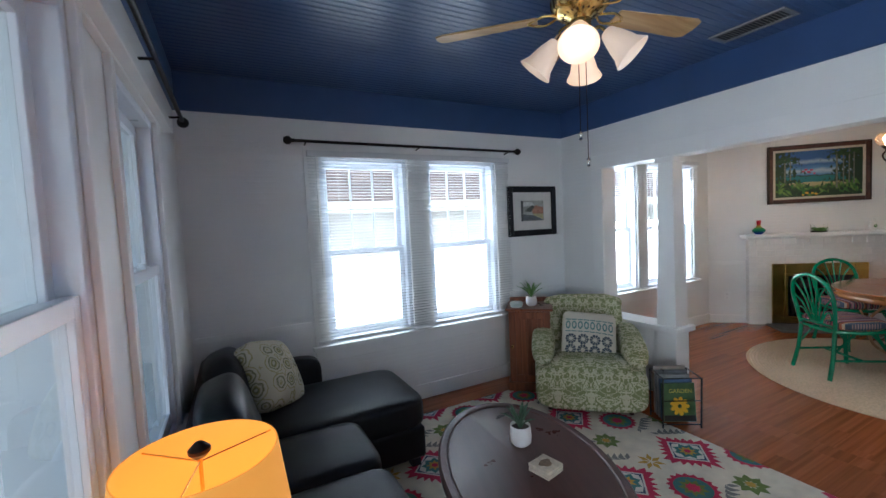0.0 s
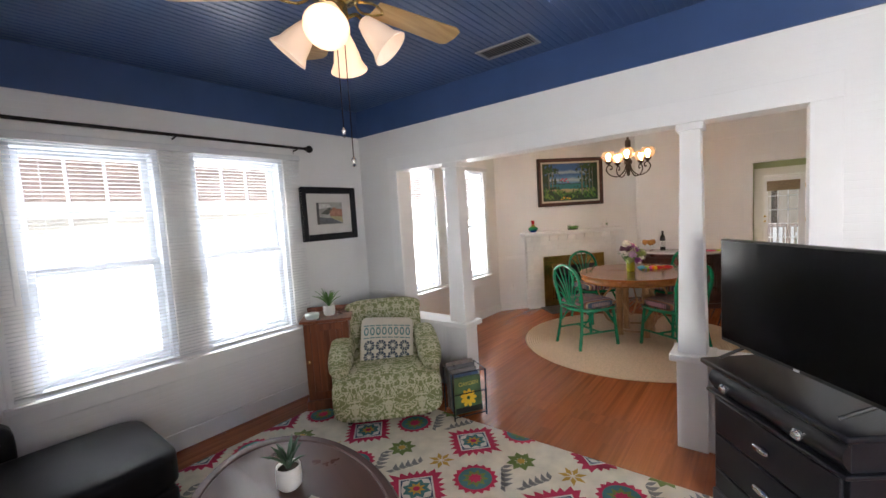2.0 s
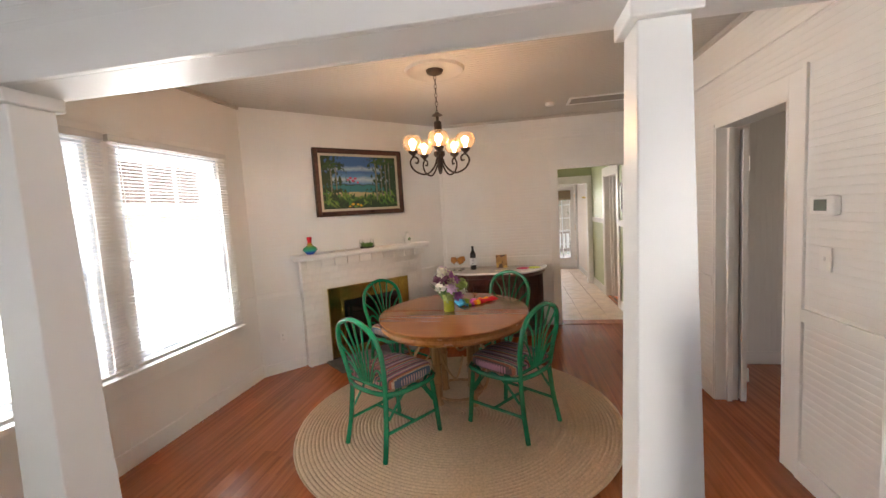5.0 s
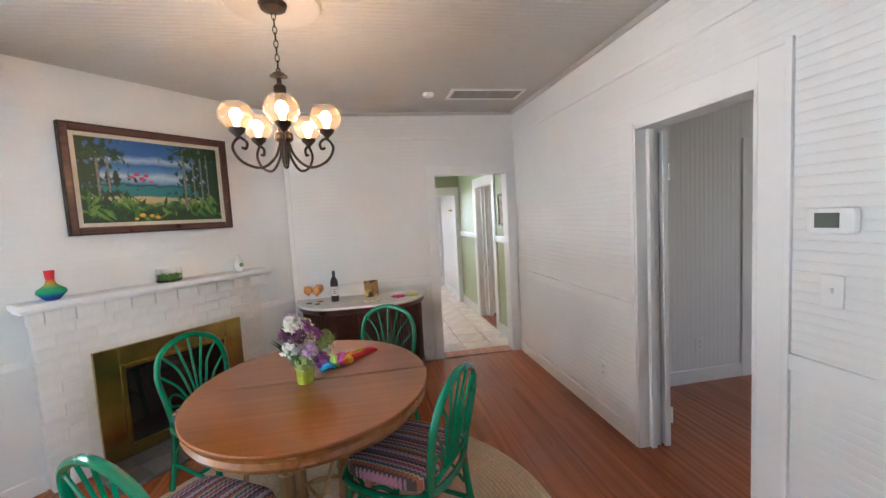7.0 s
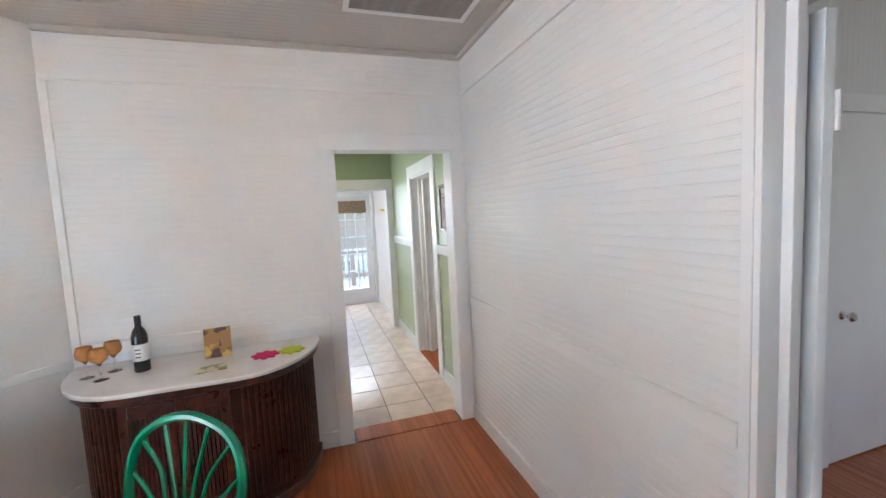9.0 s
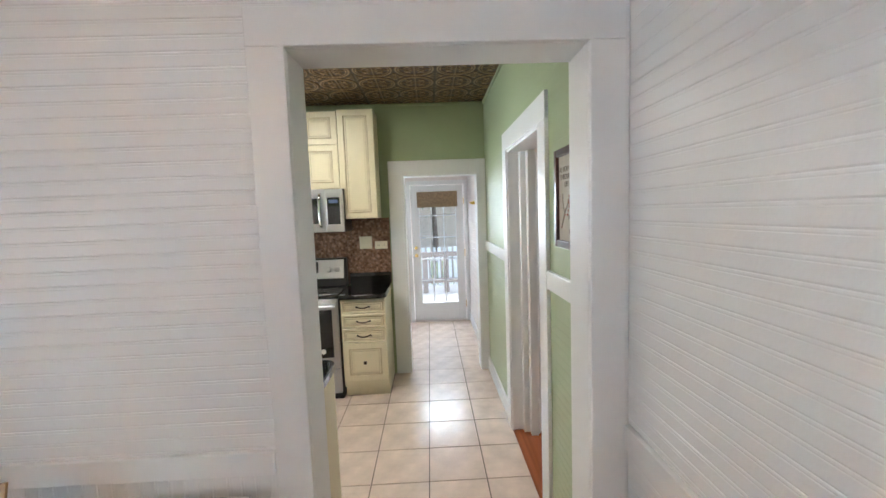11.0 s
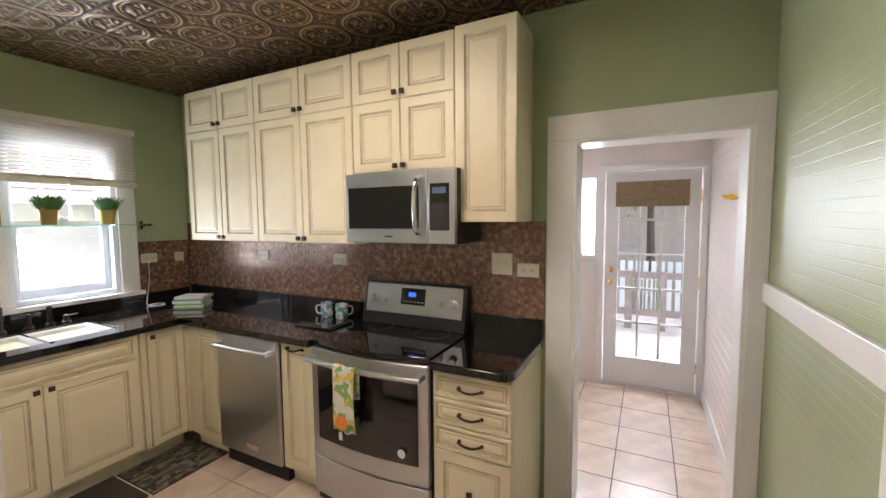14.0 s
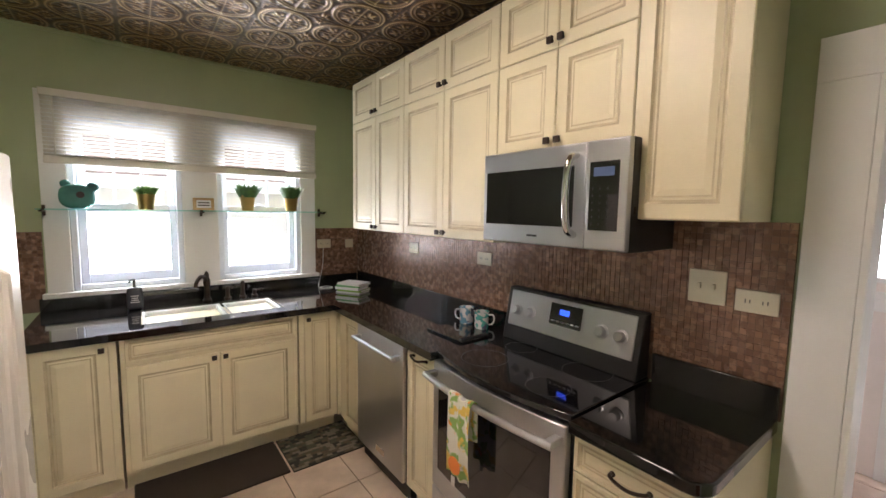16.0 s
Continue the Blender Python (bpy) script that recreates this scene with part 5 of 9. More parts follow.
PAINT_G = [material("leaf_paint", c_, 0.5, vary=0.3, scale=30, bump=0.05) for c_ in ((0.02, 0.07, 0.02), (0.05, 0.16, 0.03), (0.12, 0.22, 0.04), (0.30, 0.34, 0.10))]
pa = thing("painting", "framed tropical beach painting over the mantel", "painting", at=FP @ pose(1.24, -0.004, 1.96))
bm = bmesh.new()
PW, PH = 0.55, 0.372
for (x0, z0, x1, z1) in ((-PW, -PH, -PW + 0.055, PH), (PW - 0.055, -PH, PW, PH), (-PW + 0.055, -PH, PW - 0.055, -PH + 0.055), (-PW + 0.055, PH - 0.055, PW - 0.055, PH)):
    box(bm, x0, -0.05, z0, x1, 0, z1)
part("frame", bm, DARKWOOD, pa, bevel=0.012, seg=3)
for s, y, mt_, nm in ((0.0, -0.056, BRONZE, "outer_edge"), (0.053, -0.040, LINEN, "linen_liner")):
    w_ = 0.012 if s == 0 else 0.028
    bm = bmesh.new()
    for (x0, z0, x1, z1) in ((-PW + s, -PH + s, -PW + s + w_, PH - s), (PW - s - w_, -PH + s, PW - s, PH - s), (-PW + s + w_, -PH + s, PW - s - w_, -PH + s + w_), (-PW + s + w_, PH - s - w_, PW - s - w_, PH - s)):
        box(bm, x0, y, z0, x1, -0.01, z1)
    part(nm, bm, mt_, pa, bevel=0.002)
cv = part("canvas", B(-PW + 0.07, -0.03, -PH + 0.07, PW - 0.07, -0.022, PH - 0.07), canvas_landscape("beach_painting", (0.03, 0.11, 0.30), (0.08, 0.21, 0.40), (0.012, 0.16, 0.18), (0.40, 0.33, 0.17), (0.05, 0.12, 0.02), (0.010, 0.04, 0.015)), pa)
rnd = random.Random(4)
for k in range(3):
    bm = bmesh.new()
    for _ in range(34):
        x = rnd.uniform(-0.46, 0.46)
        z = -0.29 + 0.16 * rnd.random() * (0.6 + abs(x))
        a, ln, wd = rnd.uniform(0.2, 2.9), rnd.uniform(0.05, 0.13), rnd.uniform(0.006, 0.018)
        dx, dz = math.cos(a) * ln, abs(math.sin(a)) * ln
        tx, tz = -math.sin(a) * wd, math.cos(a) * wd
        y = -0.0305 - 0.0004 * k
        vs = [bm.verts.new(v) for v in ((x, y, z), (x + dx / 2 + tx, y, z + dz / 2 + tz), (min(0.475, max(-0.475, x + dx)), y, z + dz), (x + dx / 2 - tx, y, z + dz / 2 - tz))]
        bm.faces.new(vs)
    part("leaf_strokes", bm, PAINT_G[k], cv, smooth=0)
bm = bmesh.new()
for x, z0, z1, w_ in ((0.20, -0.20, 0.26, 0.010), (0.27, -0.15, 0.22, 0.006), (0.33, -0.15, 0.28, 0.007), (0.38, -0.16, 0.24, 0.006), (-0.36, -0.1, 0.2, 0.008), (-0.3, -0.08, 0.18, 0.006)):
    box(bm, x - w_, -0.0318, z0, x + w_, -0.0304, z1)
part("palm_trunk_strokes", bm, material("trunk_paint", (0.15, 0.16, 0.13), 0.5, vary=0.4, scale=60, bump=0.05), cv)
bm = bmesh.new()
for x0, z0 in ((0.20, 0.25), (0.33, 0.27), (0.27, 0.22), (0.38, 0.24), (-0.36, 0.2), (-0.3, 0.18)):
    for _ in range(14):
        a = rnd.uniform(-0.6, 3.7)
        ln = rnd.uniform(0.05, 0.14)
        x2, z2 = min(0.475, max(-0.475, x0 + math.cos(a) * ln)), min(0.295, z0 + math.sin(a) * ln * 0.6 - 0.03)
        vs = [bm.verts.new(v) for v in ((x0, -0.0322, z0), ((x0 + x2) / 2, -0.0322, min(0.298, (z0 + z2) / 2 + 0.018)), (x2, -0.0322, z2))]
        bm.faces.new(vs)
part("palm_leaf_strokes", bm, PAINT_G[0], cv, smooth=0)
bm = bmesh.new()
for x, z, r in ((-0.10, 0.02, 0.022), (-0.07, 0.045, 0.02), (-0.13, 0.05, 0.02), (-0.16, 0.03, 0.016), (-0.04, 0.0, 0.016)):
    lathe(bm, [(0, 0), (r, 0), (r, 0.001), (0, 0.0012)], pose(x, -0.0306, z, 90, 0, 0), 7, 1, 0.7)
part("pink_flower_strokes", bm, material("pink_paint", (0.5, 0.06, 0.12), 0.5), cv)
bm = bmesh.new()
for x, z, r in ((-0.12, -0.245, 0.022), (-0.06, -0.25, 0.018), (-0.02, -0.262, 0.02), (-0.16, -0.27, 0.015)):
    lathe(bm, [(0, 0), (r, 0), (r, 0.001), (0, 0.0012)], pose(x, -0.0318, z, 90, 0, 0), 6, 1, 0.7)
part("yellow_flower_strokes", bm, material("yellow_paint", (0.7, 0.38, 0.03), 0.5), cv)

# ornaments on the mantel
FPM = lambda s, y, z=1.205: FP @ pose(s, y, z)
v1 = thing("vase", "glazed bottle vase shading from red neck to green and blue", "vase", at=FPM(0.55, -0.11))
BODYG = bpy.data.materials.new("red_green_blue_glaze")
n_, l_, b_ = nodes_of(BODYG)
b_.inputs["Roughness"].default_value = 0.15
tc_, sp_, rp_ = n_.new("ShaderNodeTexCoord"), n_.new("ShaderNodeSeparateXYZ"), n_.new("ShaderNodeValToRGB")
l_.new(tc_.outputs["Generated"], sp_.inputs[0])
l_.new(sp_.outputs["Z"], rp_.inputs[0])
e_ = rp_.color_ramp.elements
e_[0].position, e_[0].color = 0.12, (0.02, 0.06, 0.3, 1)
e_[1].position, e_[1].color = 0.72, (0.6, 0.02, 0.03, 1)
for p_, c_ in ((0.25, (0.02, 0.3, 0.2, 1)), (0.42, (0.05, 0.35, 0.12, 1)), (0.58, (0.45, 0.3, 0.04, 1))):
    e_.new(p_).color = c_
l_.new(rp_.outputs[0], b_.inputs["Base Color"])
part("body", lathe(bmesh.new(), [(0, 0), (0.035, 0), (0.075, 0.045), (0.07, 0.065), (0.03, 0.095), (0.02, 0.12), (0.026, 0.18), (0.024, 0.182), (0.016, 0.12), (0, 0.1)], None, 24), BODYG, v1)
tr = thing("terrarium", "small clear box with dark pebbles and succulents on a tray", "ornament", at=FPM(1.22, -0.10))
part("tray", lathe(bmesh.new(), [(0, 0), (0.08, 0), (0.095, 0.018), (0.085, 0.02), (0, 0.012)], None, 20, 1.0, 0.6), BLACK, tr)
part("succulents", blades(bmesh.new(), 60, 0.07, 0.05, 21, 1.0, 0.008), LEAF2, tr, smooth=0).location.z = 0.015
part("pebbles", cushion(cushion(bmesh.new(), 0.06, 0.05, 0.04, pose(0.03, 0, 0.03), 5, 2.2, 0), 0.05, 0.05, 0.03, pose(-0.04, 0.01, 0.028), 5, 2.2, 0), SLATE, tr)
bm = bmesh.new()
for s in (-1, 1):
    box(bm, s * 0.07 - 0.0015, -0.04, 0.018, s * 0.07 + 0.0015, 0.04, 0.10)
box(bm, -0.07, 0.037, 0.018, 0.07, 0.04, 0.10)
part("clear_box", bm, glass("clear_acrylic"), tr)
v2 = thing("vase", "small white porcelain vase with a painted flower", "vase", at=FPM(1.78, -0.10))
b_ = part("body", lathe(bmesh.new(), [(0, 0), (0.028, 0), (0.04, 0.03), (0.042, 0.06), (0.03, 0.09), (0.016, 0.11), (0.018, 0.135), (0.023, 0.145), (0.02, 0.145), (0.012, 0.11), (0, 0.1)], None, 20), PORCELAIN, v2)
bm = bmesh.new()
for k in range(5):
    a = 2 * math.pi * k / 5
    cushion(bm, 0.016, 0.006, 0.016, pose(0.012 * math.cos(a), -0.041, 0.055 + 0.012 * math.sin(a)), 4, 2, 0)
part("painted_flower", bm, PAINT_G[1], b_)

# ---------------------------------------------------------------- dining table, chairs, rug
JUTE = material("braided_jute", (0.62, 0.46, 0.31), 0.85, vary=0.14, scale=70, grain=120, bump=0.3)
rg_ = thing("round_rug", "round braided natural jute rug under the dining table", "rug", at=pose(6.04, 1.17, 0.0015))
prof = [(0.0, 0.010)]
r = 0.014
while r < 1.19:
    prof += [(r, 0.003), (r + 0.009, 0.012), (r + 0.018, 0.0115)]
    r += 0.026
prof += [(1.19, 0.004), (1.192, 0.0)]
part("braid", lathe(bmesh.new(), prof, None, 112), JUTE, rg_, smooth=60)

tb = thing("dining_table", "oval golden brown dining table on a rattan pole pedestal", "table", at=pose(6.32, 1.20, 0.012))
TS = (0.70, 0.607)
for s, nm in ((1, "tabletop"), (-1, "tabletop")):
    bm = bmesh.new()
    out = [(s * 0.0012, -1.0)] + [(s * max(0.0012, math.sin(math.pi * i / 30)), -math.cos(math.pi * i / 30)) for i in range(1, 30)] + [(s * 0.0012, 1.0)]
    for j, (f, z0, z1) in enumerate(((1.0, 0.722, 0.742),)):
        o_ = [(x * TS[0] * f, y * TS[1] * f) for x, y in (out if s > 0 else out[::-1])]
        prism(bm, o_, z0, z1)
    part(nm, bm, TABLEWOOD, tb, bevel=0.007, seg=3)
APRON = wood("honey_apron_wood", (0.22, 0.08, 0.018), (0.33, 0.13, 0.034), 0.25, 0, 1, 0.2, 0.05)
bm = bmesh.new()
lathe(bm, [(0.95, 0.66), (0.97, 0.66), (0.985, 0.68), (0.97, 0.70), (0.98, 0.722), (0.94, 0.722), (0.94, 0.66)], Matrix.Diagonal((TS[0], TS[1], 1, 1)), 72)
part("apron", bm, APRON, tb)
RATTAN = wood("rattan_cane", (0.26, 0.12, 0.04), (0.50, 0.30, 0.13), 0.4, 2, 1.2, 0.2, 0.1)
for a in range(4):
    ang = math.radians(45 + 90 * a)
    x, y = 0.20 * math.cos(ang), 0.20 * math.sin(ang)
    bm = bmesh.new()
    prof = [(0.045, 0.0)]
    for k in range(4):
        z = 0.02 + 0.16 * k
        prof += [(0.036, z), (0.036, z + 0.14), (0.042, z + 0.148), (0.042, z + 0.156)]
    prof += [(0.036, 0.675)]
    lathe(bm, prof, pose(x, y, 0), 14)
    part("leg", bm, RATTAN, tb)
    dx, dy = math.cos(ang), math.sin(ang)
    bm = tube(bmesh.new(), spline([(x, y, 0.10), (x + dx * 0.17, y + dy * 0.17, 0.22), (x + dx * 0.20, y + dy * 0.20, 0.45), (x + dx * 0.08, y + dy * 0.08, 0.60), (x + dx * 0.25, y + dy * 0.25, 0.665)], 6), 0.012, 8)
    tube(bm, spline([(x, y, 0.58), (x - dy * 0.12, y + dx * 0.12, 0.36), (x - dy * 0.26, y + dx * 0.26, 0.30), (x - dy * 0.36 , y + dx * 0.36, 0.50)], 5), 0.009, 7)
    part("cane_scroll", bm, RATTAN, tb)
bm = bmesh.new()
for k in (0.06, 0.62):
    tube(bm, [(0.20 * math.cos(t_), 0.20 * math.sin(t_), k) for t_ in [2 * math.pi * i / 24 for i in range(24)]], 0.012, 8, True)
part("cane_ring", bm, RATTAN, tb)

GREENCANE = material("glossy_green_cane", (0.0, 0.19, 0.085), 0.22, vary=0.12, scale=14, bump=0.02, coat=0.5)
STRIPE = bpy.data.materials.new("striped_woven_upholstery")
n_, l_, b_ = nodes_of(STRIPE)
b_.inputs["Roughness"].default_value = 0.85
tc_, sp_ = n_.new("ShaderNodeTexCoord"), n_.new("ShaderNodeSeparateXYZ")
l_.new(tc_.outputs["Object"], sp_.inputs[0])
wob = n_.new("ShaderNodeTexWave")
wob.wave_type, wob.bands_direction = "BANDS", "Y"
wob.inputs["Scale"].default_value = 14
l_.new(tc_.outputs["Object"], wob.inputs["Vector"])
zz = n_.new("ShaderNodeMath")
zz.operation, zz.inputs[1].default_value = "MULTIPLY_ADD", 0.006
l_.new(wob.outputs[0], zz.inputs[0])
l_.new(sp_.outputs["X"], zz.inputs[2])
fr_ = n_.new("ShaderNodeMath")
fr_.operation, fr_.inputs[1].default_value = "MULTIPLY", 7.5
l_.new(zz.outputs[0], fr_.inputs[0])
fq = n_.new("ShaderNodeMath")
fq.operation = "FRACT"
l_.new(fr_.outputs[0], fq.inputs[0])
rp_ = n_.new("ShaderNodeValToRGB")
rp_.color_ramp.interpolation = "CONSTANT"
e_ = rp_.color_ramp.elements
e_[0].position, e_[0].color = 0.0, (0.03, 0.025, 0.05, 1)
e_[1].position, e_[1].color = 0.94, (0.35, 0.08, 0.09, 1)
for p_, c_ in ((0.09, (0.50, 0.42, 0.30)), (0.15, (0.28, 0.05, 0.12)), (0.26, (0.45, 0.30, 0.28)), (0.34, (0.05, 0.09, 0.14)), (0.44, (0.55, 0.46, 0.32)), (0.49, (0.38, 0.12, 0.06)), (0.60, (0.07, 0.05, 0.05)), (0.68, (0.46, 0.22, 0.30)), (0.78, (0.52, 0.45, 0.33)), (0.84, (0.12, 0.10, 0.18))):
    e_.new(p_).color = (*c_, 1)
l_.new(fq.outputs[0], rp_.inputs[0])
ck_ = n_.new("ShaderNodeTexChecker")
ck_.inputs["Scale"].default_value = 90
l_.new(tc_.outputs["Object"], ck_.inputs["Vector"])
mxx = n_.new("ShaderNodeMix")
mxx.data_type, mxx.blend_type = "RGBA", "MULTIPLY"
mxx.inputs["Factor"].default_value = 0.3
l_.new(rp_.outputs[0], mxx.inputs["A"])
l_.new(ck_.outputs["Color"], mxx.inputs["B"])
l_.new(mxx.outputs["Result"], b_.inputs["Base Color"])


def dining_chair(m, label):
    t = thing("dining_chair", label, "chair", "green rattan chairs round the table", at=m)
    R = 0.0165
    part("seat", cushion(bmesh.new(), 0.45, 0.44, 0.085, pose(0, 0, 0.475), 10, 5.0, 0.25), STRIPE, t, "striped woven seat pad")
    bm = tube(bmesh.new(), spline([(-0.21, -0.20, 0.425), (0.21, -0.20, 0.425), (0.20, 0.20, 0.425), (-0.20, 0.20, 0.425)], 6, True), R, 8, True)
    part("seat_frame", bm, GREENCANE, t)
    arch = spline([(-0.175, 0.215, 0.40), (-0.20, 0.235, 0.56), (-0.215, 0.265, 0.72), (-0.16, 0.29, 0.85), (0, 0.30, 0.908), (0.16, 0.29, 0.85), (0.215, 0.265, 0.72), (0.20, 0.235, 0.56), (0.175, 0.215, 0.40)], 6)
    bk = part("back_arch", tube(bmesh.new(), arch, R + 0.001, 9), GREENCANE, t)
    rods = [[(0, 0.225, 0.46), (0, 0.26, 0.69), (0, 0.297, 0.90)]]
    for s in (-1, 1):
        rods += [[(s * 0.012, 0.225, 0.46), (s * 0.03, 0.25, 0.64), (s * 0.085, 0.295, 0.88)],
                 [(s * 0.025, 0.225, 0.46), (s * 0.07, 0.25, 0.64), (s * 0.10, 0.272, 0.73), (s * 0.175, 0.286, 0.825)],
                 [(s * 0.04, 0.225, 0.46), (s * 0.11, 0.245, 0.61), (s * 0.17, 0.262, 0.68), (s * 0.212, 0.266, 0.72)],
                 [(s * 0.06, 0.226, 0.48), (s * 0.12, 0.24, 0.57), (s * 0.165, 0.243, 0.58), (s * 0.175, 0.238, 0.53), (s * 0.13, 0.232, 0.51)]]
    for p_ in rods:
        part("back_rod", tube(bmesh.new(), spline(p_, 5), 0.0075, 6), GREENCANE, bk)
    part("back_rail", tube(bmesh.new(), [(-0.19, 0.225, 0.465), (0.19, 0.225, 0.465)], 0.012, 8), GREENCANE, t)
    for s in (-1, 1):
        part("leg", tube(bmesh.new(), spline([(s * 0.19, -0.19, 0.42), (s * 0.205, -0.205, 0.22), (s * 0.215, -0.225, 0.0)], 4), R + 0.001, 9), GREENCANE, t)
        part("leg", tube(bmesh.new(), spline([(s * 0.175, 0.215, 0.41), (s * 0.185, 0.235, 0.2), (s * 0.20, 0.275, 0.0)], 4), R + 0.001, 9), GREENCANE, t)
        part("stretcher", tube(bmesh.new(), [(s * 0.208, -0.21, 0.16), (s * 0.188, 0.245, 0.17)], 0.011, 8), GREENCANE, t)
        part("brace", tube(bmesh.new(), spline([(s * 0.206, -0.21, 0.24), (s * 0.19, -0.12, 0.38), (s * 0.15, -0.205, 0.415)], 5), 0.009, 7), GREENCANE, t)
        part("brace", tube(bmesh.new(), spline([(s * 0.205, -0.18, 0.25), (s * 0.2, -0.06, 0.40), (s * 0.195, 0.06, 0.40), (s * 0.185, 0.21, 0.25)], 5), 0.009, 7), GREENCANE, t)
    part("stretcher", tube(bmesh.new(), [(-0.198, 0.0, 0.165), (0.198, 0.0, 0.165)], 0.011, 8), GREENCANE, t)
    return t


def chair_pose(x, y, tx=6.30, ty=1.205, z=0.012):
    return pose(x, y, z, 0, 0, math.degrees(math.atan2(ty - y, tx - x)) + 90)


ch = dining_chair(chair_pose(5.71, 1.565), "glossy green rattan dining chair with a striped seat")
for x, y in ((5.97, 0.75), (6.74, 1.80), (6.95, 0.88)):
    copy_thing(ch, chair_pose(x, y))

# on the table
fv = thing("flower_vase", "round glass vase of purple, white and green flowers", "flowers", at=pose(6.30, 1.235, 0.7545))
VG = material("yellow_green_lined_vase", (0.35, 0.38, 0.04), 0.1, vary=0.25, scale=40, bump=0.02, coat=0.5)
part("vase", lathe(bmesh.new(), [(0, 0), (0.042, 0), (0.045, 0.01), (0.045, 0.12), (0.041, 0.12), (0.041, 0.012), (0, 0.012)], None, 24), VG, fv)
FLW = [("purple_bloom", (0.30, 0.08, 0.28)), ("white_bloom", (0.72, 0.7, 0.58)), ("lilac_bloom", (0.5, 0.32, 0.48)), ("green_bloom", (0.28, 0.38, 0.1)), ("plum_bloom", (0.10, 0.02, 0.06)), ("cream_bloom", (0.68, 0.62, 0.4))]
FMAT = [material(a, c_, 0.6, vary=0.3, scale=40, bump=0.05) for a, c_ in FLW]


def bloom(bm, c, r, rnd, petals=18):
    c = Vector(c)
    for i in range(petals):
        z = 1 - 1.5 * i / petals
        a = i * 2.4
        d = Vector((math.cos(a) * math.sqrt(max(0, 1 - z * z)), math.sin(a) * math.sqrt(max(0, 1 - z * z)), z))
        u = d.orthogonal().normalized()
        v = d.cross(u)
        p = c + d * r * rnd.uniform(0.55, 0.8)
        s = r * rnd.uniform(0.35, 0.55)
        vs = [bm.verts.new(q) for q in (p - u * s * 0.6, p + v * s * 0.5 + d * r * 0.25, p + u * s * 0.8 + d * r * 0.35, p - v * s * 0.6 + d * r * 0.2)]
        bm.faces.new(vs)
        bm.faces.new([bm.verts.new(q) for q in (p - u * s, p - v * s * 0.8 - d * r * 0.1, p + u * s * 0.7 + d * r * 0.1)])


rnd = random.Random(14)
spots = [(0.0, -0.02, 0.28), (-0.07, -0.03, 0.24), (0.06, -0.05, 0.22), (-0.03, -0.09, 0.2), (0.1, 0.03, 0.2), (-0.1, 0.04, 0.2), (0.02, -0.1, 0.16), (-0.08, -0.09, 0.14), (0.09, -0.07, 0.15), (0.0, 0.08, 0.25), (-0.12, -0.02, 0.14),
         (0.13, -0.02, 0.17), (0.05, 0.05, 0.31), (-0.05, 0.03, 0.32), (-0.02, -0.06, 0.24), (0.07, 0.0, 0.27), (-0.11, 0.0, 0.27), (0.12, 0.06, 0.26), (0.03, -0.12, 0.2), (-0.13, -0.06, 0.2)]
for i, s_ in enumerate(spots):
    bm = bmesh.new()
    for _ in range(2):
        bloom(bm, (s_[0] + rnd.uniform(-0.015, 0.015), s_[1] + rnd.uniform(-0.015, 0.015), s_[2] + rnd.uniform(-0.01, 0.015)), rnd.uniform(0.036, 0.052), rnd)
    part("bloom", bm, FMAT[(i * 5 + i // 6) % 6], fv, FLW[(i * 5 + i // 6) % 6][0].replace("_", " "), smooth=0)
bm = blades(bmesh.new(), 40, 0.06, 0.16, 31, 1.1, 0.010)
part("leaves", bm, LEAF, fv, smooth=0).location.z = 0.10
NAP = [("turquoise", (0.02, 0.32, 0.55)), ("green", (0.25, 0.42, 0.05)), ("magenta", (0.6, 0.08, 0.35)), ("orange", (0.75, 0.18, 0.02)), ("yellow", (0.75, 0.5, 0.02)), ("red", (0.5, 0.01, 0.02))]
for i, (nm, c_) in enumerate(NAP):
    t = thing("napkin", f"{nm} cloth napkin fanned out on the table", "napkin", "bright napkins on the table", at=pose(6.54 + 0.02 * i, 1.16 - 0.043 * i, 0.755, 0, 0, 20 - 12 * i))
    bm = bmesh.new()
    for layer in range(3):
        vs = []
        for a in range(7):
            for b_ in range(3):
                x, y = -0.11 + 0.22 * a / 6 * (1 - 0.1 * layer), -0.035 + 0.035 * b_ * (1.2 - 0.2 * layer)
                vs.append(bm.verts.new((x, y, 0.003 + 0.007 * layer + 0.012 * (1 - abs(b_ - 1)) + 0.004 * math.sin(a * 1.3 + layer + i))))
        for a in range(6):
            for b_ in range(2):
                bm.faces.new((vs[a * 3 + b_], vs[a * 3 + b_ + 1], vs[a * 3 + b_ + 4], vs[a * 3 + b_ + 3]))
    o = part("folded_cloth", bm, material(nm + "_cotton", c_, 0.85, vary=0.1, scale=30, grain=400, bump=0.06), t)
    o.modifiers.new("thick", "SOLIDIFY").thickness = 0.003

# chandelier
cd = thing("chandelier", "dark bronze five-arm chandelier with glowing glass globes", "chandelier", at=pose(6.34, 1.246, 0))
md_ = thing("ceiling_medallion", "round pale plaster rose round the chandelier", "moulding", at=pose(6.34, 1.246, 0))
part("rose", lathe(bmesh.new(), [(0, H_DIN - 0.006), (0.19, H_DIN - 0.006), (0.205, H_DIN - 0.018), (0.225, H_DIN - 0.02), (0.24, H_DIN - 0.001)], None, 48), GREY_CEIL, md_)
part("canopy", lathe(bmesh.new(), [(0.0, H_DIN - 0.045), (0.02, H_DIN - 0.045), (0.06, H_DIN - 0.03), (0.07, H_DIN - 0.006), (0, H_DIN - 0.006)], None, 24), BRONZE, cd)
bm = bmesh.new()
z = H_DIN - 0.04
i = 0
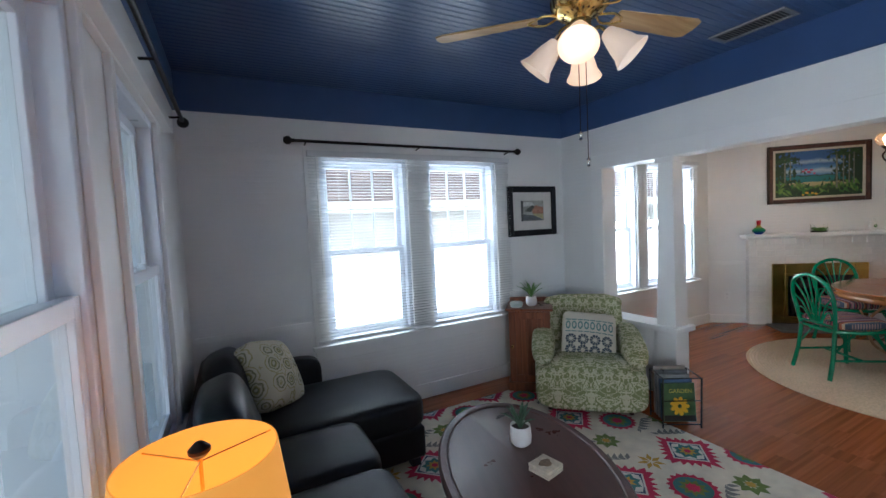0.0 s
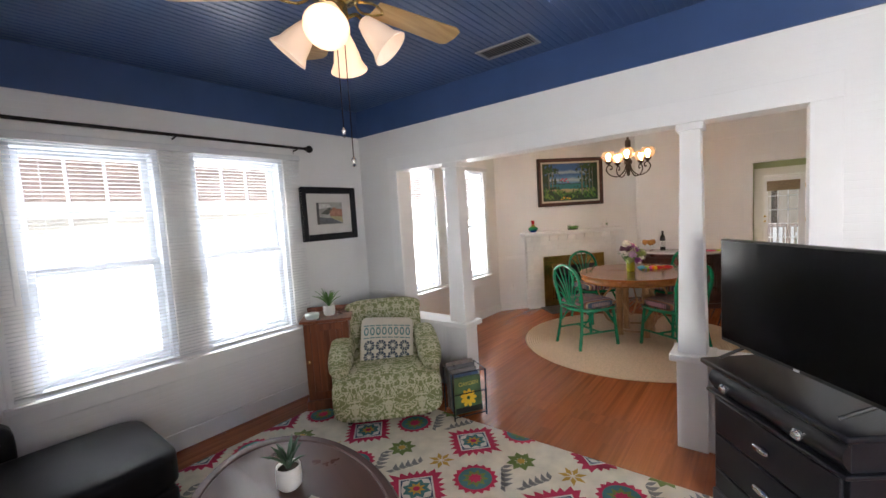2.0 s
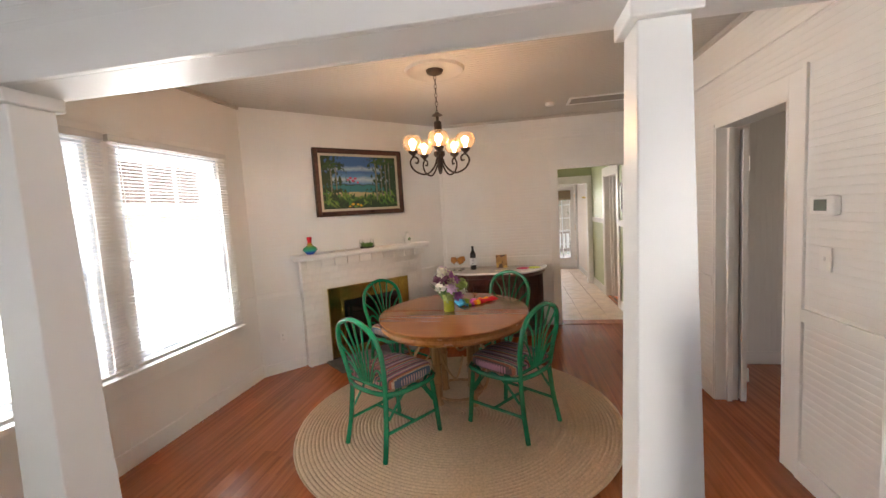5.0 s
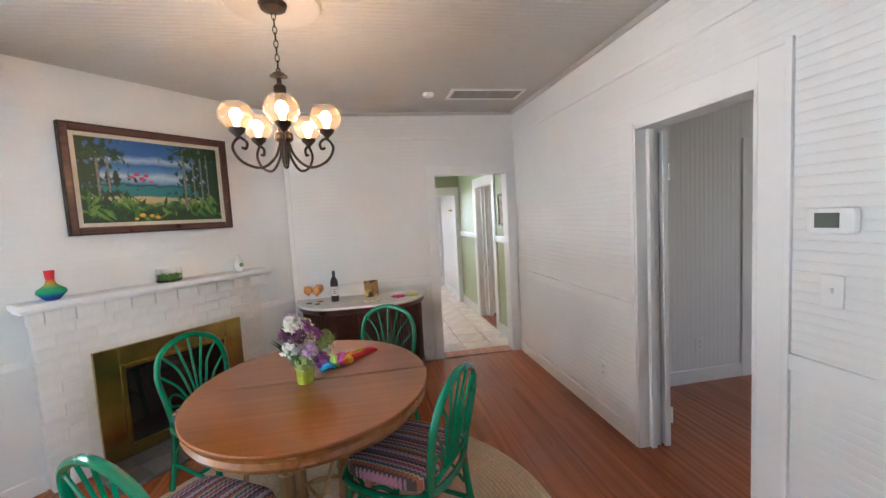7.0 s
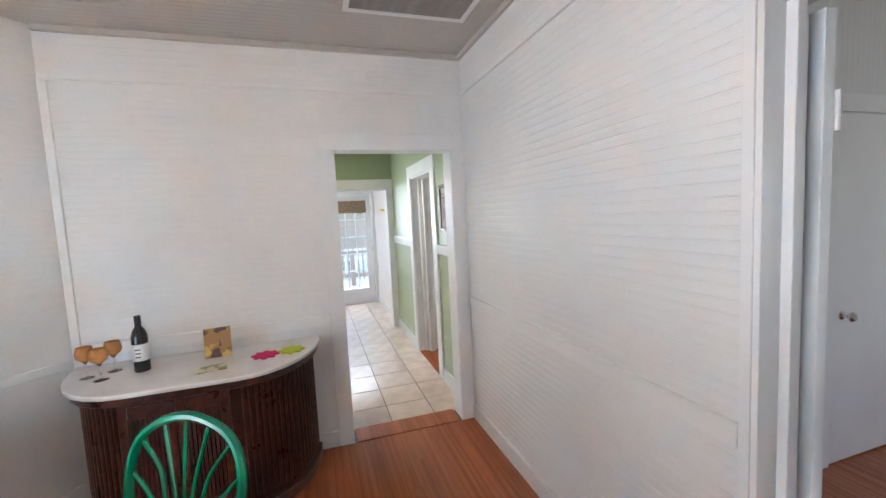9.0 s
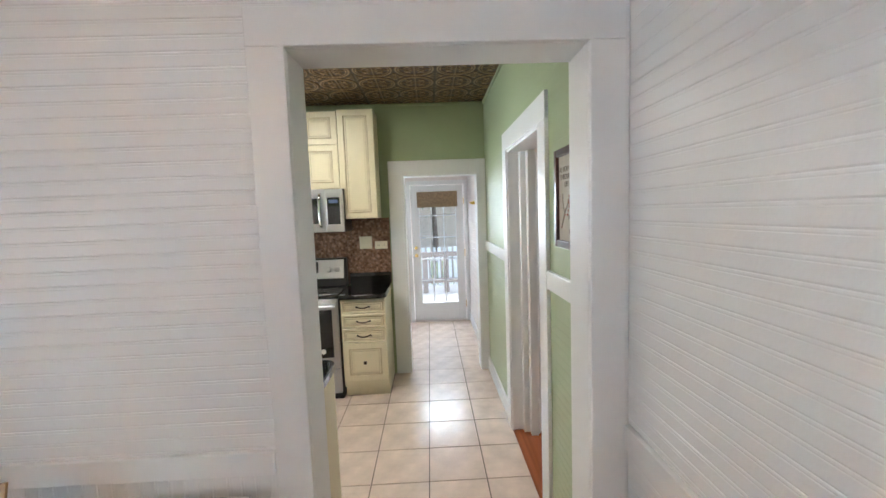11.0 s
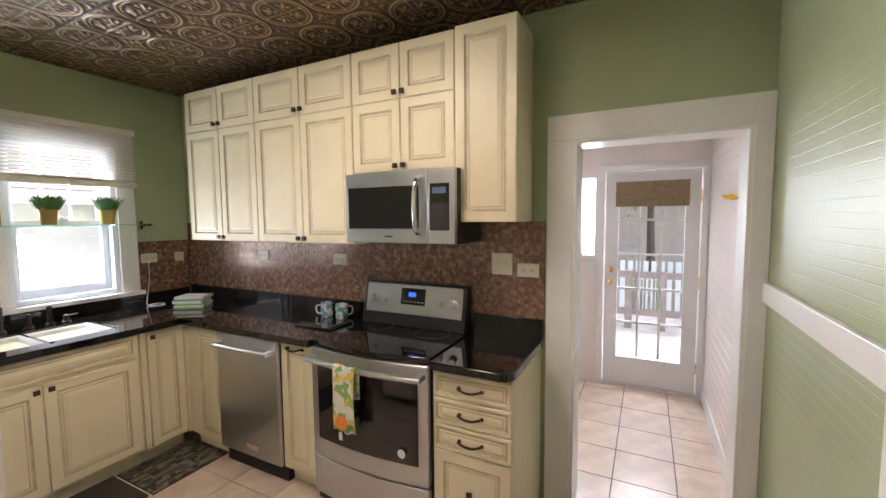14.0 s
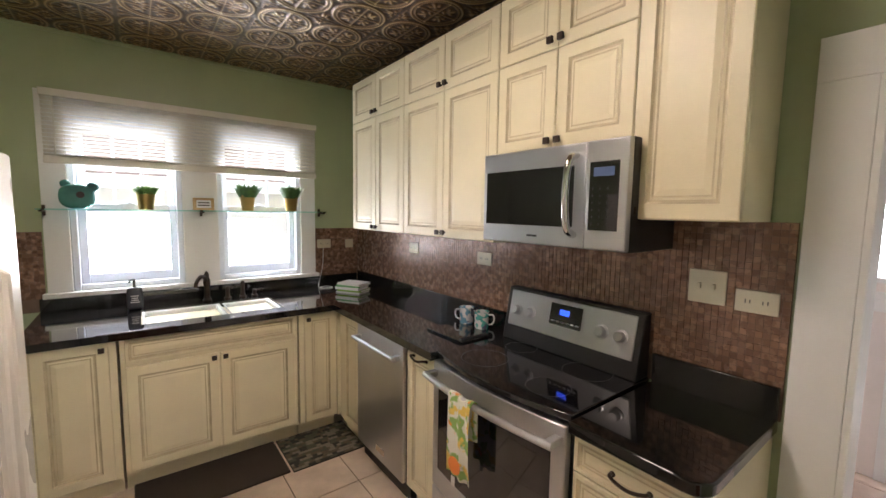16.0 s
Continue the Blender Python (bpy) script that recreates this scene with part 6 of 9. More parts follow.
while z > 2.33:
    q = [(0.010 * math.cos(a) * (1 if i % 2 else 0), 0.010 * math.cos(a) * (0 if i % 2 else 1), z - 0.021 + 0.021 * math.sin(a)) for a in [2 * math.pi * k / 10 for k in range(10)]]
    tube(bm, q, 0.0025, 5, True)
    z -= 0.034
    i += 1
part("chain", bm, BRONZE, cd)
part("stem", lathe(bmesh.new(), [(0, 2.36), (0.012, 2.36), (0.045, 2.335), (0.012, 2.325), (0.012, 2.30), (0.03, 2.285), (0.034, 2.20), (0.028, 2.19), (0.03, 2.06), (0.045, 2.05), (0.045, 2.02), (0.02, 2.0), (0.02, 1.92), (0.012, 1.88), (0, 1.87)], None, 18), BRONZE, cd)
GLOBE = glass("seeded_globe_glass", (1.0, 0.88, 0.74), 0.10)
GLOBE.node_tree.nodes["Principled BSDF"].inputs["Emission Color"].default_value = (1.0, 0.58, 0.30, 1)
GLOBE.node_tree.nodes["Principled BSDF"].inputs["Emission Strength"].default_value = 0.05
BULB = glow("warm_bulb", (1.0, 0.62, 0.34), 42.0)
for k in range(5):
    a = math.radians(46 + 72 * k)
    c_, s_ = math.cos(a), math.sin(a)
    P = lambda r, z: (r * c_, r * s_, z)
    arm = part("arm", tube(bmesh.new(), spline([P(0.02, 2.01), P(0.05, 1.93), P(0.12, 1.875), P(0.205, 1.90), P(0.245, 1.965), P(0.215, 2.015), P(0.18, 1.995), P(0.185, 1.965), P(0.205, 1.97)], 6), 0.007, 7), BRONZE, cd)
    part("cup", lathe(bmesh.new(), [(0.006, 2.005), (0.01, 2.02), (0.036, 2.045), (0.04, 2.06), (0.036, 2.06), (0, 2.055)], pose(0.218 * c_, 0.218 * s_, 0), 16), BRONZE, arm)
    g = part("globe", lathe(bmesh.new(), [(0.032, 2.055), (0.057, 2.067), (0.077, 2.098), (0.080, 2.126), (0.070, 2.158), (0.050, 2.176), (0.048, 2.174), (0.067, 2.156), (0.077, 2.126), (0.074, 2.099), (0.055, 2.070), (0.032, 2.058)], pose(0.218 * c_, 0.218 * s_, 0), 24), GLOBE, arm, "seeded glass globe")
    g.visible_shadow = False
    part("bulb", lathe(bmesh.new(), [(0.0, 2.06), (0.012, 2.06), (0.014, 2.085), (0.028, 2.115), (0.028, 2.13), (0.015, 2.15), (0, 2.154)], pose(0.218 * c_, 0.218 * s_, 0), 14), BULB, arm, "lit warm bulb")

# ---------------------------------------------------------------- buffet
bf = thing("buffet", "mahogany bow-ended buffet with louvred doors and a white marble top", "sideboard")


def bow(front, y0, y1, r0, back=8.44, n=8):
    o = [(back, y0), (back, y1)]
    o += [(back - (back - front) * math.sin(math.pi / 2 * i / n), y1 - r0 * (1 - math.cos(math.pi / 2 * i / n))) for i in range(1, n + 1)]
    o += [(back - (back - front) * math.cos(math.pi / 2 * i / n), y0 + r0 * (1 - math.sin(math.pi / 2 * i / n))) for i in range(0, n)]
    return o


MARBLE = material("white_marble", (0.74, 0.73, 0.71), 0.15, vary=0.06, scale=6, bump=0, coat=0.3)
part("marble_top", prism(bmesh.new(), bow(7.86, 0.29, 1.62, 0.42), 0.782, 0.806), MARBLE, bf, "white marble top", bevel=0.006)
part("top_moulding", prism(bmesh.new(), bow(7.885, 0.31, 1.60, 0.41), 0.735, 0.782), DARKWOOD, bf, bevel=0.008)
part("carcass", prism(bmesh.new(), bow(7.945, 0.36, 1.55, 0.39), 0.06, 0.735), DARKWOOD, bf)
part("plinth", prism(bmesh.new(), bow(7.91, 0.33, 1.58, 0.40), 0.0, 0.07), DARKWOOD, bf, bevel=0.006)
for y0, y1 in ((0.76, 1.0), (1.005, 1.245)):
    bm = bmesh.new()
    for b_ in ((y0, 0.10, y0 + 0.04, 0.72), (y1 - 0.04, 0.10, y1, 0.72), (y0 + 0.04, 0.10, y1 - 0.04, 0.17), (y0 + 0.04, 0.65, y1 - 0.04, 0.72)):
        box(bm, 7.918, b_[0], b_[1], 7.945, b_[2], b_[3])
    d_ = part("door", bm, DARKWOOD, bf, bevel=0.004)
    for k in range(8):
        y = y0 + 0.05 + (y1 - y0 - 0.1) * k / 7
        part("slat", B(7.925, y - 0.006, 0.17, 7.94, y + 0.006, 0.65), DARKWOOD, d_)
o = bow(7.938, 0.352, 1.558, 0.392, n=20)
for (x, y), (x2, y2) in zip(o[2:], o[3:]):
    if not 0.74 < y < 1.26:
        part("reed", tube(bmesh.new(), [((x + x2) / 2, (y + y2) / 2, 0.10), ((x + x2) / 2, (y + y2) / 2, 0.72)], 0.009, 6), DARKWOOD, bf)
WINEG = glass("wine_glass", (0.98, 0.95, 0.88))
AMBER = material("amber_wine_glass", (0.5, 0.22, 0.06), 0.15, vary=0.3, scale=30, bump=0, coat=0.3)
for x, y in ((8.20, 1.47), (8.13, 1.38), (8.26, 1.37)):
    t = thing("wine_glass", "amber painted wine glass on the marble top", "glass", "wine glasses on the buffet", at=pose(x, y, 0.8065))
    part("stem", lathe(bmesh.new(), [(0, 0), (0.034, 0), (0.03, 0.003), (0.005, 0.008), (0.004, 0.075), (0.012, 0.083)], None, 18), WINEG, t)
    part("bowl", lathe(bmesh.new(), [(0.008, 0.083), (0.036, 0.105), (0.042, 0.13), (0.034, 0.165), (0.032, 0.165), (0.04, 0.13), (0.034, 0.107), (0, 0.088)], None, 18), AMBER, t, "amber bowl")
bt = thing("wine_bottle", "dark wine bottle with a pale label on the buffet", "bottle", at=pose(8.20, 1.22, 0.8065))
part("bottle", lathe(bmesh.new(), [(0, 0), (0.037, 0), (0.038, 0.01), (0.038, 0.19), (0.03, 0.22), (0.015, 0.245), (0.014, 0.30), (0, 0.30)], None, 22), BLACKGLASS, bt)
part("capsule", lathe(bmesh.new(), [(0.0145, 0.25), (0.0155, 0.25), (0.0155, 0.302), (0, 0.303)], None, 16), BLACK, bt)
lb = part("label", lathe(bmesh.new(), [(0.0383, 0.06), (0.0388, 0.06), (0.0388, 0.15), (0.0383, 0.15)], None, 22), sticker, bt, "cream paper label")
bm = bmesh.new()
for k in range(3):
    box(bm, -0.04, -0.012, 0.08 + 0.02 * k, -0.0385, 0.012, 0.086 + 0.02 * k)
part("label_print", bm, BLACK, lb)
cdp = thing("card_stand", "brown and yellow picture card propped on the buffet", "card", at=pose(8.25, 0.86, 0.8065, 0, 14, 8))
part("card", B(-0.004, -0.07, 0, 0.004, 0.07, 0.17), cloth_blobs("brown_card_print", (0.35, 0.2, 0.08), [((0.6, 0.42, 0.12), 0.5), ((0.08, 0.05, 0.04), 0.58)], 12, 0.3), cdp)
part("stand", B(0.004, -0.03, 0, 0.05, 0.03, 0.006), DARKWOOD, cdp)
cd2 = thing("postcard", "flat green and cream postcard on the marble top", "card")
part("card", B(-0.05, -0.075, 0, 0.05, 0.075, 0.003, pose(8.05, 0.86, 0.807, 0, 0, 12)), cloth_blobs("postcard_print", (0.5, 0.46, 0.3), [((0.12, 0.2, 0.06), 0.5)], 20, 0.3), cd2)
for x, y, c_, nm in ((8.15, 0.60, (0.5, 0.01, 0.10), "crimson"), (8.18, 0.46, (0.42, 0.5, 0.03), "lime green")):
    t = thing("doily", f"{nm} felt flower coaster on the marble top", "coaster", "felt coasters on the buffet", at=pose(x, y, 0.8065))
    part("felt", prism(bmesh.new(), [((0.065 + 0.012 * math.cos(8 * a)) * math.cos(a), (0.065 + 0.012 * math.cos(8 * a)) * math.sin(a)) for a in [2 * math.pi * k / 48 for k in range(48)]], 0, 0.008), material(nm.replace(" ", "_") + "_felt", c_, 0.9, bump=0.08), t)

# ---------------------------------------------------------------- dining room fittings
vt = thing("ceiling_vent", "white-framed return-air grille with grey slats in the ceiling", "vent")
part("frame", box(box(box(B(7.66, -0.64, H_DIN - 0.014, 7.69, 0.05, H_DIN), 7.93, -0.64, H_DIN - 0.014, 7.96, 0.05, H_DIN), 7.69, -0.64, H_DIN - 0.014, 7.93, -0.61, H_DIN), 7.69, 0.02, H_DIN - 0.014, 7.93, 0.05, H_DIN), TRIM, vt, bevel=0.003)
# black sheet in place of the shade inside the duct
part("backing", B(7.69, -0.61, H_DIN - 0.003, 7.93, 0.02, H_DIN - 0.0005), BLACK, vt)
GRILLE = material("vent_slat_grey", (0.30, 0.28, 0.26), 0.5, vary=0.15, scale=20)
sm_ = mesh_from(B(-0.0035, -0.315, -0.011, 0.0035, 0.315, -0.003), "slat", GRILLE, 0)
for k in range(15):
    o = new("slat", sm_)
    o.parent = vt
    o.matrix_local = pose(7.699 + 0.0159 * k, -0.295, H_DIN, 0, 20)
sd = thing("smoke_detector", "small white ceiling smoke detector", "detector", at=pose(7.80, 0.24, H_DIN))
part("body", lathe(bmesh.new(), [(0.05, 0), (0.05, -0.02), (0.042, -0.032), (0, -0.034)], None, 24), TRIM, sd)
S_W = lambda x, z: pose(x, -0.793, z, 0, 0, 180)
th = thing("thermostat", "white wall thermostat with a grey display", "thermostat", at=S_W(5.294, 1.492))
part("case", cushion(bmesh.new(), 0.155, 0.035, 0.095, pose(0, -0.012, 0), 8, 9, 0), TRIM, th)
part("display", B(-0.045, -0.0315, -0.024, 0.035, -0.028, 0.03), material("grey_lcd", (0.13, 0.15, 0.13), 0.2), th, "grey display")
outlet("light_switch", S_W(5.294, 1.234), 0.075, 0.12, "switch", "white light switch under the thermostat", TRIM)
outlet("wall_socket", S_W(6.784, 0.387), 0.075, 0.12, "outlet", "white wall socket above the skirting", TRIM)
o = outlet("wall_socket", FP @ pose(0.22, -0.008, 0.37), 0.075, 0.12, "outlet", "white wall socket on the chimney wall", TRIM)


def panel_leaf(name, m, w, h, label, panels, knob_x, knob_mat=None, hinges=True, knob_z=0.96):
    """A door leaf, hinged at x = 0; its face looks to -y."""
    t = thing(name, label, "door", at=m)
    lf = part("leaf", B(0, 0, 0.008, w, 0.036, h), TRIM, t, bevel=0.003)
    for x0, z0, x1, z1 in panels:
        for yy, rot in ((-0.002, 0), (0.038, 180)):
            bm = panel_door(x0, z0, x1, z1, 0.003, 0.012)
            o = part("panel", bm, [TRIM, TRIM], lf, smooth=0)
            o.matrix_local = pose(0, -0.003, 0) if not rot else pose(x0 + x1, 0.039, 0, 0, 0, 180)
    for s, y in ((-1, 0.0), (1, 0.036)):
        part("door_knob", lathe(bmesh.new(), [(0.026, 0), (0.026, 0.005), (0.01, 0.01), (0.01, 0.03), (0.026, 0.042), (0.028, 0.052), (0.018, 0.064), (0, 0.066)], pose(knob_x, y, knob_z, 90 if s < 0 else -90), 18), knob_mat or BRASS, lf, "round brass knob")
    if hinges:
        for z in (0.22, h - 0.25):
            part("hinge", tube(bmesh.new(), [(-0.004, -0.004, z - 0.05), (-0.004, -0.004, z + 0.05)], 0.007, 8), TRIM, t)
    return t


SIX = lambda w: [(w * (0.14 + 0.38 * k), a, w * (0.48 + 0.38 * k), b) for k in (0, 1) for a, b in ((0.18, 0.78), (0.92, 1.52), (1.62, 1.86))]
panel_leaf("bedroom_door", pose(6.345, -0.99, 0, 0, 0, -9), 0.74, 2.03, "white panelled bedroom door standing open", SIX(0.74), 0.67)
panel_leaf("bathroom_door", pose(10.032, -0.962, 0, 0, 0, -29), 0.74, 1.96, "white six-panel bathroom door standing open", SIX(0.74), 0.67)
panel_leaf("closet_door", pose(7.118, -2.455, 0, 0, 0, -90), 0.715, 2.0, "plain white closet door in the beadboard wall", [], 0.075, CHROME, knob_z=0.885)
bm = bmesh.new()
for y0, y1, z0, z1 in ((-2.453, -2.36, 0, 2.11), (-3.27, -3.172, 0, 2.11), (-3.172, -2.453, 2.012, 2.11)):
    box(bm, 7.11, y0, z0, 7.13, y1, z1)
structure("trim_closet_door", bm, TRIM, "flat white casing of the closet door", "trim", 0.003)
bm = B(5.474, -0.8, 0, 5.59, -0.792, 2.18)
box(bm, 6.40, -0.8, 0, 6.43, -0.785, 2.08)
box(bm, 5.59, -0.8, 2.066, 6.40, -0.792, 2.18)
structure("trim_bedroom_doorway_face", bm, TRIM, "flat white casing of the bedroom doorway", "trim", 0.002)
bm = bmesh.new()
for x0, x1 in ((6.356, 6.384), (5.606, 5.634)):
    box(bm, x0, -0.90, 0, x1, -0.865, 2.048)
structure("trim_bedroom_stop", bm, TRIM, "white door stop of the bedroom doorway", "trim", 0.003)
outlet("wall_socket", pose(7.126, -1.926, 0.341, 0, 0, -90), 0.075, 0.12, "outlet", "white wall socket on the beadboard", TRIM)
bs = thing("bookcase", "red-brown wooden bookcase in the bedroom beyond", "bookcase", at=pose(7.65, -4.55, 0))
bm = bmesh.new()
for z in (0.05, 0.45, 0.85, 1.2):
    box(bm, 0.02, 0, z, 0.48, 0.3, z + 0.025)
box(bm, 0, 0, 0, 0.02, 0.3, 1.225)
box(bm, 0.48, 0, 0, 0.5, 0.3, 1.225)
part("carcass", bm, CHERRY, bs)
bv = thing("bedroom_vent", "dark ceiling grille in the bedroom", "vent")
part("frame", box(box(box(B(6.90, -3.30, H_DIN - 0.012, 7.10, -3.28, H_DIN), 6.90, -2.97, H_DIN - 0.012, 7.10, -2.95, H_DIN), 6.90, -3.28, H_DIN - 0.012, 6.92, -2.97, H_DIN), 7.08, -3.28, H_DIN - 0.012, 7.10, -2.97, H_DIN), material("grey_grille", (0.10, 0.10, 0.095), 0.5), bv)
# shade behind the bedroom grille, put in as a black sheet
part("backing", B(6.92, -3.28, H_DIN - 0.004, 7.08, -2.97, H_DIN - 0.001), BLACK, bv)
sm_ = mesh_from(B(-0.08, -0.004, -0.011, 0.08, 0.004, -0.004), "slat", material("grey_slat", (0.08, 0.08, 0.075), 0.5), 0)
for k in range(12):
    o = new("slat", sm_)
    o.parent = bv
    o.matrix_local = pose(7.0, -3.265 + 0.0256 * k, H_DIN, 25)

# ---------------------------------------------------------------- living room: sofa
sf_ = thing("sofa", "black leather sectional sofa with a chaise under the windows", "sofa")
part("base", box(B(0.66, 1.25, 0.07, 1.40, 3.12, 0.27), 1.40, 2.30, 0.07, 1.86, 3.02, 0.27), LEATHER, sf_, bevel=0.02, seg=3)
for y0, y1 in ((1.28, 1.78), (1.79, 2.29)):
    part("seat_cushion", cushion(bmesh.new(), 0.66, y1 - y0, 0.20, pose(1.10, (y0 + y1) / 2, 0.355), 12, 7, 0.12), LEATHER, sf_)
part("chaise_cushion", cushion(bmesh.new(), 1.12, 0.72, 0.20, pose(1.335, 2.665, 0.345), 14, 8, 0.12), LEATHER, sf_)
for y0, y1 in ((1.28, 1.90), (1.91, 2.52), (2.53, 3.06)):
    part("back_cushion", cushion(bmesh.new(), 0.24, y1 - y0, 0.46, pose(0.80, (y0 + y1) / 2, 0.585, 0, -16, 0), 12, 3.6, 0.05), LEATHER, sf_)
part("backrest", B(0.62, 1.22, 0.07, 0.74, 3.14, 0.72), LEATHER, sf_, bevel=0.04, seg=4)
part("armrest", cushion(bmesh.new(), 0.72, 0.16, 0.42, pose(1.02, 3.09, 0.40), 12, 7, 0.06), LEATHER, sf_)
part("armrest", cushion(bmesh.new(), 0.74, 0.16, 0.50, pose(1.03, 1.20, 0.35), 12, 7, 0.06), LEATHER, sf_)
for x, y in ((0.72, 1.30), (1.34, 1.30), (1.80, 2.36), (1.80, 2.96), (0.72, 3.05)):
    part("foot", B(x - 0.03, y - 0.03, 0.0, x + 0.03, y + 0.03, 0.075), BLACKPAINT, sf_)


def medallion_cloth(name, ground, ink, ink2, scale):
    """Cloth printed with ringed medallions on a lattice."""
    mat = bpy.data.materials.new(name)
    n, l, b = nodes_of(mat)
    b.inputs["Roughness"].default_value = 0.9
    tc = n.new("ShaderNodeTexCoord")
    vo = n.new("ShaderNodeTexVoronoi")
    vo.inputs["Scale"].default_value, vo.inputs["Randomness"].default_value = scale, 0.25
    l.new(tc.outputs["Object"], vo.inputs["Vector"])
    nz = n.new("ShaderNodeTexNoise")
    nz.inputs["Scale"].default_value, nz.inputs["Detail"].default_value = scale * 4, 2
    l.new(tc.outputs["Object"], nz.inputs["Vector"])
    ad = n.new("ShaderNodeMath")
    ad.operation, ad.inputs[1].default_value = "MULTIPLY_ADD", 0.22
    l.new(nz.outputs[0], ad.inputs[0])
    l.new(vo.outputs["Distance"], ad.inputs[2])
    rp = n.new("ShaderNodeValToRGB")
    rp.color_ramp.interpolation = "EASE"
    e = rp.color_ramp.elements
    e[0].position, e[0].color = 0.12, (*ink, 1)
    e[1].position, e[1].color = 0.75, (*ground, 1)
    for p_, c_ in ((0.2, ground), (0.26, ink), (0.31, ink2), (0.38, ground), (0.46, ink), (0.52, ground), (0.6, ground), (0.65, ink2), (0.69, ground)):
        e.new(p_).color = (*c_, 1)
    l.new(ad.outputs[0], rp.inputs[0])
    l.new(rp.outputs[0], b.inputs["Base Color"])
    return mat


cu = thing("throw_cushion", "cream cushion printed with olive medallions on the sofa", "cushion", at=pose(1.02, 2.78, 0.635, 60, 14, 50))
part("cover", cushion(bmesh.new(), 0.44, 0.44, 0.13, None, 12, 5.0, 0.9), medallion_cloth("olive_medallion_cloth", (0.55, 0.52, 0.40), (0.16, 0.17, 0.08), (0.33, 0.30, 0.12), 9), cu)

# lamp at the end of the sofa
st = thing("side_table", "small dark round side table beside the sofa", "table", at=pose(0.775, 0.965, 0))
part("top", lathe(bmesh.new(), [(0, 0.545), (0.135, 0.545), (0.14, 0.555), (0.135, 0.57), (0, 0.57)], None, 28), DARKWOOD, st)
part("stem", lathe(bmesh.new(), [(0.15, 0), (0.15, 0.02), (0.03, 0.05), (0.022, 0.52), (0.05, 0.545)], None, 18), DARKWOOD, st)
lp = thing("table_lamp", "lit table lamp with an amber drum shade and dark finial", "lamp", at=pose(0.771, 0.968, 0.57))
part("base", lathe(bmesh.new(), [(0, 0), (0.07, 0), (0.07, 0.015), (0.02, 0.03), (0.035, 0.12), (0.015, 0.26), (0, 0.27)], None, 20), BRONZE, lp)
SHADE = bpy.data.materials.new("amber_lamp_shade")
n_, l_, b_ = nodes_of(SHADE)
b_.inputs["Base Color"].default_value = (0.62, 0.30, 0.07, 1)
b_.inputs["Roughness"].default_value = 0.8
b_.inputs["Transmission Weight"].default_value = 0.0
b_.inputs["Emission Color"].default_value = (1.0, 0.40, 0.055, 1)
b_.inputs["Emission Strength"].default_value = 0.34
part("shade", lathe(bmesh.new(), [(0.178, 0.26), (0.147, 0.515), (0.144, 0.515), (0.175, 0.26)], None, 40), SHADE, lp, "glowing amber shade")
bm = bmesh.new()
for k in range(3):
    a = math.radians(20 + 120 * k)
    tube(bm, [(0, 0, 0.50), (0.145 * math.cos(a), 0.145 * math.sin(a), 0.505)], 0.0018, 5)
part("spider", tube(bm, [(0, 0, 0.26), (0, 0, 0.515)], 0.004, 6), BRASS, lp)
part("finial", lathe(bmesh.new(), [(0, 0.505), (0.012, 0.51), (0.021, 0.52), (0.021, 0.527), (0.008, 0.54), (0, 0.542)], None, 16), BRONZE, lp)
part("bulb", lathe(bmesh.new(), [(0, 0.33), (0.02, 0.34), (0.03, 0.38), (0.018, 0.42), (0, 0.425)], None, 12), glow("amber_bulb", (1.0, 0.55, 0.2), 9.0), lp, "lit bulb")

# ---------------------------------------------------------------- coffee table and rug
RUG_C = [material(nm, c_, 0.95, vary=0.12, scale=9, grain=300, bump=0.2) for nm, c_ in (("rug_ivory_wool", (0.70, 0.64, 0.52)), ("rug_crimson_wool", (0.50, 0.022, 0.075)), ("rug_teal_wool", (0.05, 0.17, 0.17)), ("rug_olive_wool", (0.14, 0.20, 0.05)), ("rug_gold_wool", (0.50, 0.30, 0.05)), ("rug_grey_wool", (0.20, 0.20, 0.19)), ("rug_navy_wool", (0.05, 0.08, 0.14)), ("rug_white_wool", (0.62, 0.6, 0.55)))]
RX0, RX1, RY0, RY1 = 1.05, 3.56, -0.25, 2.95
rug = thing("area_rug", "ivory wool rug with crimson, teal and olive floral motifs", "rug")
part("pile", B(RX0, RY0, 0.001, RX1, RY1, 0.011), RUG_C[0], rug, bevel=0.004)


def clip_poly(pts):
    for axis, lim, sgn in ((0, RX0 + 0.004, 1), (0, RX1 - 0.004, -1), (1, RY0 + 0.004, 1), (1, RY1 - 0.004, -1)):
        out = []
        for i, p in enumerate(pts):
            q = pts[i - 1]
            a, b = (p[axis] - lim) * sgn, (q[axis] - lim) * sgn
            if (a >= 0) != (b >= 0):
                t_ = b / (b - a)
                out.append((q[0] + (p[0] - q[0]) * t_, q[1] + (p[1] - q[1]) * t_))
            if a >= 0:
                out.append(p)
        pts = out
        if len(pts) < 3:
            return None
    return pts


def flame(r0, r1, n, square=0.0):
    out = []
    for i in range(2 * n):
        a = math.pi * i / n
        d = (abs(math.cos(a)) + abs(math.sin(a)))
        k = 1 / (d ** square)
        r = (r1 if i % 2 else r0) * k
        out.append((r * math.cos(a), r * math.sin(a)))
    return out


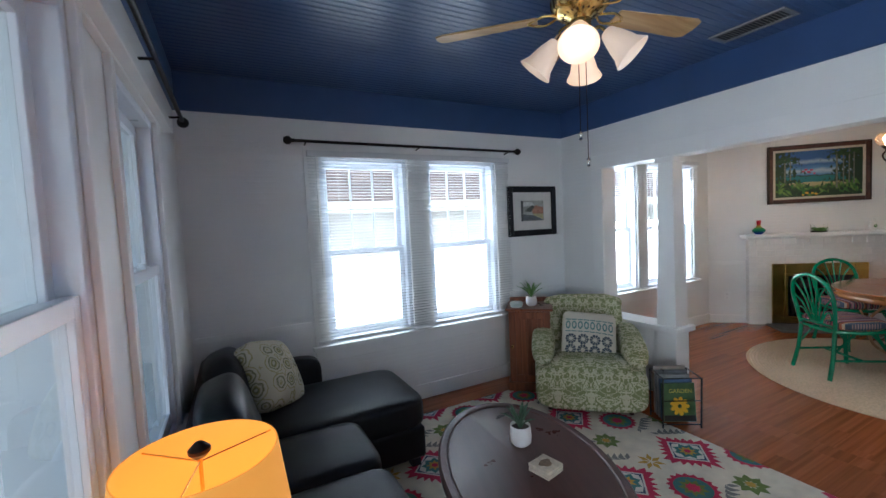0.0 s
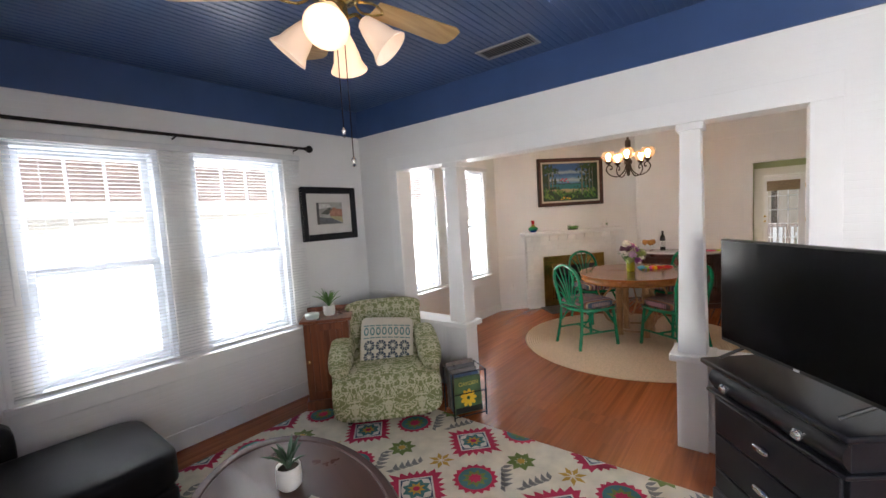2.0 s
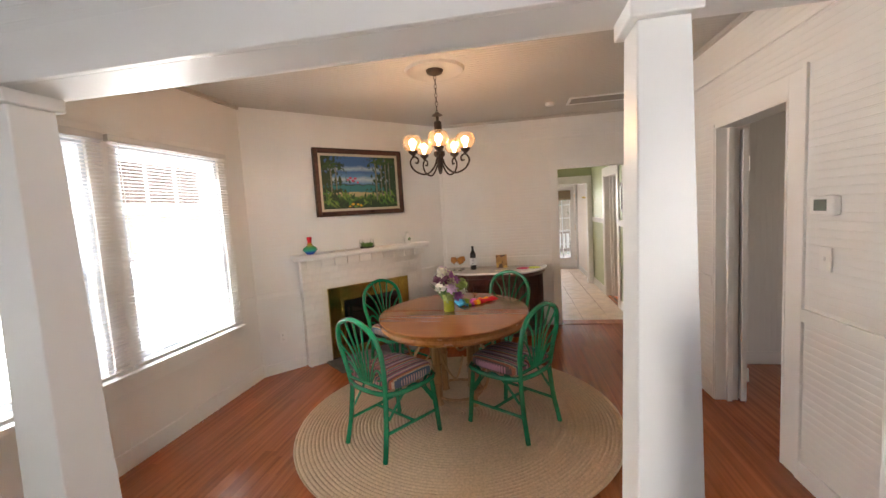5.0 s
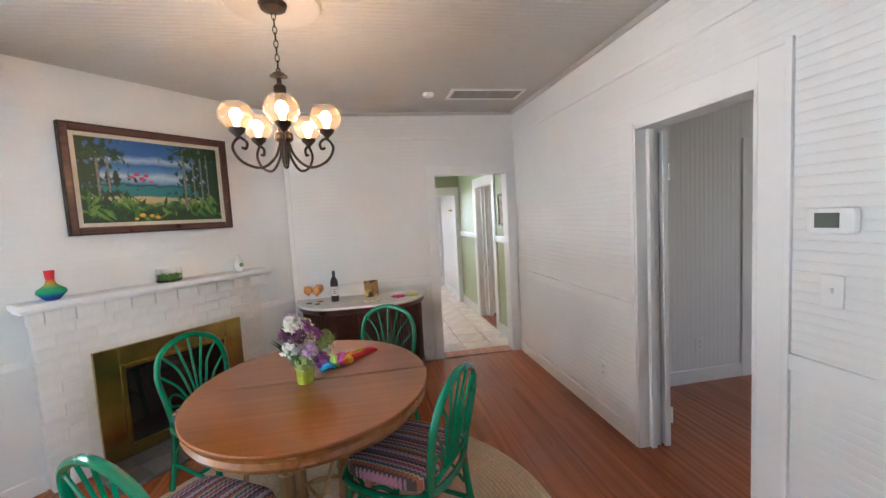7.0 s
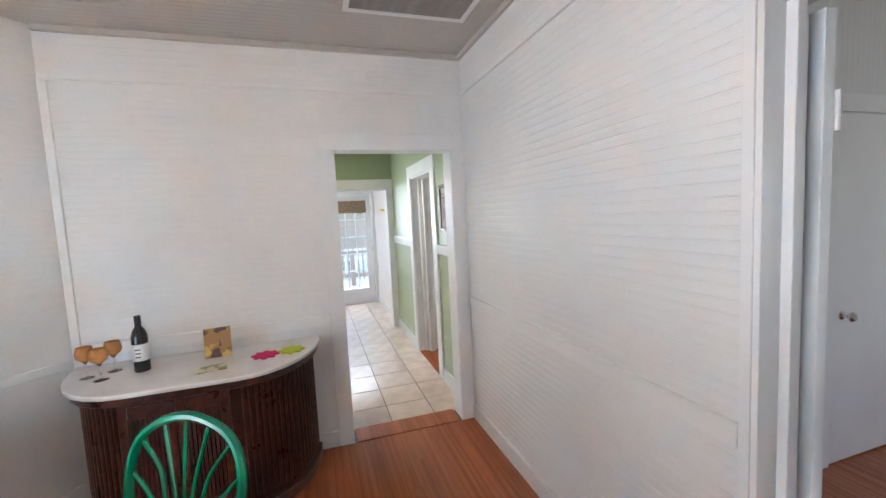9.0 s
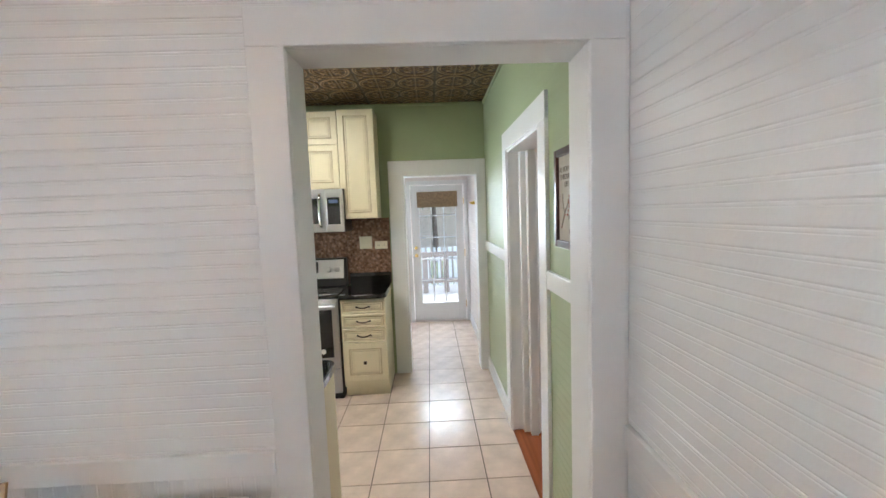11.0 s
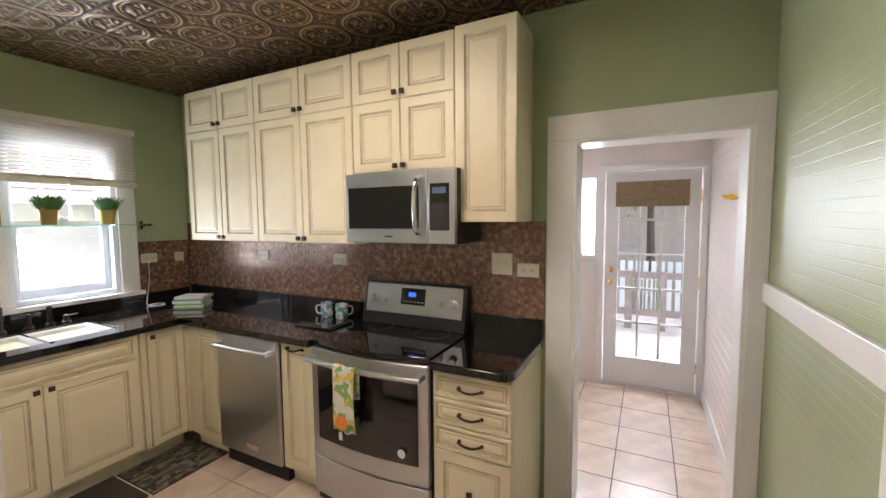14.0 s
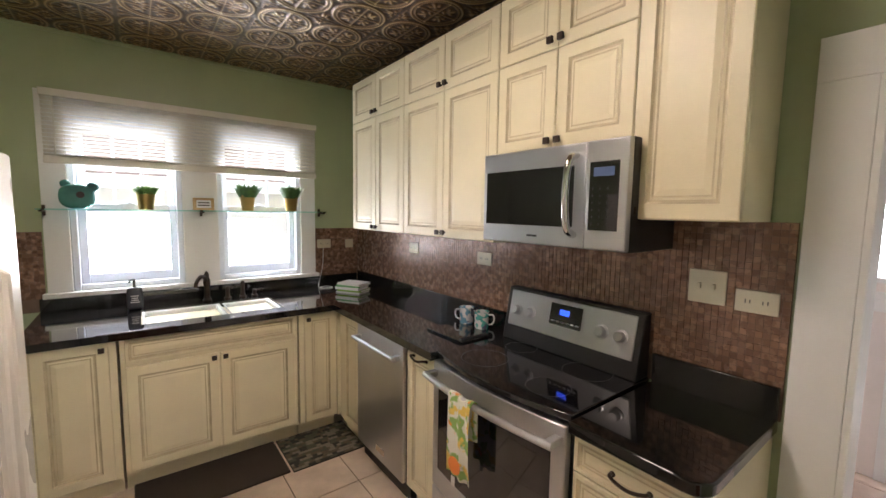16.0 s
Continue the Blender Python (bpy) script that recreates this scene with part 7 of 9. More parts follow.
def motif(cx, cy, outline, mi, layer):
    pts = clip_poly([(cx + x, cy + y) for x, y in outline])
    if not pts:
        return
    bm = bmesh.new()
    h = 0.0112 + 0.0004 * layer
    c_ = (sum(p[0] for p in pts) / len(pts), sum(p[1] for p in pts) / len(pts))
    vs = [bm.verts.new((x, y, h)) for x, y in pts]
    m_ = bm.verts.new((c_[0], c_[1], h))
    for i in range(len(vs)):
        bm.faces.new((vs[i - 1], vs[i], m_))
    part("motif", bm, RUG_C[mi], rug, smooth=0)


def petal(a, r0, r1, w):
    ca, sa = math.cos(a), math.sin(a)
    q = [(r0, 0), ((r0 * 0.6 + r1 * 0.4), w), (r1, 0), ((r0 * 0.6 + r1 * 0.4), -w)]
    return [(x * ca - y * sa, x * sa + y * ca) for x, y in q]


AX, AY, PX, PY = 3.335, 1.544, 0.575, 0.73
for j in range(-3, 3):
    for i in range(-5, 2):
        cx, cy = AX + PX * i + (PX / 2 if j % 2 else 0), AY + PY * j
        if not (RX0 - 0.3 < cx < RX1 + 0.3 and RY0 - 0.4 < cy < RY1 + 0.4):
            continue
        for k, (o_, mi) in enumerate(((flame(0.175, 0.225, 22, 0.9), 1), (flame(0.14, 0.14, 20, 1.0), 7), (flame(0.125, 0.125, 20, 1.0), 6), (flame(0.105, 0.105, 16, 0.6), 7), (flame(0.06, 0.085, 8), 2), (flame(0.03, 0.055, 8), 4), (flame(0.02, 0.02, 8), 1))):
            motif(cx, cy, o_, mi, k)
        mx_, my_ = cx + PX / 2 - 0.03, cy - 0.225
        for k, (o_, mi) in enumerate(((flame(0.115, 0.135, 18), 1), (flame(0.098, 0.098, 20), 2), (flame(0.05, 0.078, 9), 3), (flame(0.03, 0.045, 9), 1))):
            motif(mx_, my_, o_, mi, k)
        gx, gy = cx - 0.03, cy - 0.37
        for k in range(8):
            motif(gx, gy, petal(k * math.pi / 4, 0.02, 0.095, 0.028), 3, 0)
        motif(gx, gy, flame(0.02, 0.03, 8), 4, 1)
        sx_, sy_ = cx - PX / 2, cy + 0.05
        for k in range(7):
            motif(sx_, sy_, petal(k * 2 * math.pi / 7, 0.01, 0.085, 0.016), 4, 0)
        for s in (-1, 1):
            for k in range(5):
                lx, ly = cx + s * (0.10 + 0.035 * k) - 0.05, cy - 0.30 - 0.02 * k + (0.52 if s > 0 else 0)
                motif(lx, ly, petal(0.7 * s, 0.0, 0.075, 0.016), 5, 0)
                motif(lx, ly, petal(2.2 * s, 0.0, 0.06, 0.014), 5, 0)

ct = thing("coffee_table", "oval dark mahogany coffee table with a grooved rim", "table", at=pose(1.95, 1.42, 0.0115, 0, 0, -18))
CT = wood("reddish_mahogany_top", (0.062, 0.024, 0.019), (0.090, 0.034, 0.026), 0.30, 1, 1.2, 0.05, 0.03, 0.0, 0.5, 0.2)
part("tabletop", lathe(bmesh.new(), [(0, 0.395), (0.95, 0.395), (1.0, 0.41), (1.0, 0.425), (0.97, 0.438), (0.90, 0.438), (0.885, 0.433), (0.87, 0.438), (0, 0.438)], Matrix.Diagonal((0.385, 0.645, 1, 1)), 64), CT, ct, smooth=30)
part("apron", lathe(bmesh.new(), [(0.80, 0.33), (0.84, 0.33), (0.84, 0.395), (0.80, 0.395)], Matrix.Diagonal((0.385, 0.645, 1, 1)), 48), CT, ct)
for sx in (-1, 1):
    for sy in (-1, 1):
        part("leg", tube(bmesh.new(), spline([(sx * 0.2, sy * 0.36, 0.395), (sx * 0.235, sy * 0.42, 0.28), (sx * 0.21, sy * 0.39, 0.12), (sx * 0.25, sy * 0.46, 0.0)], 5), 0.024, 8, r1=0.016), CT, ct)


def spiky_plant(m, label, group, pot_r, pot_h, n, leaf, seed, mat, pot_mat, width=0.012, foot=False):
    t = thing("potted_plant", label, "plant", group, at=m)
    part("pot", lathe(bmesh.new(), [(0, 0), (pot_r * 0.7, 0), (pot_r * 0.95, pot_h * 0.15), (pot_r, pot_h * 0.5), (pot_r * 0.93, pot_h), (pot_r * 0.85, pot_h), (pot_r * 0.85, pot_h * 0.85), (0, pot_h * 0.85)], None, 26), pot_mat, t)
    part("soil", lathe(bmesh.new(), [(0, pot_h * 0.87), (pot_r * 0.84, pot_h * 0.86), (pot_r * 0.84, pot_h * 0.85)], None, 20), GROUT, t)
    rnd = random.Random(seed)
    for k in range(n):
        a = k * 2.4 + rnd.uniform(-0.3, 0.3)
        tilt_ = 0.25 + 0.75 * k / n
        ln = leaf * rnd.uniform(0.75, 1.1)
        bm = bmesh.new()
        d, sd_ = Vector((math.cos(a), math.sin(a), 0)), Vector((-math.sin(a), math.cos(a), 0))
        pr = None
        for q in range(5):
            u = q / 4
            p = d * ln * u * math.sin(tilt_) * (0.6 + 0.5 * u) + Vector((0, 0, pot_h * 0.85 + ln * u * math.cos(tilt_ * (0.5 + 0.5 * u))))
            w_ = width * (1 - u) ** 0.7 * (0.7 + u)
            cur = (bm.verts.new(p - sd_ * w_ + Vector((0, 0, w_ * 0.4))), bm.verts.new(p - Vector((0, 0, w_ * 0.3))), bm.verts.new(p + sd_ * w_ + Vector((0, 0, w_ * 0.4))))
            if pr:
                bm.faces.new((pr[0], pr[1], cur[1], cur[0]))
                bm.faces.new((pr[1], pr[2], cur[2], cur[1]))
            pr = cur
        o = part("leaf", bm, mat, t)
        o.modifiers.new("thick", "SOLIDIFY").thickness = 0.002
    return t


POTW = material("white_stoneware", (0.78, 0.77, 0.74), 0.35, vary=0.03, bump=0.01)
spiky_plant(pose(2.03, 1.555, 0.4503), "spiky green succulent in a round white pot on the coffee table", "", 0.052, 0.095, 12, 0.12, 3, material("aloe_green", (0.05, 0.11, 0.06), 0.5, vary=0.2, scale=30), POTW, 0.013)
CORK = material("printed_stone_coaster", (0.58, 0.50, 0.38), 0.6, vary=0.18, scale=40, bump=0.05)
cs = thing("coaster_stack", "small stack of square stone coasters with a brown print", "coasters", at=pose(1.985, 1.33, 0.4503, 0, 0, 12))
for k in range(4):
    part("coaster", B(-0.052, -0.052, 0.0085 * k, 0.052, 0.052, 0.0085 * k + 0.008, pose(0, 0, 0, 0, 0, 3 * math.sin(k * 2))), CORK, cs, bevel=0.002)
part("print", prism(bmesh.new(), [(0.03 * math.cos(a) * (1 + 0.25 * math.sin(3 * a)), 0.025 * math.sin(a)) for a in [2 * math.pi * k / 20 for k in range(20)]], 0.0338, 0.0344), material("brown_print", (0.2, 0.13, 0.08), 0.7, vary=0.4, scale=60), cs)

# ---------------------------------------------------------------- armchair corner
def damask(name, ground, figure):
    """Scrolling figure on a plain ground: ridges of warped noise, mirrored."""
    mat = bpy.data.materials.new(name)
    n, l, b = nodes_of(mat)
    b.inputs["Roughness"].default_value = 0.85
    tc = n.new("ShaderNodeTexCoord")
    sep = n.new("ShaderNodeSeparateXYZ")
    l.new(tc.outputs["Object"], sep.inputs[0])
    comb = n.new("ShaderNodeCombineXYZ")
    for ax, per in (("X", 0.24),):
        pp = n.new("ShaderNodeMath")
        pp.operation, pp.inputs[1].default_value = "PINGPONG", per / 2
        l.new(sep.outputs[ax], pp.inputs[0])
        l.new(pp.outputs[0], comb.inputs[ax])
    zy = n.new("ShaderNodeMath")
    zy.operation = "ADD"
    l.new(sep.outputs["Y"], zy.inputs[0])
    l.new(sep.outputs["Z"], zy.inputs[1])
    md = n.new("ShaderNodeMath")
    md.operation, md.inputs[1].default_value = "FLOORED_MODULO", 0.36
    l.new(zy.outputs[0], md.inputs[0])
    l.new(md.outputs[0], comb.inputs["Y"])
    nz = n.new("ShaderNodeTexNoise")
    nz.inputs["Scale"].default_value, nz.inputs["Detail"].default_value, nz.inputs["Distortion"].default_value = 24, 1.2, 1.1
    l.new(comb.outputs[0], nz.inputs["Vector"])
    sb = n.new("ShaderNodeMath")
    sb.operation, sb.inputs[1].default_value = "SUBTRACT", 0.5
    l.new(nz.outputs[0], sb.inputs[0])
    ab = n.new("ShaderNodeMath")
    ab.operation = "ABSOLUTE"
    l.new(sb.outputs[0], ab.inputs[0])
    mr = n.new("ShaderNodeMapRange")
    mr.inputs["From Min"].default_value, mr.inputs["From Max"].default_value = 0.055, 0.075
    mr.inputs["To Min"].default_value, mr.inputs["To Max"].default_value = 1, 0
    l.new(ab.outputs[0], mr.inputs["Value"])
    mx = n.new("ShaderNodeMix")
    mx.data_type = "RGBA"
    mx.inputs["A"].default_value, mx.inputs["B"].default_value = (*ground, 1), (*figure, 1)
    l.new(mr.outputs[0], mx.inputs["Factor"])
    l.new(mx.outputs["Result"], b.inputs["Base Color"])
    wv = n.new("ShaderNodeTexNoise")
    wv.inputs["Scale"].default_value = 350
    l.new(tc.outputs["Object"], wv.inputs["Vector"])
    bp2 = n.new("ShaderNodeBump")
    bp2.inputs["Strength"].default_value, bp2.inputs["Distance"].default_value = 0.4, 0.0012
    l.new(wv.outputs[0], bp2.inputs["Height"])
    l.new(bp2.outputs[0], b.inputs["Normal"])
    return mat


DAMASK = damask("sage_damask", (0.21, 0.23, 0.10), (0.52, 0.50, 0.34))
ac = thing("armchair", "sage green damask armchair with rolled arms", "armchair", at=pose(3.20, 2.20, 0.0115, 0, 0, -43))
part("seat", cushion(bmesh.new(), 0.62, 0.72, 0.34, pose(0, 0.29, 0.262), 14, 7, 0.08), DAMASK, ac)
part("front_rail", cushion(bmesh.new(), 0.81, 0.24, 0.34, pose(0, 0.035, 0.225), 12, 5, 0.0), DAMASK, ac)
bm = bmesh.new()
cushion(bm, 0.66, 0.20, 0.56, pose(0, 0.66, 0.545, -14), 14, 5, 0.0)
cushion(bm, 0.68, 0.22, 0.16, pose(0, 0.72, 0.735, -12), 10, 3, 0.0)
part("backrest", bm, DAMASK, ac)
for s in (-1, 1):
    bm = bmesh.new()
    cushion(bm, 0.16, 0.62, 0.30, pose(s * 0.335, 0.34, 0.33), 12, 5, 0.0)
    cushion(bm, 0.19, 0.68, 0.16, pose(s * 0.345, 0.32, 0.485, 9), 12, 3, 0.0)
    part("arm", bm, DAMASK, ac)
    for y in (0.08, 0.66):
        part("foot", lathe(bmesh.new(), [(0.018, 0), (0.026, 0.05), (0.03, 0.09), (0, 0.09)], pose(s * 0.30, y, 0), 12), DARKWOOD, ac)
# patterned cushion on it
cm = thing("throw_cushion", "ivory cushion with teal and navy block-printed borders", "cushion", at=pose(3.41, 2.40, 0.545, 62, 5, -43))
IV = material("ivory_cotton", (0.58, 0.53, 0.43), 0.9, vary=0.05, scale=20, grain=400, bump=0.08)
cvr = part("cover", cushion(bmesh.new(), 0.42, 0.40, 0.075, None, 16, 9.0, 1.5), IV, cm)


def crown(x, y):
    q = Vector((x / 0.21, y / 0.20, 0))
    z = (1 - min(0.999, abs(q.x) ** 9 + abs(q.y) ** 9)) ** (1 / 9)
    return 0.0375 * z * (1 + 1.5 * (1 - q.x ** 2) * (1 - q.y ** 2)) + 0.0022


def print_patch(bm, pts):
    c_ = (sum(p[0] for p in pts) / len(pts), sum(p[1] for p in pts) / len(pts))
    vs = [bm.verts.new((x, y, crown(x, y))) for x, y in pts]
    m_ = bm.verts.new((c_[0], c_[1], crown(*c_)))
    for i in range(len(vs)):
        bm.faces.new((vs[i - 1], vs[i], m_))


TEALD, NAVYD = material("teal_dye", (0.10, 0.22, 0.22), 0.9), material("navy_dye", (0.025, 0.05, 0.08), 0.9)
bm, bm2 = bmesh.new(), bmesh.new()
for k in range(8):
    x = -0.165 + 0.047 * k
    print_patch(bm, [(x + 0.019 * math.cos(a), 0.075 + 0.035 * math.sin(a)) for a in [2 * math.pi * i / 14 for i in range(14)]])
    print_patch(bm, [(x - 0.02, 0.018), (x + 0.02, 0.018), (x + 0.02, 0.026), (x - 0.02, 0.026)])
    print_patch(bm, [(x - 0.02, 0.118), (x + 0.02, 0.118), (x + 0.02, 0.127), (x - 0.02, 0.127)])
for r in range(2):
    for k in range(4):
        x, y = -0.14 + 0.092 * k, -0.04 - 0.085 * r
        for i in range(10):
            a = 2 * math.pi * i / 10
            print_patch(bm2, [(x + q * math.cos(a + d_), y + q * math.sin(a + d_)) for q, d_ in ((0.014, -0.12), (0.039, -0.27), (0.044, 0), (0.039, 0.27), (0.014, 0.12))])
part("teal_print", bm, TEALD, cvr, smooth=0)
part("navy_print", bm2, NAVYD, cvr, smooth=0)
bm = bmesh.new()
for k in range(8):
    x = -0.165 + 0.047 * k
    print_patch(bm, [(x + 0.010 * math.cos(a), 0.075 + 0.022 * math.sin(a)) for a in [2 * math.pi * i / 10 for i in range(10)]])
for v in bm.verts:
    v.co.z += 0.001
part("ivory_print", bm, IV, cvr, smooth=0)

kc = thing("cabinet", "small reddish cherry cabinet with a grooved door", "cabinet", at=pose(2.985, 2.93, 0, 0, 0, -41.7))
part("body", B(0.01, 0.012, 0.09, 0.37, 0.34, 0.735), CHERRY, kc, bevel=0.004)
part("plinth", B(-0.008, -0.005, 0, 0.388, 0.35, 0.09), CHERRY, kc, bevel=0.006)
part("top", B(-0.015, -0.02, 0.735, 0.395, 0.35, 0.757), CHERRY, kc, bevel=0.006)
part("gallery", B(0.0, 0.325, 0.757, 0.38, 0.345, 0.80), CHERRY, kc, bevel=0.008)
dk = part("door", box(box(box(B(0.015, 0.0, 0.10, 0.065, 0.013, 0.725), 0.315, 0.0, 0.10, 0.365, 0.013, 0.725), 0.065, 0, 0.10, 0.315, 0.013, 0.16), 0.065, 0, 0.665, 0.315, 0.013, 0.725), CHERRY, kc, bevel=0.003)
for k in range(5):
    part("board", B(0.066 + 0.05 * k, 0.004, 0.16, 0.112 + 0.05 * k, 0.012, 0.665), CHERRY, dk, bevel=0.003)
part("knob", lathe(bmesh.new(), [(0.006, 0), (0.006, 0.012), (0.013, 0.02), (0, 0.026)], pose(0.04, 0, 0.42, 90), 12), BRASS, dk)
spiky_plant(pose(3.245, 2.905, 0.757), "bushy green fern in a white pot on the cherry cabinet", "", 0.05, 0.085, 22, 0.16, 9, LEAF2, POTW, 0.010)
ds = thing("dish", "small round pale turquoise lidded dish on the cherry cabinet", "dish", at=pose(3.10, 2.94, 0.757))
part("bowl", lathe(bmesh.new(), [(0, 0), (0.05, 0), (0.058, 0.02), (0.058, 0.038), (0.05, 0.045), (0, 0.046)], None, 24), material("pale_turquoise_glaze", (0.55, 0.66, 0.64), 0.3, bump=0), ds)

mr_ = thing("magazine_rack", "black wire magazine rack full of magazines", "rack", at=pose(3.475, 1.80, 0.0115, 0, 0, -32))
bm = bmesh.new()
for x in (0.0, 0.26):
    tube(bm, [(x, 0, 0), (x, -0.01, 0.36), (x, 0.20, 0.36), (x, 0.20, 0)], 0.006, 6)
for z in (0.03, 0.2, 0.36):
    tube(bm, [(0, -0.008, z), (0.26, -0.008, z)], 0.004, 6)
    tube(bm, [(0, 0.20, z), (0.26, 0.20, z)], 0.004, 6)
part("wire_frame", bm, IRON, mr_)
MAGS = [((0.06, 0.12, 0.05), "green gardening magazine with a yellow flower"), ((0.05, 0.1, 0.2), "blue-covered magazine"), ((0.25, 0.25, 0.24), "pale magazine"), ((0.12, 0.12, 0.13), "grey magazine"), ((0.25, 0.21, 0.18), "beige magazine")]
for k, (c_, lab) in enumerate(MAGS):
    t = thing("magazine", lab + " in the wire rack", "magazine", "magazines in the rack", at=pose(3.475, 1.80, 0.0115, 0, 0, -32) @ pose(0.015, 0.02 + 0.035 * k, 0.036, -6 + k, 0, 0))
    o = part("page_block", B(0.0, 0.0, 0, 0.225, 0.018, 0.27 + 0.02 * k), material("magazine_cover", c_, 0.3, vary=0.25, scale=14, bump=0), t, bevel=0.002)
    if k == 0:
        bm = bmesh.new()
        for i in range(9):
            a = 2 * math.pi * i / 9
            cushion(bm, 0.055, 0.002, 0.03, pose(0.115 + 0.04 * math.cos(a), -0.002, 0.11 + 0.04 * math.sin(a), 0, -math.degrees(a), 0), 4, 2.2, 0)
        part("flower_print", bm, material("yellow_print", (0.75, 0.42, 0.02), 0.35), o, "large yellow flower")
        words("GARDEN", pose(0.125, -0.0015, 0.215, 90), 0.04, material("title_print", (0.6, 0.5, 0.1), 0.4), o, "title")
        part("black_foot", B(0.005, -0.002, 0.005, 0.22, 0.0, 0.045), BLACK, o)

pf = thing("framed_print", "small street scene print in a wide black frame", "picture", at=pose(3.575, 3.248, 1.625))
bm = bmesh.new()
A_, C_ = 0.308, 0.248
for b_ in ((-A_, -C_, -A_ + 0.06, C_), (A_ - 0.06, -C_, A_, C_), (-A_ + 0.06, -C_, A_ - 0.06, -C_ + 0.06), (-A_ + 0.06, C_ - 0.06, A_ - 0.06, C_)):
    box(bm, b_[0], -0.03, b_[1], b_[2], 0, b_[3])
part("frame", bm, BLACKPAINT, pf, bevel=0.01, seg=3)
part("mount", B(-A_ + 0.055, -0.012, -C_ + 0.055, A_ - 0.055, -0.004, C_ - 0.055), material("ivory_mount", (0.62, 0.6, 0.57), 0.8, bump=0.02), pf)
pr_ = part("print", B(-0.145, -0.0145, -0.10, 0.145, -0.011, 0.105), material("print_ground", (0.36, 0.36, 0.33), 0.7, vary=0.3, scale=9, bump=0), pf)
for nm, c_, pts in (("road", (0.13, 0.14, 0.15), [(-0.12, -0.095), (0.14, -0.095), (0.02, -0.045), (-0.12, -0.03)]), ("verge", (0.45, 0.40, 0.22), [(0.02, -0.045), (0.14, -0.085), (0.14, -0.03), (0.0, -0.025)]),
                    ("house", (0.40, 0.20, 0.13), [(0.0, -0.025), (0.14, -0.03), (0.14, 0.04), (0.08, 0.045), (0.05, 0.06), (-0.01, 0.03)]), ("tree", (0.10, 0.11, 0.09), [(-0.10, 0.0), (-0.02, -0.01), (0.03, 0.04), (0.0, 0.06), (-0.06, 0.03)]), ("cloud", (0.55, 0.55, 0.53), [(-0.12, 0.045), (0.02, 0.06), (0.0, 0.09), (-0.11, 0.09)]), ("margin", (0.10, 0.10, 0.10), [(-0.144, -0.099), (-0.12, -0.099), (-0.12, 0.103), (-0.144, 0.103)])):
    part(nm + "_print", prism(bmesh.new(), pts, 0.0, 0.0006, pose(0, -0.0147, 0, 90)), material(nm + "_ink", c_, 0.7, vary=0.25, scale=30, bump=0), pr_)

# ---------------------------------------------------------------- rods and blinds
def curtain_rod(m, length, label, brackets):
    t = thing("curtain_rod", label, "curtain rod", "black curtain rods", at=m)
    part("rod", tube(bmesh.new(), [(0, 0, 0), (length, 0, 0)], 0.011, 10), IRON, t)
    for x, s in ((0, -1), (length, 1)):
        part("finial", lathe(bmesh.new(), [(0.012, 0), (0.016, 0.008), (0.012, 0.014), (0.03, 0.035), (0.032, 0.05), (0.02, 0.072), (0, 0.078)], pose(x, 0, 0, 0, 90 * s, 0), 16), IRON, t)
    for x in brackets:
        part("bracket", tube(tube(bmesh.new(), [(x, 0, -0.012), (x, 0.078, -0.02)], 0.006, 7), [(x, 0.078, -0.055), (x, 0.078, 0.02)], 0.008, 7), IRON, t)
    return t


curtain_rod(pose(1.315, 3.17, 2.197), 2.0, "black curtain rod over the side window pair", (0.08, 1.0, 1.93))
curtain_rod(pose(0.65, 0.15, 2.215, 0, 0, 90), 2.72, "black curtain rod over the front windows", (0.9, 1.75, 2.6))
BLINDW = material("white_blind_slat", (0.68, 0.69, 0.70), 0.45, vary=0.02, bump=0)
blind(1.40, 3.27, 3.205, 2.135, 0.655, "white Venetian blind lowered over the window pair", 2, mat=BLINDW)
blind(4.18, 5.26, 3.205, 2.19, 0.655, "white Venetian blind lowered over the dining window", 6, mat=BLINDW)
blind(5.29, 6.36, 3.205, 2.19, 0.655, "white Venetian blind lowered over the dining window", 6, mat=BLINDW)
hb = thing("blind_headrail", "cream raised blind headrail over the front windows", "blind")
part("rail", B(0.572, 0.20, 2.07, 0.63, 2.56, 2.12), TRIM, hb, bevel=0.004)

# ---------------------------------------------------------------- ceiling fan
cf = thing("ceiling_fan", "brass ceiling fan with maple blades and four frosted lights", "ceiling fan", at=pose(2.33, 1.39, 0))
ZB = 2.455
part("canopy", lathe(bmesh.new(), [(0.0, H_LIV - 0.06), (0.03, H_LIV - 0.06), (0.06, H_LIV - 0.03), (0.075, H_LIV)], None, 24), BRASS, cf)
bm = lathe(bmesh.new(), [(0, 2.585), (0.05, 2.58), (0.11, 2.555), (0.13, 2.52), (0.125, 2.475), (0.10, 2.45), (0.06, 2.44), (0.045, 2.42), (0.05, 2.36), (0.038, 2.33), (0, 2.325)], None, 32)
part("motor_housing", bm, BRASS, cf)
for k in range(20):
    a = 2 * math.pi * k / 20
    part("housing_rib", tube(bmesh.new(), [(0.128 * math.cos(a), 0.128 * math.sin(a), 2.515), (0.122 * math.cos(a), 0.122 * math.sin(a), 2.475), (0.07 * math.cos(a), 0.07 * math.sin(a), 2.443)], 0.005, 5), BRONZE, cf)
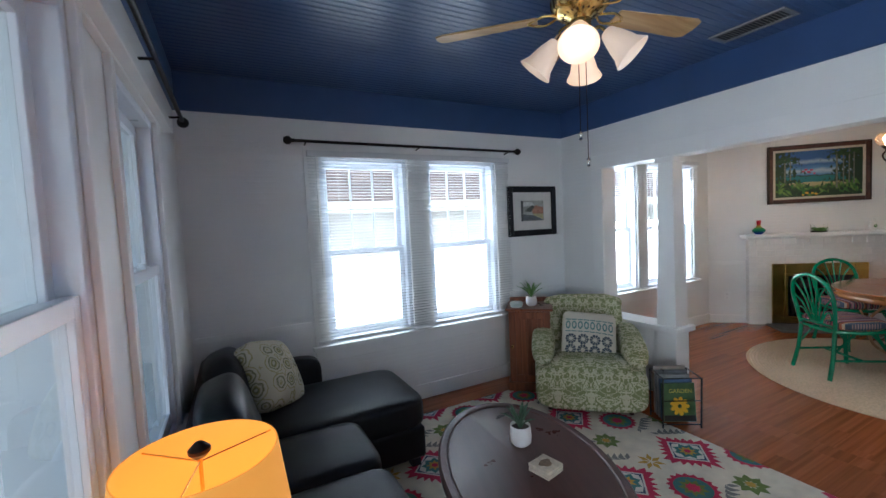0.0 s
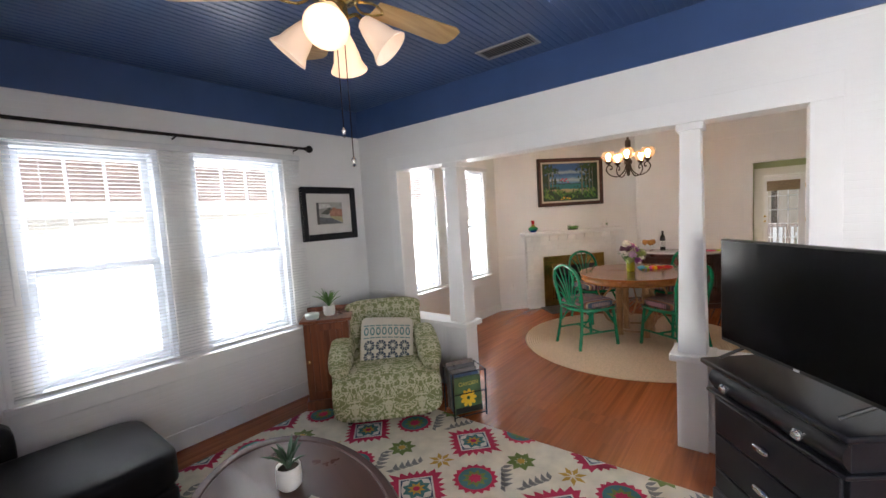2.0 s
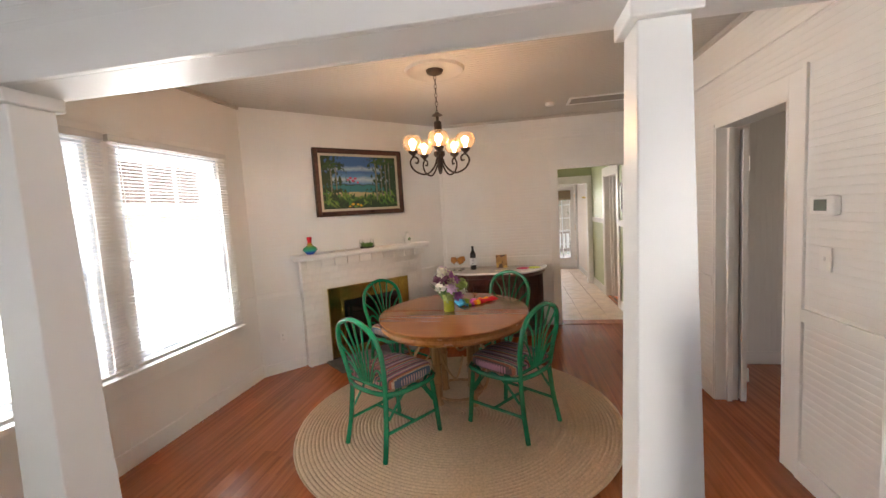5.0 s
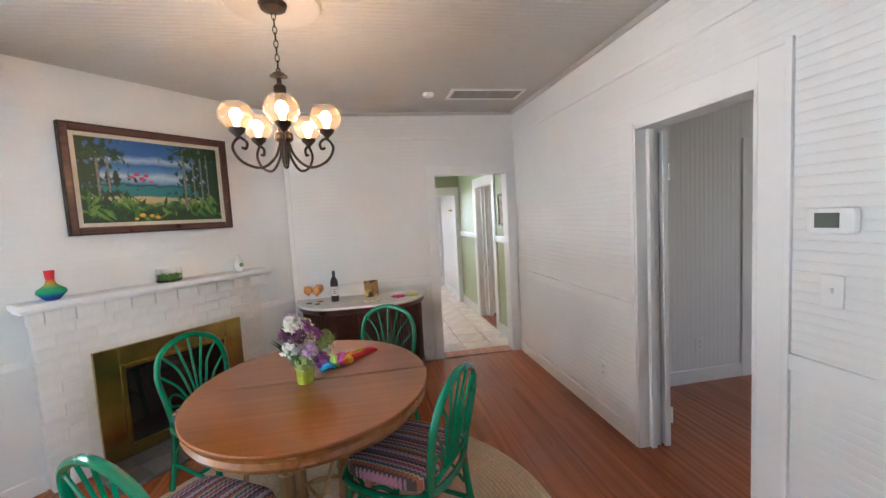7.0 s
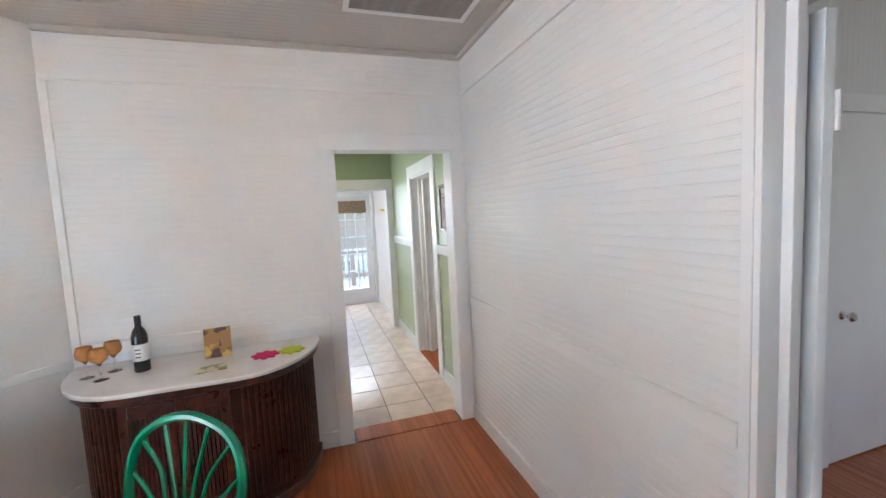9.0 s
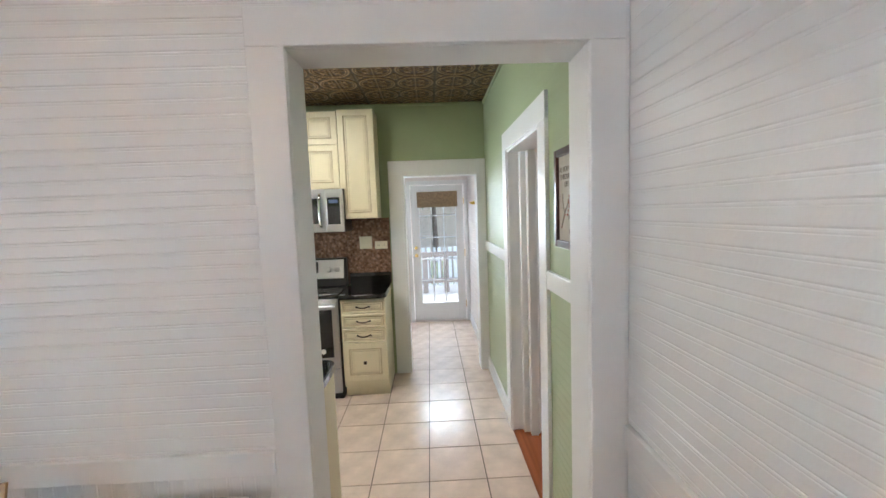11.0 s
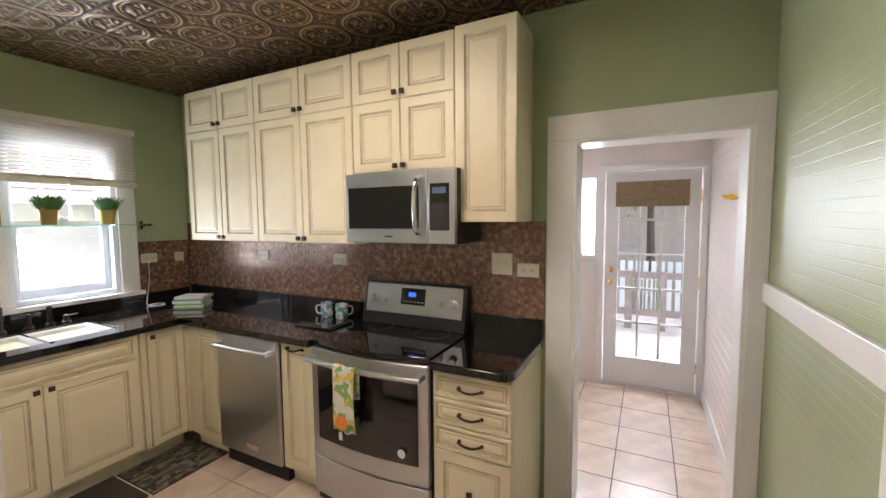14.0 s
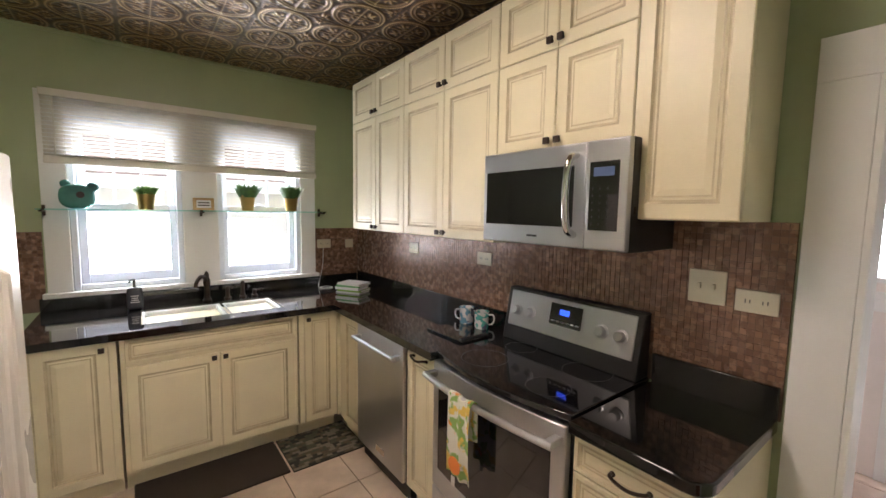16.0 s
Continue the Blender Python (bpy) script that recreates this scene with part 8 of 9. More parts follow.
for k in range(5):
    m_ = pose(0, 0, 0, 0, 0, 135 + 72 * k)
    bl = part("blade", prism(bmesh.new(), [(0.19, -0.05), (0.64, -0.07), (0.675, -0.055), (0.685, 0.0), (0.675, 0.055), (0.64, 0.07), (0.19, 0.05)], -0.004, 0.004, m_ @ pose(0, 0, ZB, -11, 0, 0)), PALEWOOD, cf, "pale maple blade", bevel=0.003)
    bm = bmesh.new()
    for s in (-1, 1):
        tube(bm, [m_ @ Vector(v) for v in spline([(0.10, s * 0.012, ZB), (0.15, s * 0.045, ZB - 0.006), (0.20, s * 0.03, ZB - 0.008), (0.235, s * 0.0, ZB - 0.008)], 4)], 0.006, 6)
    part("blade_iron", bm, BRASS, bl, "scrolled brass blade bracket")
FROST = bpy.data.materials.new("frosted_tulip_glass")
n_, l_, b_ = nodes_of(FROST)
b_.inputs["Base Color"].default_value = (0.85, 0.8, 0.74, 1)
b_.inputs["Roughness"].default_value = 0.35
b_.inputs["Subsurface Weight"].default_value = 0.0
# faint glow put into every shade, the unlit ones too
b_.inputs["Emission Color"].default_value = (1.0, 0.62, 0.34, 1)
b_.inputs["Emission Strength"].default_value = 0.12
FROST_LIT = FROST.copy()
FROST_LIT.node_tree.nodes["Principled BSDF"].inputs["Emission Strength"].default_value = 0.38
FANBULB = glow("fan_bulb", (1.0, 0.66, 0.36), 3.0)
for k in range(4):
    a = math.radians(-140 + 90 * k)
    lit = k in (0, 2)
    c_, s_ = math.cos(a), math.sin(a)
    arm = part("light_arm", tube(bmesh.new(), spline([(0.03 * c_, 0.03 * s_, 2.36), (0.08 * c_, 0.08 * s_, 2.375), (0.11 * c_, 0.11 * s_, 2.345)], 5), 0.008, 7), BRASS, cf)
    m_ = Matrix.Translation((0.11 * c_, 0.11 * s_, 2.345)) @ Euler((0, radians(180 - 42), a)).to_matrix().to_4x4()
    prof = [(1.28 * r_, 1.28 * z_) for r_, z_ in ((0.018, -0.005), (0.024, 0.0), (0.035, 0.03), (0.045, 0.065), (0.05, 0.09), (0.066, 0.118), (0.064, 0.12), (0.047, 0.092), (0.042, 0.066), (0.032, 0.03), (0.02, 0.004))]
    g = part("tulip_shade", lathe(bmesh.new(), prof, m_, 24), FROST_LIT if lit else FROST, arm, "frosted tulip glass shade")
    g.visible_shadow = False
    if lit:
        part("bulb", lathe(bmesh.new(), [(0, 0.02), (0.014, 0.025), (0.026, 0.06), (0.026, 0.075), (0.012, 0.098), (0, 0.1)], m_, 14), FANBULB, arm, "lit bulb")
for x, y, z in ((0.02, 0.035, 1.925), (0.045, 0.015, 1.80)):
    pc = part("pull_chain", tube(bmesh.new(), [(x, y, 2.34), (x, y, z)], 0.0022, 5), BRONZE, cf)
    part("pull", lathe(bmesh.new(), [(0, z + 0.012), (0.005, z + 0.008), (0.011, z - 0.004), (0.006, z - 0.02), (0.009, z - 0.03), (0, z - 0.036)], pose(x, y, 0), 12), CHROME, pc)
cv_ = thing("ceiling_vent", "steel louvred register in the blue ceiling", "vent", at=pose(3.71, 1.35, H_LIV))
part("frame", box(box(box(B(-0.09, -0.20, -0.012, -0.065, 0.20, 0), 0.065, -0.20, -0.012, 0.09, 0.20, 0), -0.065, -0.20, -0.012, 0.065, -0.175, 0), -0.065, 0.175, -0.012, 0.065, 0.20, 0), material("grey_register", (0.3, 0.29, 0.27), 0.4, 0.3), cv_, bevel=0.003)
# black sheet stands in for the dark duct above the louvres
part("backing", B(-0.065, -0.175, -0.003, 0.065, 0.175, -0.001), BLACK, cv_)
rm = mesh_from(B(-0.065, -0.006, -0.011, 0.065, 0.006, -0.009), "louvre", material("grey_louvre", (0.28, 0.27, 0.25), 0.4, 0.3), 0)
for k in range(18):
    o = new("louvre", rm)
    o.parent = cv_
    o.matrix_local = pose(0, -0.165 + 0.0194 * k, 0, 30)

# ---------------------------------------------------------------- television corner
DRESS = pose(3.53, 0.262, 0, 0, 0, -52.2)
ts = thing("tv_stand", "black painted dresser with crystal knobs set cornerwise under the television", "dresser", at=DRESS)
DW, DD = 0.745, 0.44
part("top", B(0, -DW, 0.725, DD, 0, 0.75), BLACKPAINT, ts, bevel=0.007)
part("top_moulding", prism(bmesh.new(), [(0.022, 0.712), (0.008, 0.725), (DD, 0.725), (DD, 0.712)], -DW + 0.012, -0.012, Matrix(((1, 0, 0, 0), (0, 0, 1, 0), (0, 1, 0, 0), (0, 0, 0, 1)))), BLACKPAINT, ts)
part("carcass", B(0.05, -DW + 0.035, 0.08, DD - 0.005, -0.035, 0.725), BLACKPAINT, ts, bevel=0.003)
bulge = [(0.05 - 0.028 * math.sin(math.pi * i / 10), 0.605 + 0.107 * i / 10) for i in range(11)]
fz = part("frieze_drawer", prism(bmesh.new(), [(0.06, 0.605)] + bulge + [(0.06, 0.712)], -DW + 0.036, -0.036, Matrix(((1, 0, 0, 0), (0, 0, 1, 0), (0, 1, 0, 0), (0, 0, 0, 1)))), BLACKPAINT, ts, "bulging top drawer front")
part("lip", B(0.018, -DW + 0.018, 0.588, DD - 0.004, -0.018, 0.605), BLACKPAINT, ts, bevel=0.005)
CRYST = material("silvered_crystal", (0.80, 0.82, 0.85), 0.12, 0.85, vary=0.15, scale=60, bump=0.05)
for y in (-0.175, -0.565):
    part("knob", lathe(bmesh.new(), [(0.008, 0), (0.008, 0.014), (0.02, 0.022), (0.022, 0.032), (0.012, 0.042), (0, 0.043)], pose(0.024, y, 0.662, 0, -90, 0), 10), CRYST, fz, "faceted crystal knob")
for z0, z1 in ((0.395, 0.572), (0.215, 0.385), (0.10, 0.205)):
    d2 = part("drawer", B(0.036, -DW + 0.055, z0, 0.052, -0.055, z1), BLACKPAINT, ts, bevel=0.007)
    part("knob", cushion(bmesh.new(), 0.03, 0.085, 0.03, pose(0.024, -0.36, (z0 + z1) / 2 - 0.005), 6, 2.4, 0), CHROME, d2, "oval silver knob")
part("plinth", B(0.04, -DW + 0.025, 0.0, DD - 0.004, -0.025, 0.085), BLACKPAINT, ts, bevel=0.008)
tv = thing("television", "large flat black television, switched off, on two splayed feet", "television", at=DRESS)
TVL, TVR = 0.055, -0.84
part("panel", B(0.145, TVR, 0.815, 0.18, TVL, 1.332), BLACK, tv, bevel=0.004)
part("screen", B(0.1425, TVR + 0.009, 0.833, 0.1455, TVL - 0.009, 1.324), material("glossy_screen", (0.004, 0.004, 0.005), 0.16, vary=0.1, bump=0, spec=0.12), tv, "dark glossy screen")
part("back_cover", B(0.18, TVR + 0.12, 0.86, 0.215, TVL - 0.12, 1.15), BLACK, tv, bevel=0.01)
part("maker_mark", B(0.1405, -0.405, 0.820, 0.1448, -0.38, 0.828), sticker, tv)
for y in (-0.09, -0.69):
    part("foot", tube(tube(bmesh.new(), [(0.162, y, 0.82), (0.07, y + 0.045, 0.758)], 0.008, 7), [(0.162, y, 0.82), (0.26, y + 0.045, 0.758)], 0.008, 7), BLACK, tv)
for y, z in ((-0.52, 1.98), (-0.49, 1.62)):
    t = thing("wall_nail", "small dark nail in the white wall", "nail", "nails in the wall")
    part("nail", tube(bmesh.new(), [(4.005, y, z), (3.988, y, z + 0.002)], 0.0025, 6), BLACK, t)

# ---------------------------------------------------------------- back hall, bathroom, outdoors
bdoor = thing("back_door", "white back door with a fifteen-light glass panel and woven shade", "door", at=EAST(13.175, 0.015))
DW_ = 0.755
bm = bmesh.new()
for b_ in ((0.003, 0.0, 0.115, 1.975), (DW_ - 0.115, 0.0, DW_ - 0.003, 1.975), (0.115, 0.0, DW_ - 0.115, 0.27), (0.115, 1.86, DW_ - 0.115, 1.975)):
    box(bm, b_[0], 0, max(0.02, b_[1] + 0.02), b_[2], 0.042, b_[3] + 0.004)
lf = part("leaf", bm, TRIM, bdoor, bevel=0.003)
bm = bmesh.new()
for k in range(1, 3):
    x = 0.115 + (DW_ - 0.23) * k / 3
    box(bm, x - 0.009, 0.008, 0.29, x + 0.009, 0.034, 1.86)
for k in range(1, 5):
    z = 0.29 + 1.57 * k / 5
    box(bm, 0.115, 0.010, z - 0.009, DW_ - 0.115, 0.032, z + 0.009)
part("glazing_bar", bm, TRIM, lf)
pn = part("pane", B(0.116, 0.019, 0.29, DW_ - 0.116, 0.023, 1.86), PANE, lf)
pn.visible_shadow = False
part("sill_plate", B(0.0, -0.01, 0.0, DW_, 0.05, 0.02), BRONZE, bdoor)
WOVEN = material("woven_tan_shade", (0.30, 0.22, 0.13), 0.8, vary=0.2, scale=40, bump=0.15)
bm = bmesh.new()
for k in range(9):
    box(bm, 0.09, -0.035 - 0.004 * (k % 3), 1.665 + 0.0245 * k, DW_ - 0.09, -0.012, 1.6905 + 0.0245 * k)
part("woven_shade", bm, WOVEN, bdoor, "raised tan woven shade")
for z in (0.98, 1.09):
    part("door_knob", lathe(bmesh.new(), [(0.024, 0), (0.024, 0.005), (0.01, 0.01), (0.01, 0.025), (0.024, 0.036), (0.024, 0.048), (0, 0.055)], pose(0.055, 0, z, 90), 16), BRASS, lf, "brass knob")
for z in (0.25, 1.0, 1.75):
    part("hinge", tube(bmesh.new(), [(DW_ + 0.003, -0.006, z - 0.05), (DW_ + 0.003, -0.006, z + 0.05)], 0.007, 8), BRASS, bdoor)
bm = bmesh.new()
for y0, y1, z0, z1 in ((0.02, 0.07, 0, 1.985), (-0.795, -0.745, 0, 1.985), (-0.795, 0.07, 1.985, 2.04)):
    box(bm, 13.145, y0, z0, 13.16, y1, z1)
structure("trim_back_door", bm, TRIM, "narrow white casing of the back door", "trim", 0.003)
hw = thing("window_10", "small hall window of wavy glass blocks", "window", kind="structure", at=EAST(13.16, 0.60))
part("window_frame", box(box(box(B(0, 0, 1.19, 0.03, 0.12, 1.965), 0.495, 0, 1.19, 0.525, 0.12, 1.965), 0.03, 0, 1.19, 0.495, 0.12, 1.22), 0.03, 0, 1.935, 0.495, 0.12, 1.965), TRIM, hw)
bm = bmesh.new()
for k in range(1, 4):
    box(bm, 0.03 + 0.465 * k / 4 - 0.006, 0.04, 1.22, 0.03 + 0.465 * k / 4 + 0.006, 0.07, 1.935)
for k in range(1, 5):
    box(bm, 0.03, 0.042, 1.22 + 0.715 * k / 5 - 0.006, 0.495, 0.068, 1.22 + 0.715 * k / 5 + 0.006)
part("glazing_bar", bm, TRIM, hw)
pn = part("pane", B(0.03, 0.05, 1.22, 0.495, 0.056, 1.935), glass("wavy_glass", (0.95, 0.98, 1.0), 0.25), hw)
pn.visible_shadow = False
outlet("light_switch", pose(13.155, 0.13, 1.08, 0, 0, -90), 0.075, 0.12, "switch", "white light switch beside the back door", TRIM)
kh = thing("yellow_bird", "yellow wooden bird bracket sticking out from the hall wall", "ornament")
part("body", prism(bmesh.new(), [(-0.09, 0.0), (-0.03, 0.02), (0.0, 0.045), (0.06, 0.03), (0.09, 0.035), (0.06, 0.0), (0.0, -0.015)], 0.0, 0.018, pose(11.75, -0.735, 1.668, 90, 0, 90) @ Matrix.Scale(0.6, 4)), material("yellow_wood_paint", (0.72, 0.50, 0.05), 0.5), kh, bevel=0.003)

# bathroom seen through its door
structure("floor_bath_tiles", B(11.3, -3.5, 0.0, 13.0, -0.94, 0.14), TILE, "raised pinkish tiled bathroom floor", "floor")
structure("trim_bath_step", B(11.28, -3.5, 0.0, 11.3, -0.94, 0.15), TRIM, "white edge of the bathroom step", "trim")
ps = thing("pedestal_sink", "white pedestal basin under a mirror", "sink", at=pose(12.76, -2.60, 0.14, 0, 0, -90))
part("pedestal", lathe(bmesh.new(), [(0.15, 0), (0.15, 0.04), (0.11, 0.06), (0.09, 0.12), (0.085, 0.5), (0.11, 0.6), (0.15, 0.66), (0, 0.66)], None, 8, 1, 0.9), PORCELAIN, ps, bevel=0.006)
part("basin", lathe(bmesh.new(), [(0.1, 0.62), (0.2, 0.66), (0.31, 0.75), (0.33, 0.80), (0.33, 0.825), (0.27, 0.825), (0.2, 0.76), (0, 0.74)], None, 10, 1, 0.75), PORCELAIN, ps, bevel=0.008)
for x in (-0.1, 0, 0.1):
    part("tap", lathe(bmesh.new(), [(0.02, 0.82), (0.015, 0.86), (0.02, 0.88), (0.008, 0.90), (0, 0.90)], pose(x, 0.17, 0), 10), CHROME, ps)
mi = thing("bathroom_mirror", "square mirror in a pale frame over the basin", "mirror")
part("frame", B(12.975, -2.95, 1.35, 12.999, -2.2, 2.05), PINKISH, mi, bevel=0.004)
part("glass", B(12.970, -2.90, 1.40, 12.976, -2.25, 2.0), material("mirror_silver", (0.85, 0.85, 0.85), 0.02, 1.0, vary=0, bump=0), mi)
ls = thing("bathroom_light", "small bathroom pendant with frosted lit shades", "light", at=pose(12.2, -2.5, 0))
part("rod", tube(bmesh.new(), [(0, 0, 2.5), (0, 0, 2.12)], 0.006, 6), BRONZE, ls)
for k in range(3):
    a = 2.1 * k
    part("shade", lathe(bmesh.new(), [(0.03, 2.10), (0.07, 2.0), (0.066, 2.0), (0.026, 2.10)], pose(0.13 * math.cos(a), 0.13 * math.sin(a), 0), 16), glow("bath_shade", (1.0, 0.72, 0.5), 7.0), ls)
    part("arm", tube(bmesh.new(), [(0, 0, 2.14), (0.13 * math.cos(a), 0.13 * math.sin(a), 2.10)], 0.005, 6), BRONZE, ls)
bmt = thing("bath_mat", "dark patterned mat on the bathroom's wooden floor", "mat")
part("pile", B(10.73, -1.95, 0.001, 11.22, -1.32, 0.013), cloth_blobs("dark_mat_pile", (0.05, 0.035, 0.03), [((0.12, 0.10, 0.06), 0.52), ((0.20, 0.04, 0.03), 0.60)], 14), bmt, bevel=0.004)
tbm = thing("towel_bar", "chrome towel bar on the bathroom wall", "towel bar")
part("bar", tube(bmesh.new(), [(12.95, -2.95, 1.2), (12.95, -2.25, 1.2)], 0.008, 8), CHROME, tbm)
for y in (-2.95, -2.25):
    part("post", tube(bmesh.new(), [(12.998, y, 1.2), (12.95, y, 1.2)], 0.02, 10), CHROME, tbm)

# outdoors
GRASS = material("dry_lawn", (0.20, 0.21, 0.12), 0.95, vary=0.3, scale=1.5, grain=60, bump=0.3)
CONC = material("pale_concrete", (0.48, 0.47, 0.45), 0.8, vary=0.08, scale=1.2, grain=40, bump=0.1)
structure("ground", B(-300, -300, -0.9, 300, 300, -0.55), GRASS, "dry green and pale ground", "ground")
structure("pavement_side", B(-6, 3.6, -0.56, 20, 7.3, -0.53), CONC, "pale concrete side drive", "pavement")
STUCCO = material("cream_neighbour_wall", (0.50, 0.48, 0.45), 0.8, vary=0.05, scale=2, bump=0.1)
SHINGLE = material("brown_shingle_roof", (0.20, 0.15, 0.13), 0.9, vary=0.25, scale=5, grain=30, bump=0.3)
nb = thing("neighbour_house", "cream neighbour house with a brown shingle roof", "house")
part("wall", B(-8, 7.4, -0.6, 16, 13.0, 1.95), STUCCO, nb)
part("roof", prism(bmesh.new(), [(6.9, 1.9), (10.2, 3.9), (13.5, 1.9), (13.5, 2.0), (10.2, 4.05), (6.9, 2.0)], -8.4, 16.4, Matrix(((0, 0, 1, 0), (1, 0, 0, 0), (0, 1, 0, 0), (0, 0, 0, 1)))), SHINGLE, nb)
part("fascia", B(-8.4, 6.86, 1.82, 16.4, 6.9, 2.0), TRIM, nb)
for k in range(9):
    part("shingle_course", B(-8.4, 6.93 + 0.36 * k, 2.02 + 0.218 * k, 16.4, 7.0 + 0.36 * k, 2.045 + 0.218 * k), SHINGLE, nb)
# front porch beyond the west windows
structure("porch_floor", B(-2.2, -3.0, -0.25, 0.4, 3.4, -0.12), CONC, "pale painted front porch floor", "floor")
MINT = material("pale_aqua_porch_paint", (0.55, 0.70, 0.70), 0.5, vary=0.05)
structure("ceiling_porch", B(-2.4, -3.0, 2.5, 0.4, 3.5, 2.6), MINT, "pale aqua porch ceiling", "ceiling")
for y in (3.1, -0.4, -2.8):
    t = thing("porch_post", "square white porch post", "post", "porch posts", at=pose(-2.05, y, -0.12))
    part("shaft", B(-0.07, -0.07, 0, 0.07, 0.07, 2.6), TRIM, t, bevel=0.005)
    part("base", B(-0.1, -0.1, 0, 0.1, 0.1, 0.12), TRIM, t, bevel=0.005)
fr2 = thing("porch_railing", "white front porch railing", "railing")
for z in (0.05, 0.72):
    part("rail", B(-2.08, -2.8, z, -2.02, 3.1, z + 0.06), TRIM, fr2)
bm0 = mesh_from(B(-0.015, -0.015, 0, 0.015, 0.015, 0.61), "baluster", TRIM, 0)
for k in range(44):
    o = new("baluster", bm0)
    o.parent = fr2
    o.matrix_local = pose(-2.05, -2.7 + 0.13 * k, 0.11)
pcx = thing("porch_chair", "grey wicker porch chair beyond the front window", "chair", at=pose(-0.9, 1.7, -0.12))
WICK = material("grey_wicker", (0.12, 0.14, 0.17), 0.7, vary=0.2, scale=40, bump=0.2)
part("seat", B(-0.28, -0.28, 0.32, 0.28, 0.28, 0.44), WICK, pcx, bevel=0.03)
part("backrest", B(-0.28, 0.22, 0.44, 0.28, 0.32, 1.0), WICK, pcx, bevel=0.04)
for sx in (-1, 1):
    part("arm", B(sx * 0.30 - 0.05, -0.28, 0.3, sx * 0.30 + 0.05, 0.3, 0.66), WICK, pcx, bevel=0.03)
    for sy in (-1, 1):
        part("leg", B(sx * 0.25 - 0.03, sy * 0.25 - 0.03, 0, sx * 0.25 + 0.03, sy * 0.25 + 0.03, 0.33), WICK, pcx)
# back deck
structure("deck_floor", B(13.3, -2.6, -0.15, 16.4, 2.6, -0.04), material("grey_deck_boards", (0.36, 0.33, 0.30), 0.8, vary=0.15, scale=4, bump=0.1), "grey wooden back deck", "floor")
DECKW = material("brown_railing_paint", (0.21, 0.17, 0.15), 0.6, vary=0.15, scale=8)
dk_ = thing("deck_railing", "brown wooden deck railing beyond the back door", "railing")
for z in (0.16, 0.70):
    part("rail", B(15.5, -2.6, z, 15.57, 2.6, z + 0.09), DECKW, dk_)
for y in (-1.3, -0.55, -0.12, 0.9):
    part("post", B(15.49, y - 0.05, -0.04, 15.58, y + 0.05, 0.80), DECKW, dk_)
bm0 = mesh_from(B(-0.014, -0.014, 0, 0.014, 0.014, 0.46), "baluster", DECKW, 0)
for k in range(44):
    o = new("baluster", bm0)
    o.parent = dk_
    o.matrix_local = pose(15.535, -2.55 + 0.117 * k, 0.245)
fn = thing("picket_fence", "white picket fence behind the deck", "fence")
part("rail", B(19.0, -8, 0.2, 19.06, 8, 0.3), TRIM, fn)
bm0 = mesh_from(B(-0.015, -0.05, 0, 0.015, 0.05, 1.15), "picket", TRIM, 0)
for k in range(90):
    o = new("picket", bm0)
    o.parent = fn
    o.matrix_local = pose(18.98, -7 + 0.155 * k, -0.55)


BARK = material("grey_bark", (0.12, 0.09, 0.07), 0.95, vary=0.3, scale=9, bump=0.4)
LEAVES = [material("tree_leaf", c_, 0.6, vary=0.3, scale=3, bump=0) for c_ in ((0.06, 0.12, 0.03), (0.09, 0.15, 0.04))]


def tree(x, y, h, r, seed):
    rnd = random.Random(seed)
    t = thing("tree", "leafy green garden tree beyond the window", "tree", "garden trees", at=pose(x, y, -0.56))
    bm = tube(bmesh.new(), spline([(0, 0, 0), (0.1, 0.05, h * 0.25), (0, 0.1, h * 0.6)], 4), 0.16, 8, r1=0.08)
    tips = []
    for k in range(7):
        a = rnd.uniform(0, 6.28)
        e = (r * 0.7 * math.cos(a), r * 0.7 * math.sin(a), h * rnd.uniform(0.6, 0.95))
        tube(bm, spline([(0.02, 0.05, h * rnd.uniform(0.3, 0.55)), (e[0] * 0.5, e[1] * 0.5, e[2] * 0.85), e], 4), 0.06, 6, r1=0.02)
        tips.append(Vector(e))
    part("trunk", bm, BARK, t)
    verts, faces = [], []
    for k in range(2600):
        c_ = rnd.choice(tips) + Vector((rnd.gauss(0, r * 0.28), rnd.gauss(0, r * 0.28), rnd.gauss(0, h * 0.09)))
        u = Vector((rnd.gauss(0, 1), rnd.gauss(0, 1), rnd.gauss(0, 1))).normalized() * 0.07
        v = u.orthogonal().normalized() * 0.03
        i = len(verts)
        verts += [c_ - u, c_ + v, c_ + u, c_ - v]
        faces.append((i, i + 1, i + 2, i + 3))
    me = bpy.data.meshes.new("crown")
    me.from_pydata(verts, [], faces)
    me.materials.append(LEAVES[seed % 2])
    o = new("crown", me)
    o.parent = t


for i, (x, y, h, r) in enumerate(((22.5, 1.6, 6.0, 2.2), (21.5, -2.2, 4.5, 1.6), (25, -0.5, 7, 2.6), (4.5, 17, 7.5, 3.0), (10.0, 18, 8, 3.0), (-9, 5.0, 6.5, 2.6), (-11, -2, 7, 2.6))):
    tree(x, y, h, r, i + 1)
shed = thing("garden_building", "tan boarded outbuilding beyond the fence", "house")
part("wall", B(27, -9, -0.6, 31, 9, 2.3), material("tan_boards", (0.55, 0.45, 0.36), 0.8, vary=0.08), shed)
part("roof", B(26.7, -9.3, 2.3, 31.3, 9.3, 2.5), SHINGLE, shed)

# ---------------------------------------------------------------- rails, skirtings, boards, tiles: last
def strip(name, boxes, mat, label, bevel=0.003):
    bm = bmesh.new()
    for b_ in boxes:
        box(bm, b_[0], b_[1], b_[2], b_[3], b_[4], b_[5])
    return structure(name, bm, mat, label, "trim", bevel)


